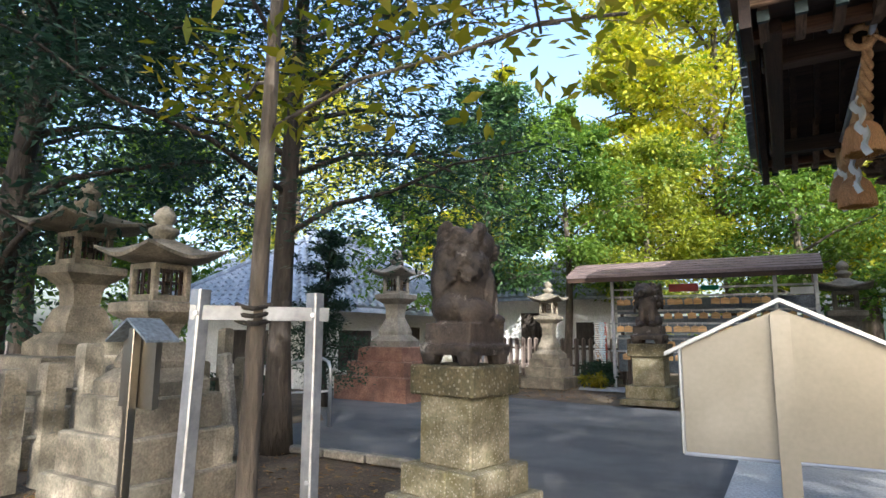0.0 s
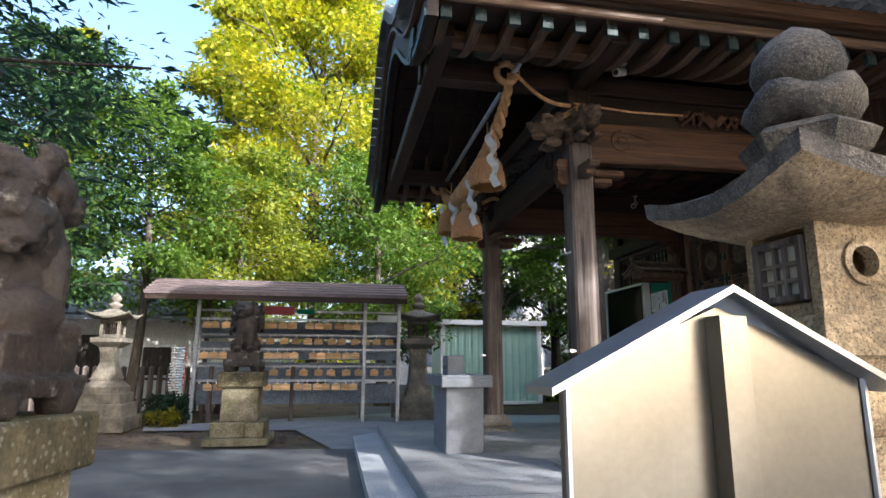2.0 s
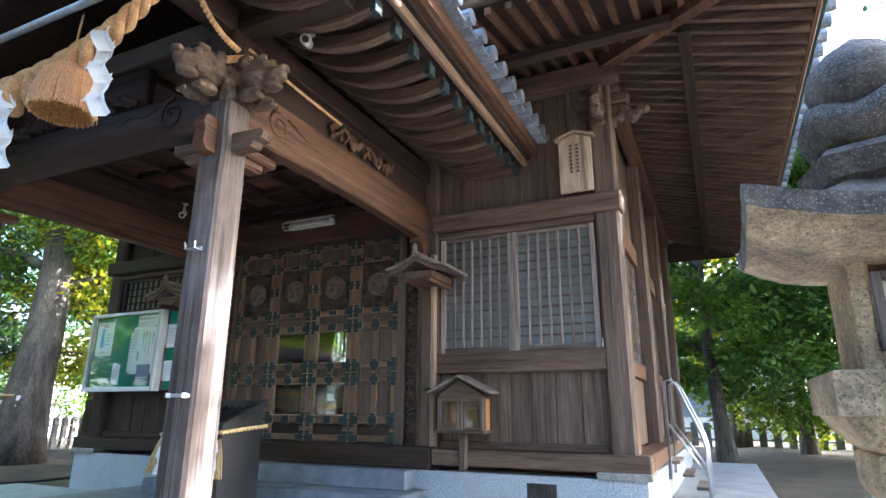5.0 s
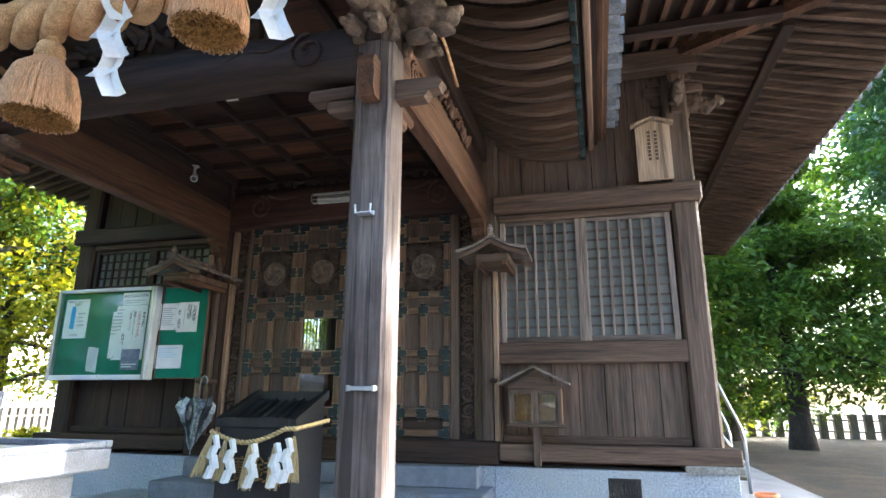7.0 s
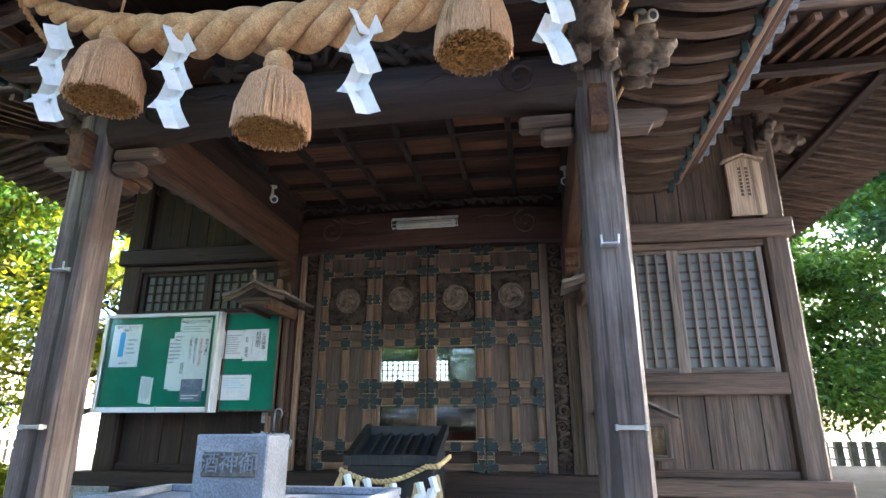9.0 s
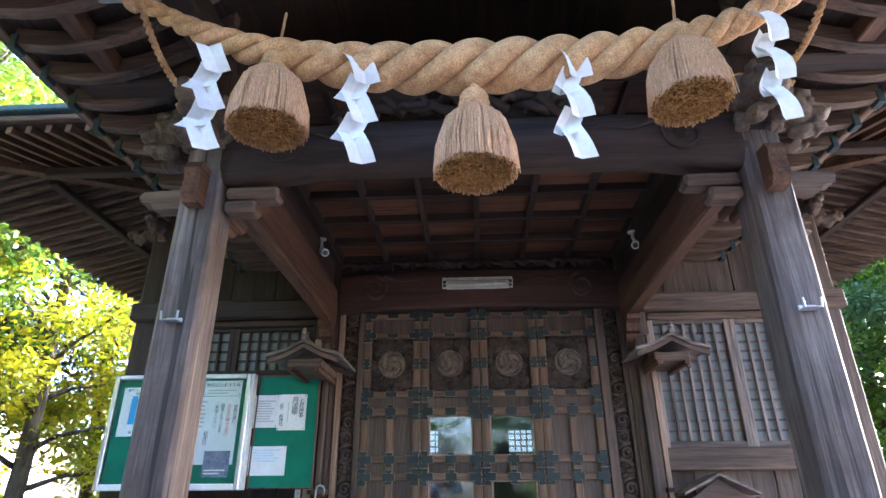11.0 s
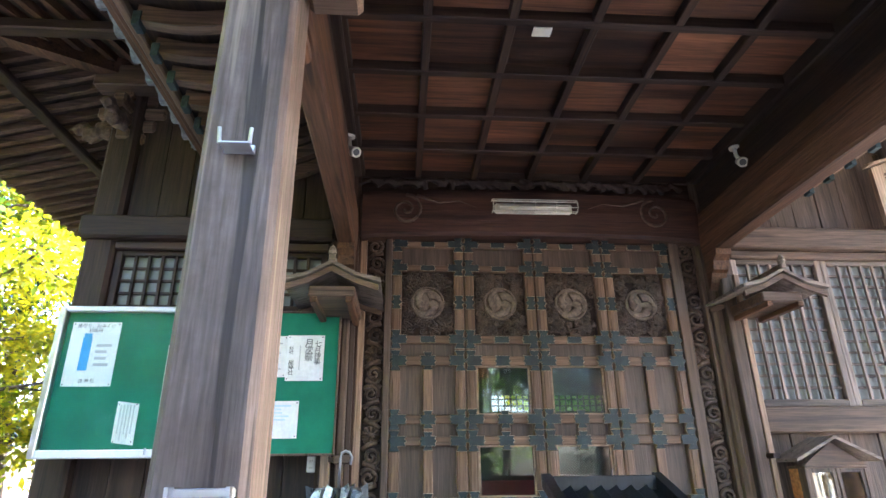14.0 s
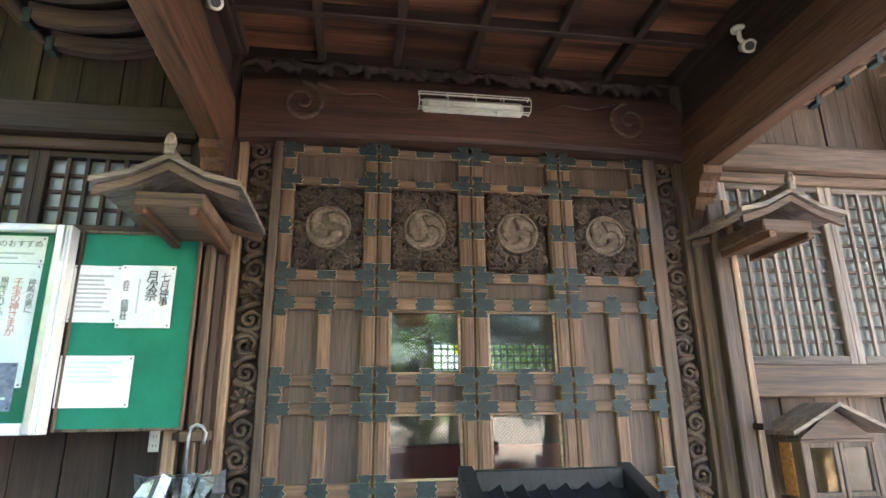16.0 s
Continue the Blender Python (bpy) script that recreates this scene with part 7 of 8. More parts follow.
for zrow, y, n, x0, x1 in ((.80, 13.66, 16, -3.3, -.25), (1.42, 13.66, 18, -3.4, -.25), (2.02, 13.66, 17, -3.4, -.25), (1.08, 13.98, 11, -2.7, .5), (1.72, 13.98, 13, -2.7, .5)):
    for k in range(n):
        if r.random() < .05:
            continue
        x = x0 + (x1 - x0) * (k + .5) / n + r.uniform(-.03, .03)
        t = thing("votive_tablet", (x, y, zrow - .07), "small pentagonal wooden votive tablet on a string", "votive tablet", "votive tablets on the rack")
        o = child("board", tabm, t, (x, y, zrow - .07))
        o.rotation_euler = (r.uniform(-.08, .08), r.uniform(-.1, .1), r.uniform(-.2, .2))
        o = child("string", strm, t, (x, y, zrow - .07))
for x0, x1, z0, z1, m, l in ((-2.2, -1.6, 2.13, 2.30, REDP, "red sign board on the rack"), (.1, .5, 2.02, 2.16, PAPER, "white paper sign on the rack"), (-1.55, -1.2, 2.15, 2.25, FELT, "small green sign on the rack")):
    t = thing("rack_sign", ((x0 + x1) / 2, 13.6, z0), l, "sign")
    bm = bmesh.new()
    box(bm, x0, x1, 13.56, 13.60, z0, z1, .004)
    part("board", bm, m, t)
# hanging bundle of folded paper cranes, as strips
cr = thing("paper_strings", (-3.72, 13.6, .3), "hanging bundle of colourful folded paper strings", "paper decoration")
mixp = [PAPER, INK_R, EMA, PAPER_B, PAPER]
for k in range(26):
    bm = bmesh.new()
    a = k * 2.4
    rr = .035 * math.sqrt(k)
    x, y = -3.74 + rr * math.cos(a) * .7, 13.55 + rr * math.sin(a) * .7
    z = 1.45
    while z > .45 + .3 * r.random():
        blob(bm, (x + r.uniform(-.02, .02), y, z), (.028, .028, .022), .3, 1, k)
        z -= .05
    tagged(part("paper_string", bm, mixp[k % 5], cr), "string of small folded papers")

# ---- green steel shed ----
sh = thing("steel_shed", (3.6, 18.6, 0.05), "pale green ribbed steel shed with white trim", "shed")
bm = bmesh.new()
pr = []
x = 2.25
while x < 5.0:
    for dx, dy in ((0, 0), (.03, -.025), (.13, -.025), (.16, 0), (.2, 0)):
        pr.append((x + dx, 17.6 + dy))
    x += .2
loft(bm, [[(a, b, z) for a, b in pr] + [(pr[-1][0], 19.6, z), (2.25, 19.6, z)] for z in (.12, 2.2)])
part("wall", bm, SHEDG, sh)
for a in ((2.15, 2.27, 17.5, 17.62, .05, 2.25), (4.98, 5.1, 17.5, 17.62, .05, 2.25), (3.55, 3.64, 17.53, 17.6, .1, 2.2), (2.15, 5.1, 17.5, 17.6, .05, .14)):
    bm = bmesh.new()
    box(bm, *a, .01)
    part("trim", bm, WHITEP, sh)
bm = bmesh.new()
loft(bm, [[(x, 17.35, 2.25), (x, 19.8, 2.36), (x, 19.8, 2.46), (x, 17.35, 2.38)] for x in (2.02, 5.22)])
part("roof", bm, WHITEP, sh)

# ---- buildings beyond ----
def house(name, x0, x1, y0, y1, h, ridge, tile, label, windows=()):
    t = thing(name, ((x0 + x1) / 2, (y0 + y1) / 2, 0), label, "house")
    bm = bmesh.new()
    box(bm, x0, x1, y0, y1, -.03, h)
    part("wall", bm, PLASTER, t)
    o = .7
    ex0, ex1, ey0, ey1 = x0 - o, x1 + o, y0 - o, y1 + o
    hip = min(ex1 - ex0, ey1 - ey0) / 2 - .05
    ra, rb = (ex0 + hip, ey0 + hip), (ex1 - hip, ey1 - hip)
    # each slope: eave from A to B, top from C to D, covered by one mesh of tile rows
    C = [Vector((ex0, ey0, h)), Vector((ex1, ey0, h)), Vector((ex1, ey1, h)), Vector((ex0, ey1, h))]
    T = [Vector((ra[0], ra[1], ridge)), Vector((rb[0], ra[1], ridge)), Vector((rb[0], rb[1], ridge)), Vector((ra[0], rb[1], ridge))]
    for k in range(4):
        A, B, D, E = C[k], C[(k + 1) % 4], T[(k + 1) % 4], T[k]
        dn = Vector((0, 0, .1))
        bm = bmesh.new()
        loft(bm, [[A - dn, B - dn, B, A], [E - dn, D - dn, D, E]])
        rp = part("roof", bm, tile, t)
        V, F = [], []
        rows = 16
        for j in range(rows):
            a0, b0 = A.lerp(E, j / rows), B.lerp(D, j / rows)
            a1, b1 = A.lerp(E, (j + 1) / rows), B.lerp(D, (j + 1) / rows)
            cols = max(1, int((b0 - a0).length / .27))
            for i in range(cols):
                p = [a0.lerp(b0, (i + q) / cols) for q in (0, .3, .66, 1)]
                w = [a1.lerp(b1, (i + q) / cols) for q in (0, .3, .66, 1)]
                n = len(V)
                V += [tuple(v + Vector((0, 0, .03 + d))) for v, d in zip(p, (.03, .085, .03, .015))] + [tuple(v + Vector((0, 0, .03 + d))) for v, d in zip(w, (0, .055, 0, -.015))]
                F += [(n, n + 1, n + 5, n + 4), (n + 1, n + 2, n + 6, n + 5), (n + 2, n + 3, n + 7, n + 6), (n, n + 3, n + 2, n + 1)]
        me = raw_mesh("roof_tile", V, F, tile)
        me.transform(Matrix.Translation(-t.location))
        ob = new("roof_tile", me)
        ob.parent = rp
        tagged(ob, kind="stuff")
        bm = bmesh.new()
        tube(bm, [A + Vector((0, 0, .08)), E + Vector((0, 0, .1))], .09, 8)
        part("hip_ridge", bm, tile, t)
    bm = bmesh.new()
    box(bm, ra[0] - .1, rb[0] + .1, ra[1] - .1, rb[1] + .1, ridge - .02, ridge + .3, .04)
    part("ridge", bm, tile, t)
    for (a, b, c, d, side) in windows:
        bm = bmesh.new()
        if side == "x":
            box(bm, x1 + .001, x1 + .05, a, b, c, d, .01)
        else:
            box(bm, a, b, y0 - .05, y0 - .001, c, d, .01)
        wf = part("window", bm, WHITEP, t)
        bm = bmesh.new()
        if side == "x":
            box(bm, x1 + .051, x1 + .06, a + .05, b - .05, c + .05, d - .05)
        else:
            box(bm, a + .05, b - .05, y0 - .06, y0 - .051, c + .05, d - .05)
        part("pane", bm, BARK_D, wf)
    return t


house("house", -13.2, -8.9, 9.6, 16.5, 1.75, 3.7, TILE_B, "low white plastered house with a pale blue tiled roof", ((10.3, 11.6, .3, 1.3, "x"), (12.4, 13.8, .2, 1.4, "x"), (-11.6, -10.2, .4, 1.3, "y")))
house("house", -24.0, -15.5, 15.5, 22.0, 2.2, 5.0, TILE_B, "white house with a wide pale tiled roof beyond the court", ((16.6, 18.0, .6, 1.8, "x"),))
house("house", -8.2, -3.9, 17.5, 21.5, 2.3, 3.7, TILE, "low white storehouse behind the stone lantern", ((-7.4, -6.4, .2, 1.9, "y"), (-5.6, -4.8, .8, 1.6, "y")))


def far_block(x0, x1, y0, y1, h, cols, rows, face, label):
    t = thing("building", ((x0 + x1) / 2, (y0 + y1) / 2, 0), label, "building")
    bm = bmesh.new()
    box(bm, x0, x1, y0, y1, -.03, h)
    part("wall", bm, PLASTER, t)
    bm = bmesh.new()
    box(bm, x0 - .15, x1 + .15, y0 - .15, y1 + .15, h, h + .3, .02)
    part("roof", bm, CONCRETE, t)
    wm = None
    for i in range(cols):
        for j in range(rows):
            bm = bmesh.new()
            z = 1.0 + 2.8 * j
            if face == "y":
                a = x0 + (x1 - x0) * (i + .25) / cols
                box(bm, a, a + (x1 - x0) / cols * .5, y0 - .06, y0 - .002, z, z + 1.3, .02)
            else:
                a = y0 + (y1 - y0) * (i + .25) / cols
                box(bm, x0 - .06, x0 - .002, a, a + (y1 - y0) / cols * .5, z, z + 1.3, .02)
            part("window", bm, GREYPAINT, t)


far_block(1.0, 13.0, 34, 42, 8.4, 5, 3, "y", "white plastered block half hidden by trees")
far_block(14.0, 30.0, 30, 36, 4.2, 6, 1, "y", "long white building beyond the picket fence")
far_block(30.0, 36.0, 0.5, 12, 5.4, 4, 1, "x", "pale building far behind the southern trees")

# ---- picket fences ----
def pickets(x0, y0, x1, y1, n, h, mat, label, w=.07):
    t = thing("picket_fence", ((x0 + x1) / 2, (y0 + y1) / 2, 0), label, "fence")
    me = raw_mesh("picket", [(a, b, c) for c in (0, h) for a, b in ((-w, -w), (w, -w), (w, w), (-w, w))] + [(0, 0, h + .05)],
                  [(0, 1, 5, 4), (1, 2, 6, 5), (2, 3, 7, 6), (3, 0, 4, 7), (4, 5, 8), (5, 6, 8), (6, 7, 8), (7, 4, 8)], mat)
    for k in range(n):
        u = k / (n - 1)
        child("picket", me, t, (x0 + (x1 - x0) * u, y0 + (y1 - y0) * u, 0))
    for z in (h * .3, h * .75):
        bm = bmesh.new()
        tube(bm, [(x0, y0, z), (x1, y1, z)], .03, 6)
        part("rail", bm, mat, t)


pickets(5.6, 21.0, 16, 23.5, 32, .95, STONE, "row of pale stone pickets behind the old tree")
pickets(-8.6, 16.2, -3.6, 16.4, 26, 1.05, WG_Z, "grey wooden paling fence before the storehouse", .05)
pickets(22, -9, 24, 6, 34, .85, STONE_D, "row of weathered stone pickets beyond the southern trees", .12)

# ---- plants ----
def leaf_mesh(name, clumps, size, mat, rng, droop=0.0, slim=.5, flat=.4):
    """Clumps are (centre, radii, leaves). Every leaf is a folded blade of two triangles' width with a bent tip."""
    P, S = [], []
    for c, rad, n in clumps:
        d = rng.normal(size=(n, 3))
        d /= np.linalg.norm(d, axis=1)[:, None]
        q = rng.random(n)[:, None] ** .45
        P.append(np.array(c) + d * q * np.array(rad))
        S.append(d)
    P, D = np.concatenate(P), np.concatenate(S)
    n = len(P)
    ax = D * .7 + rng.normal(size=(n, 3)) * .7
    ax[:, 2] = ax[:, 2] * (1 - flat) - droop
    ax /= np.linalg.norm(ax, axis=1)[:, None]
    up = rng.normal(size=(n, 3)) * .6 + np.array((0, 0, 1.0))
    sd = np.cross(ax, up)
    sd /= np.linalg.norm(sd, axis=1)[:, None] + 1e-9
    nr = np.cross(sd, ax)
    L = (size * (.6 + .8 * rng.random(n)))[:, None]
    W = L * slim * .5
    V = np.empty((n, 4, 3))
    V[:, 0] = P
    V[:, 1] = P + ax * L * .45 + sd * W + nr * L * .06
    V[:, 2] = P + ax * L
    V[:, 3] = P + ax * L * .45 - sd * W + nr * L * .06
    me = bpy.data.meshes.new(name)
    me.vertices.add(n * 4)
    me.vertices.foreach_set("co", V.reshape(-1))
    me.loops.add(n * 4)
    me.loops.foreach_set("vertex_index", np.arange(n * 4, dtype=np.int32))
    me.polygons.add(n)
    me.polygons.foreach_set("loop_start", np.arange(0, n * 4, 4, dtype=np.int32))
    me.update(calc_edges=True)
    me.materials.append(mat)
    return me


def tree(at, height, r0, spread, leaf, leaf_size, count, seed, bark=BARK, bare=.25, kind="broad", label="leafy tree", lean=(0, 0), limbs=16, clump=.55, droop=.25, slim=.5, flat=.4):
    """A trunk with tapering limbs and a crown of many small leaf clumps with gaps."""
    rng = np.random.default_rng(seed)
    r = random.Random(seed)
    x, y, z = at
    t = thing("tree", at, label, "tree", "trees round the shrine")
    bm = bmesh.new()
    def trunk(u):
        return Vector((x + lean[0] * u + .12 * r0 * 6 * math.sin(u * 5 + seed), y + lean[1] * u + .12 * r0 * 6 * math.sin(u * 4 + seed * 2), z - .1 + (height + .1) * u))
    tube(bm, [trunk(i / 14) for i in range(15)], lambda u: r0 * (1.25 * max(0, 1 - u * 9) * .35 + 1 - .85 * u) + .005, 10)
    part("trunk", bm, bark, t, "", True)
    clumps = []
    per = count // (limbs * 4)
    for k in range(limbs):
        u = bare + (1 - bare) * ((k + .5) / limbs) ** .9 * .97
        a = k * 2.399 + r.uniform(-.4, .4)
        if kind == "cone":
            l = spread * (1.05 - .92 * ((u - bare) / (1 - bare))) * r.uniform(.75, 1.1)
            rise = r.uniform(-.15, .25)
        else:
            w = (u - bare) / (1 - bare)
            l = spread * (math.sin(math.pi * min(1, .25 + .75 * w)) ** .7) * r.uniform(.65, 1.15) + .2
            rise = .25 + .9 * w * r.uniform(.5, 1.1)
        p0 = trunk(u)
        d = Vector((math.cos(a), math.sin(a), rise))
        p1 = p0 + d * l * .5 + Vector((r.uniform(-.1, .1) * l, r.uniform(-.1, .1) * l, 0))
        p2 = p0 + d * l + Vector((0, 0, -droop * l * .4))
        bm = bmesh.new()
        tube(bm, [p0, p0.lerp(p1, .5) + Vector((0, 0, .04 * l)), p1, p1.lerp(p2, .5) + Vector((0, 0, .03 * l)), p2], lambda v: max(.008, r0 * .36 * (1 - u * .6) * (1 - .85 * v)), 6)
        for s in range(2):
            q = p1.lerp(p2, .3 * s + .2)
            e = q + Vector((r.uniform(-1, 1), r.uniform(-1, 1), r.uniform(-.2, .6))) * l * .35
            tube(bm, [q, q.lerp(e, .5) + Vector((0, 0, .03)), e], lambda v: max(.006, r0 * .12 * (1 - .8 * v)), 5)
        part("limb", bm, bark, t, "", True)
        for s in range(4):
            c = p0.lerp(p2, .42 + .2 * s) if s < 3 else p1
            c = c + Vector((r.uniform(-.25, .25), r.uniform(-.25, .25), r.uniform(-.12, .2))) * l
            q = clump * (.6 + .7 * r.random()) * max(.35, l) * .5
            clumps.append((c, (q * 1.15, q * 1.15, q * (.55 if kind != "cone" else .42)), max(8, int(per * r.uniform(.6, 1.4)))))
    me = leaf_mesh("crown", clumps, leaf_size, leaf, rng, droop, slim if kind != "cone" else .4, flat)
    me.transform(Matrix.Translation(-t.location))
    ob = new("crown", me)
    ob.parent = t
    tagged(ob, "crown of many small leaves with gaps", kind="stuff")
    return t


# behind the court, sunlit
tree((-1.5, 21.5, 0), 15, .30, 4.6, LF_BRIGHT, 0.192, 52500, 2, bare=.16, limbs=30, label="tall sunlit yellow-green tree behind the rack", clump=.6)
tree((-9.3, 20.2, 0), 12, .22, 2.4, LF_BRIGHT, 0.163, 31500, 3, bare=.15, kind="cone", limbs=30, label="slender sunlit conifer with yellowing tips", clump=.75)
tree((2.6, 23.5, 0), 15, .32, 4.4, LF_BRIGHT, 0.200, 45500, 4, bare=.15, limbs=28, label="broad sunlit tree behind the shed", clump=.6)
tree((-3.3, 16.6, 0), 6.5, .13, 1.9, LF_WARM, 0.126, 22750, 5, bare=.3, limbs=20, label="small green tree beside the tablet rack", clump=.7)
tree((-4.9, 14.6, 0), 6.8, .12, 2.0, LF_MID, 0.126, 21000, 6, bare=.34, limbs=20, label="slim green tree behind the stone lantern", clump=.7)
tree((-6.4, 13.2, 0), 7.5, .13, 2.0, LF_PINE, 0.118, 22750, 7, bark=BARK_D, bare=.3, limbs=22, label="slim dark green tree near the house", clump=.7)
tree((0.5, 18.4, 0), 7.5, .16, 2.6, LF_MID, 0.133, 26250, 8, bare=.22, limbs=20, label="leafy green tree behind the tablet rack", clump=.65)
tree((5.5, 22.5, 0), 10, .22, 3.2, LF_MID, 0.163, 26250, 9, bare=.2, limbs=20, label="green tree behind the steel shed", clump=.65)
tree((-12.5, 21, 0), 8, .2, 2.8, LF_BRIGHT, 0.185, 26250, 10, bare=.25, limbs=22, label="sunlit tree beyond the house", clump=.6)
tree((-17, 17, 0), 12, .25, 4.0, LF_BRIGHT, 0.192, 21000, 11, bare=.2, limbs=20, label="sunlit tree beyond the tiled roofs", clump=.6)
tree((-4.6, 23.0, 0), 17, .30, 4.0, LF_BRIGHT, 0.19, 50000, 51, bare=.12, limbs=34, kind="cone", label="tall sunlit cypress with drooping yellow-green sprays", clump=.8, droop=.7, slim=.3)
tree((8.5, 25.5, 0), 12, .24, 3.4, LF_PINE, 0.19, 26000, 52, bark=BARK_D, bare=.08, limbs=26, label="dark evergreen before the white block", clump=.7)
tree((12.5, 26.5, 0), 11, .22, 3.2, LF_MID, 0.19, 24000, 53, bare=.08, limbs=24, label="leafy tree before the long white building", clump=.7)
tree((4.6, 27.5, 0), 11, .22, 3.2, LF_PINE, 0.19, 24000, 54, bark=BARK_D, bare=.08, limbs=24, label="dark evergreen behind the steel shed", clump=.7)
# the old tree with a rope and its neighbours
old = (7.4, 18.6, 0)
tree(old, 13, .52, 4.6, LF_MID, 0.163, 38500, 12, bare=.3, limbs=24, label="old thick-trunked tree bound with a straw rope", clump=.55)
tree((10.5, 20.5, 0), 9, .2, 3.0, LF_BRIGHT, 0.148, 21000, 13, bare=.15, limbs=18, label="sunlit broad tree near the picket fence", clump=.65)
tree((10.2, 17.4, 0), 9.5, .2, 3.6, LF_BRIGHT, .15, 34000, 14, bare=.15, limbs=26, label="sunlit tree at the corner of the shrine", clump=.65)
tree((13.5, 18.0, 0), 9, .2, 3.0, LF_DARK, 0.148, 17500, 15, bare=.2, limbs=18, label="dark evergreen behind the shrine", clump=.65)
tree((13.6, 15.4, 0), 8.0, .16, 3.0, LF_BRIGHT, .15, 22000, 16, bare=.15, limbs=22, label="young sunlit tree beyond the shrine wall", clump=.65)
rp = thing("tree_rope", (7.4, 18.6, 1.5), "straw rope with paper streamers round the old trunk", "rope")
bm = bmesh.new()
tube(bm, [(7.4 + .60 * math.cos(a), 18.6 + .60 * math.sin(a), 1.52 + .02 * math.sin(3 * a)) for a in (i / 30 * 2 * math.pi for i in range(31))], .03, 8)
part("strand", bm, STRAW, rp, "", True)
for a in (3.5, 4.2, 4.9):
    bm = bmesh.new()
    for k in range(4):
        xx, yy, zz = 7.4 + .66 * math.cos(a), 18.6 + .66 * math.sin(a), 1.5 - .1 * k
        o = .04 if k % 2 else -.04
        box(bm, xx - .06 + o, xx + .06 + o, yy - .004 - .004 * k, yy - .001 - .004 * k, zz - .11, zz)
    part("paper_streamer", bm, PAPER, rp)
# dark trees over the entrance
tree((-4.55, 4.45, 0), 9, .125, 3.0, LF_DARK, 0.10, 76000, 17, bark=BARK_D, bare=.24, limbs=38, label="dark evergreen with flat needle sprays over the court", clump=.68, lean=(.12, .05), droop=.2, slim=.26, flat=.8)
tree((-8.2, 3.4, 0), 9, .2, 3.2, LF_DARK, 0.11, 27000, 18, bark=BARK_D, bare=.18, limbs=26, label="dense dark evergreen behind the stone fence", clump=.65)
tree((-10.2, 2.2, 0), 8, .2, 3.0, LF_DARK, 0.11, 23000, 19, bark=BARK_D, bare=.1, limbs=24, label="dark evergreen at the edge of the court", clump=.7)
tree((-1.89, 1.61, 0), 4.8, .042, 1.5, LF_YEL, .09, 5200, 20, bare=.41, limbs=16, label="young tree with large yellowing leaves", clump=.7, lean=(.2, .1), droop=.1, slim=.36)
tree((-6.7, 7.5, 0), 3.0, .08, .85, LF_DARK, .06, 16000, 21, bark=BARK_D, bare=.16, limbs=18, kind="cone", label="clipped pine with layered pads of needles", clump=1.0, droop=0)
tree((-8.3, 12.0, 0), 4.6, .09, 1.8, LF_MID, 0.148, 3500, 22, bare=.35, limbs=14, label="small open-leaved tree before the house", clump=.6)
tree((-12.5, 5.5, 0), 10, .2, 3.2, LF_MID, 0.148, 21000, 23, bare=.2, limbs=20, label="green tree between the houses", clump=.6)
tree((-17.5, 6.0, 0), 8, .2, 3.2, LF_MID, .18, 16000, 61, bark=BARK_D, bare=.12, limbs=24, label="leafy tree beyond the stone fence", clump=.75)
tree((-18.0, 11.5, 0), 7.5, .18, 3.0, LF_MID, .18, 16000, 62, bare=.12, limbs=22, label="low green tree behind the tiled house", clump=.75)
# south and east of the shrine
tree((17.0, 0.4, 0), 10, .26, 4.4, LF_MID, 0.19, 59500, 24, bark=BARK_D, bare=.1, limbs=30, kind="cone", label="broad green conifer on dry sunlit ground", clump=.75)
tree((15.0, 3.6, 0), 9, .2, 2.8, LF_MID, 0.19, 26250, 25, bare=.15, limbs=22, label="sunlit tree beyond the hall corner", clump=.65)
tree((23, 3.0, 0), 12, .26, 3.6, LF_BRIGHT, 0.24, 24500, 26, bare=.2, limbs=22, label="sunlit tree far behind the shrine", clump=.6)
tree((19.5, -5.2, 0), 12, .22, 3.8, LF_MID, 0.22, 38000, 27, bare=.12, limbs=28, label="tall sunlit tree at the edge of the wood", clump=.6)
# hidden from view; added for the shade it casts south of the hall
tree((12.5, -3.6, 0), 12, .24, 3.4, LF_PINE, 0.18, 28000, 28, bark=BARK_D, bare=.35, limbs=24, label="unseen tall evergreen added to shade the southern ground", clump=.6)
# out of view: added to throw dappled shade over the entrance and court
tree((-5.0, -6.2, 0), 11, .2, 3.5, LF_MID, .2, 15000, 31, bare=.35, limbs=24, label="unseen tall tree added to shade the entrance", clump=.65)
tree((0.5, -6.4, 0), 12, .22, 3.6, LF_MID, .2, 19000, 33, bare=.35, limbs=26, label="unseen tall tree added to shade the court", clump=.65)
# unseen dense crown, added to darken the bright ground by the hall
tree((15.6, -8.2, 0), 12, .24, 4.0, LF_MID, .23, 40000, 35, bare=.1, limbs=32, label="unseen tall tree added to shade the ground by the shrine", clump=.9)
# another unseen tree, set on the sun's line to shade the sign stand
tree((6.4, -6.6, 0), 11.5, .24, 3.4, LF_MID, .2, 20000, 34, bare=.35, limbs=26, label="unseen tall tree added to shade the court", clump=.65)
# added for more shade on the southern ground
tree((22.0, -8.0, 0), 12, .24, 4.0, LF_PINE, .24, 24000, 56, bark=BARK_D, bare=.12, limbs=26, label="dark evergreen added to shade the ground south of the shrine", clump=.75)
tree((20.0, 1.2, 0), 9, .2, 3.0, LF_WARM, .2, 22000, 57, bare=.05, limbs=24, label="low-branched green tree before the far fence", clump=.7)
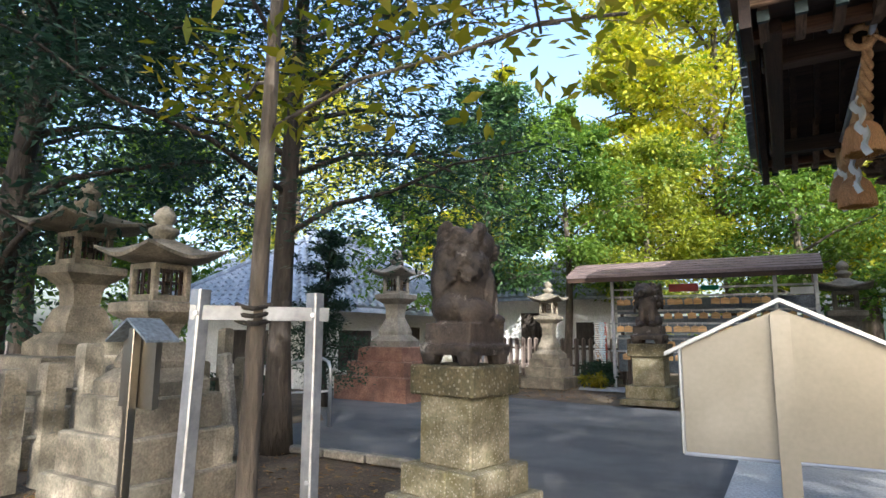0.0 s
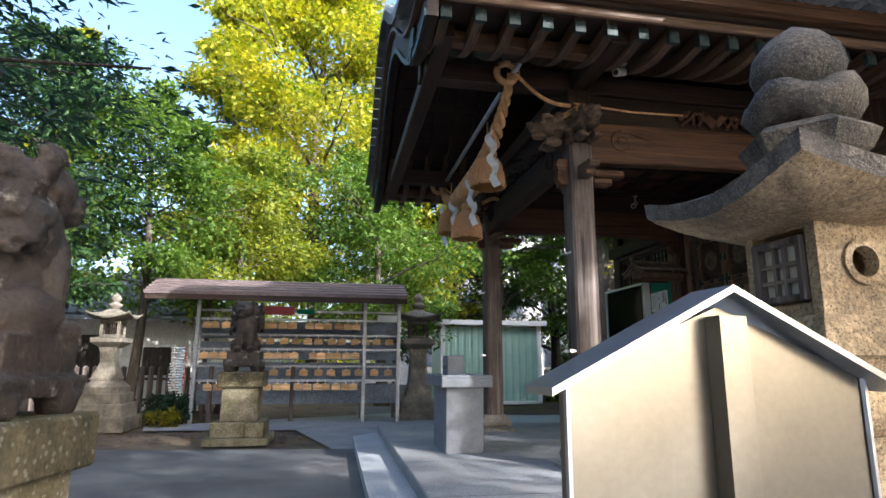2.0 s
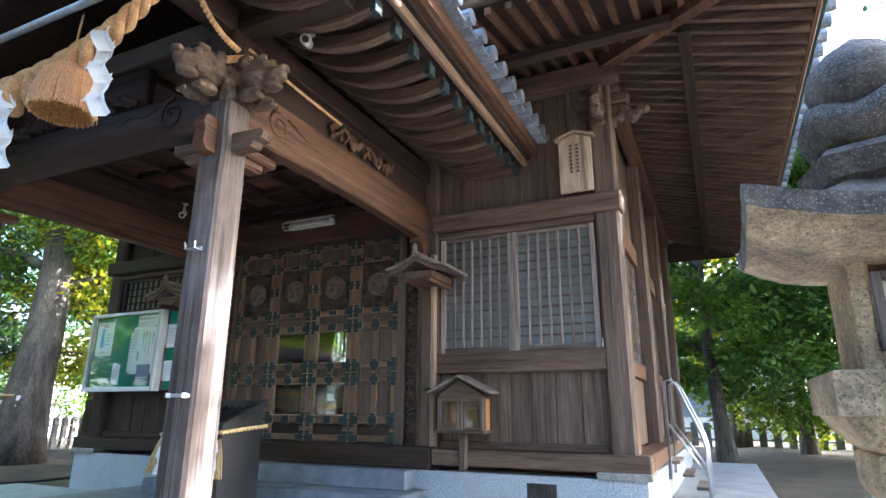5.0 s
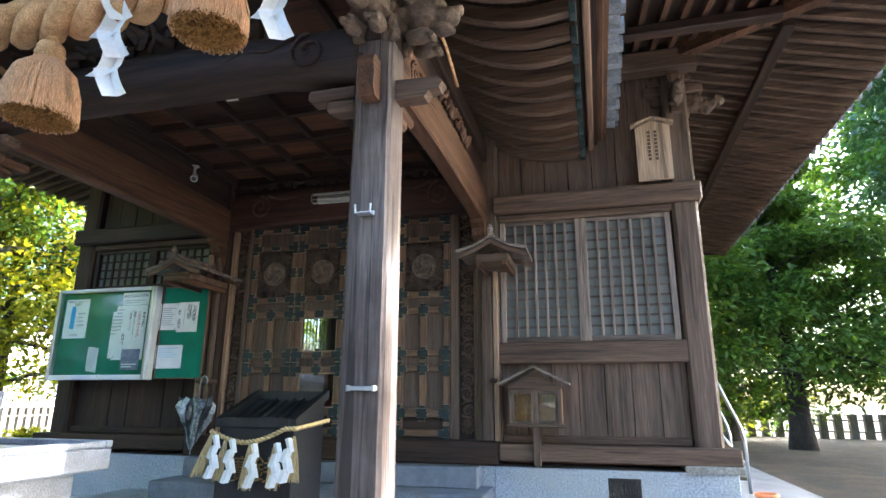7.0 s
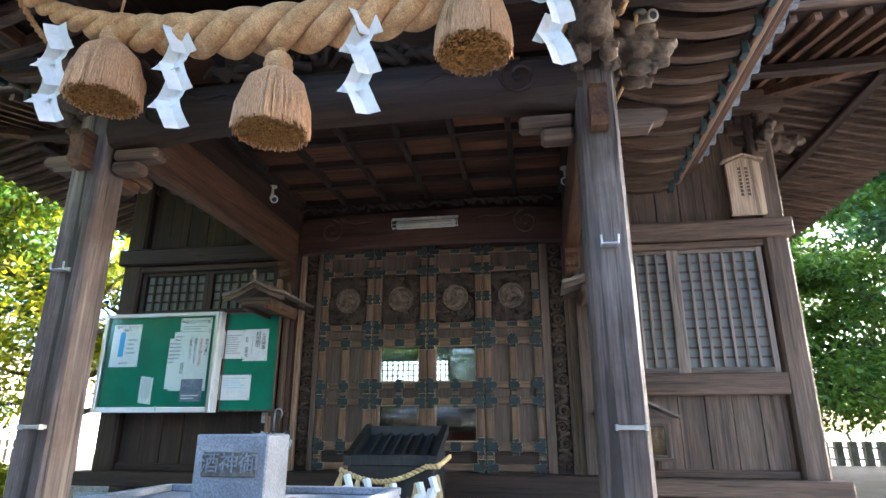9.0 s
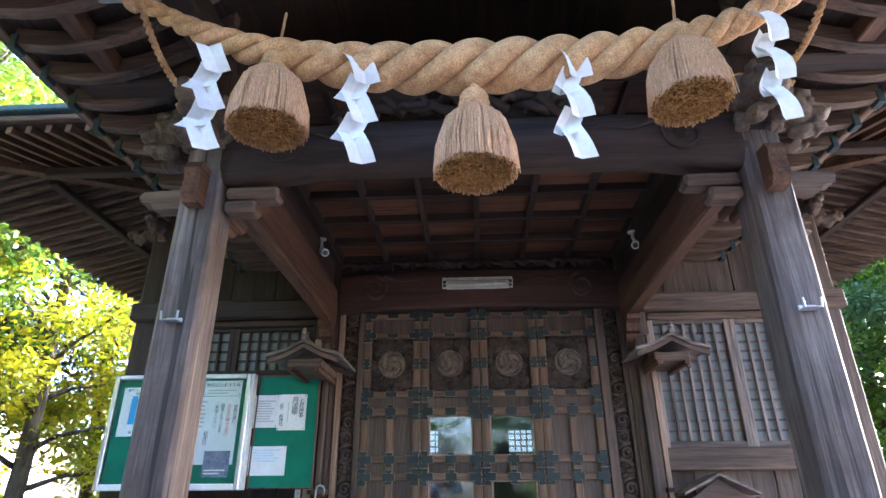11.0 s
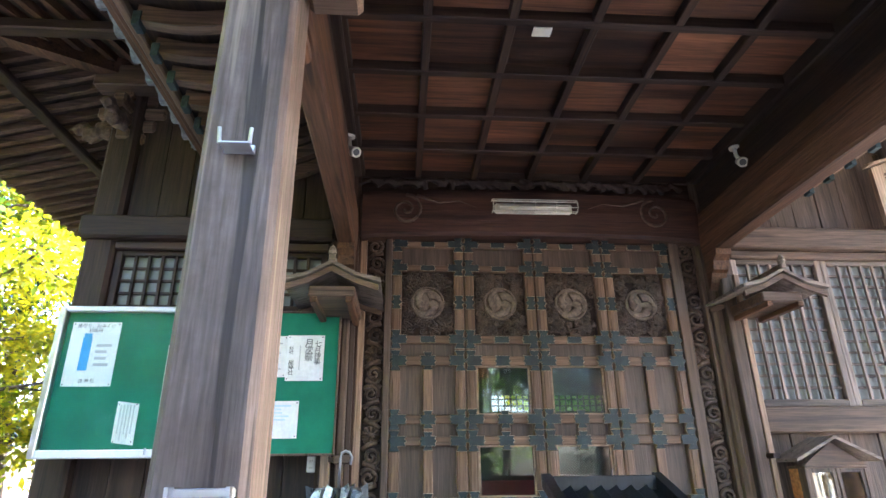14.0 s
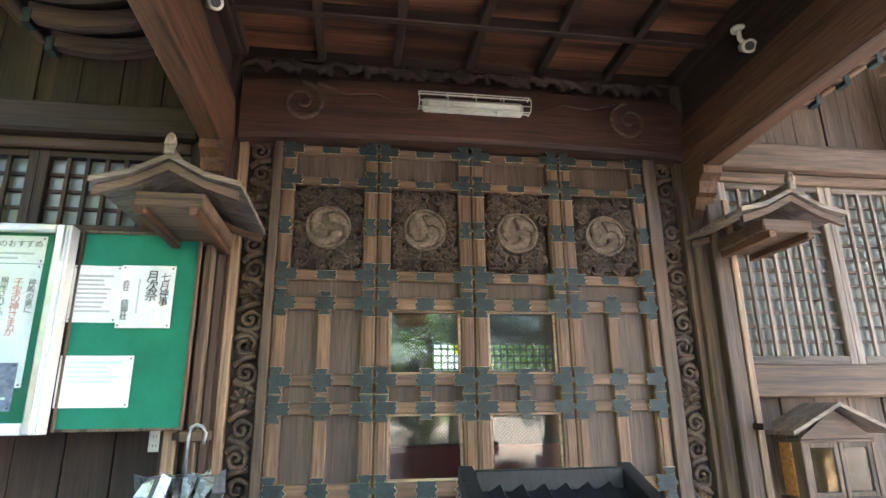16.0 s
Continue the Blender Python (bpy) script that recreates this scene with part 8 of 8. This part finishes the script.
tree((26, -2.5, 0), 11, .22, 3.2, LF_MID, 0.25, 17500, 32, bare=.25, limbs=20, label="green tree far beyond the fence", clump=.6)


def bush(at, s, leaf, n, seed, label):
    t = thing("bush", at, label, "bush", "bushes of the court")
    rng = np.random.default_rng(seed)
    r = random.Random(seed)
    bm = bmesh.new()
    for k in range(6):
        a = k * 1.05
        tube(bm, [at, (at[0] + s * .3 * math.cos(a), at[1] + s * .3 * math.sin(a), at[2] + s * .6), (at[0] + s * .6 * math.cos(a), at[1] + s * .6 * math.sin(a), at[2] + s)], lambda v: .02 * (1.1 - v), 5)
    part("stem", bm, BARK_D, t)
    cl = [((at[0] + s * r.uniform(-.7, .7), at[1] + s * r.uniform(-.7, .7), at[2] + s * r.uniform(.15, .95)), (s * .35, s * .35, s * .28), n // 14) for k in range(14)]
    me = leaf_mesh("leaf_mass", cl, .08, leaf, rng)
    me.transform(Matrix.Translation(-t.location))
    ob = new("leaf_mass", me)
    ob.parent = t
    tagged(ob, kind="stuff")


bush((-4.0, 13.9, 0), .55, LF_DARK, 3000, 41, "dark rounded shrub beside the tablet rack")
bush((-3.85, 13.3, 0), .3, LF_YEL, 700, 42, "small sunlit yellow-green weed clump")
bush((-7.0, 6.2, 0), .5, LF_DARK, 3000, 43, "low dark shrub under the clipped pine")
bush((9.4, 17.8, 0), .55, LF_BRIGHT, 2500, 44, "sunlit shrub at the foot of the old tree")
bush((6.0, 18.8, 0), .5, LF_MID, 2500, 45, "green shrub behind the shed")
bush((-6.3, 5.2, 0), .35, LF_DARK, 1500, 46, "low dark shrub near the handrail")

# fallen leaves on the beds
r = random.Random(77)
V, F = [], []
for k in range(2600):
    if k % 3:
        x, y = r.uniform(-6.5, -0.6), r.uniform(0.5, 4.5)
    else:
        x, y = r.uniform(-6, -1.2), r.uniform(10.6, 13.5)
    a, s = r.uniform(0, 6.3), r.uniform(.02, .045)
    b = len(V)
    z = -.02 + .012 * r.random()
    V += [(x, y, z), (x + s * math.cos(a) + s * .3 * math.sin(a), y + s * math.sin(a) - s * .3 * math.cos(a), z + .012), (x + 2 * s * math.cos(a), y + 2 * s * math.sin(a), z + .004), (x + s * math.cos(a) - s * .3 * math.sin(a), y + s * math.sin(a) + s * .3 * math.cos(a), z + .01)]
    F.append((b, b + 1, b + 2, b + 3))
fl_ = new("fallen_leaf_litter", raw_mesh("fallen_leaf_litter", V, F, leaves("dry fallen leaves", (0.12, 0.06, 0.025), (0.3, 0.19, 0.07), 0.1)))
tagged(fl_, "scattered dry brown fallen leaves on soil", "fallen leaves", "", "stuff")
# overhead cable
cb = thing("overhead_cable", (-8, 20, 6), "thin dark cable crossing the sky", "cable")
bm = bmesh.new()
tube(bm, [(-14 + 2 * i, 24 - .6 * i, 8.2 + .22 * i - .35 * math.sin(math.pi * i / 12)) for i in range(13)], .012, 5)
part("wire", bm, INK, cb)
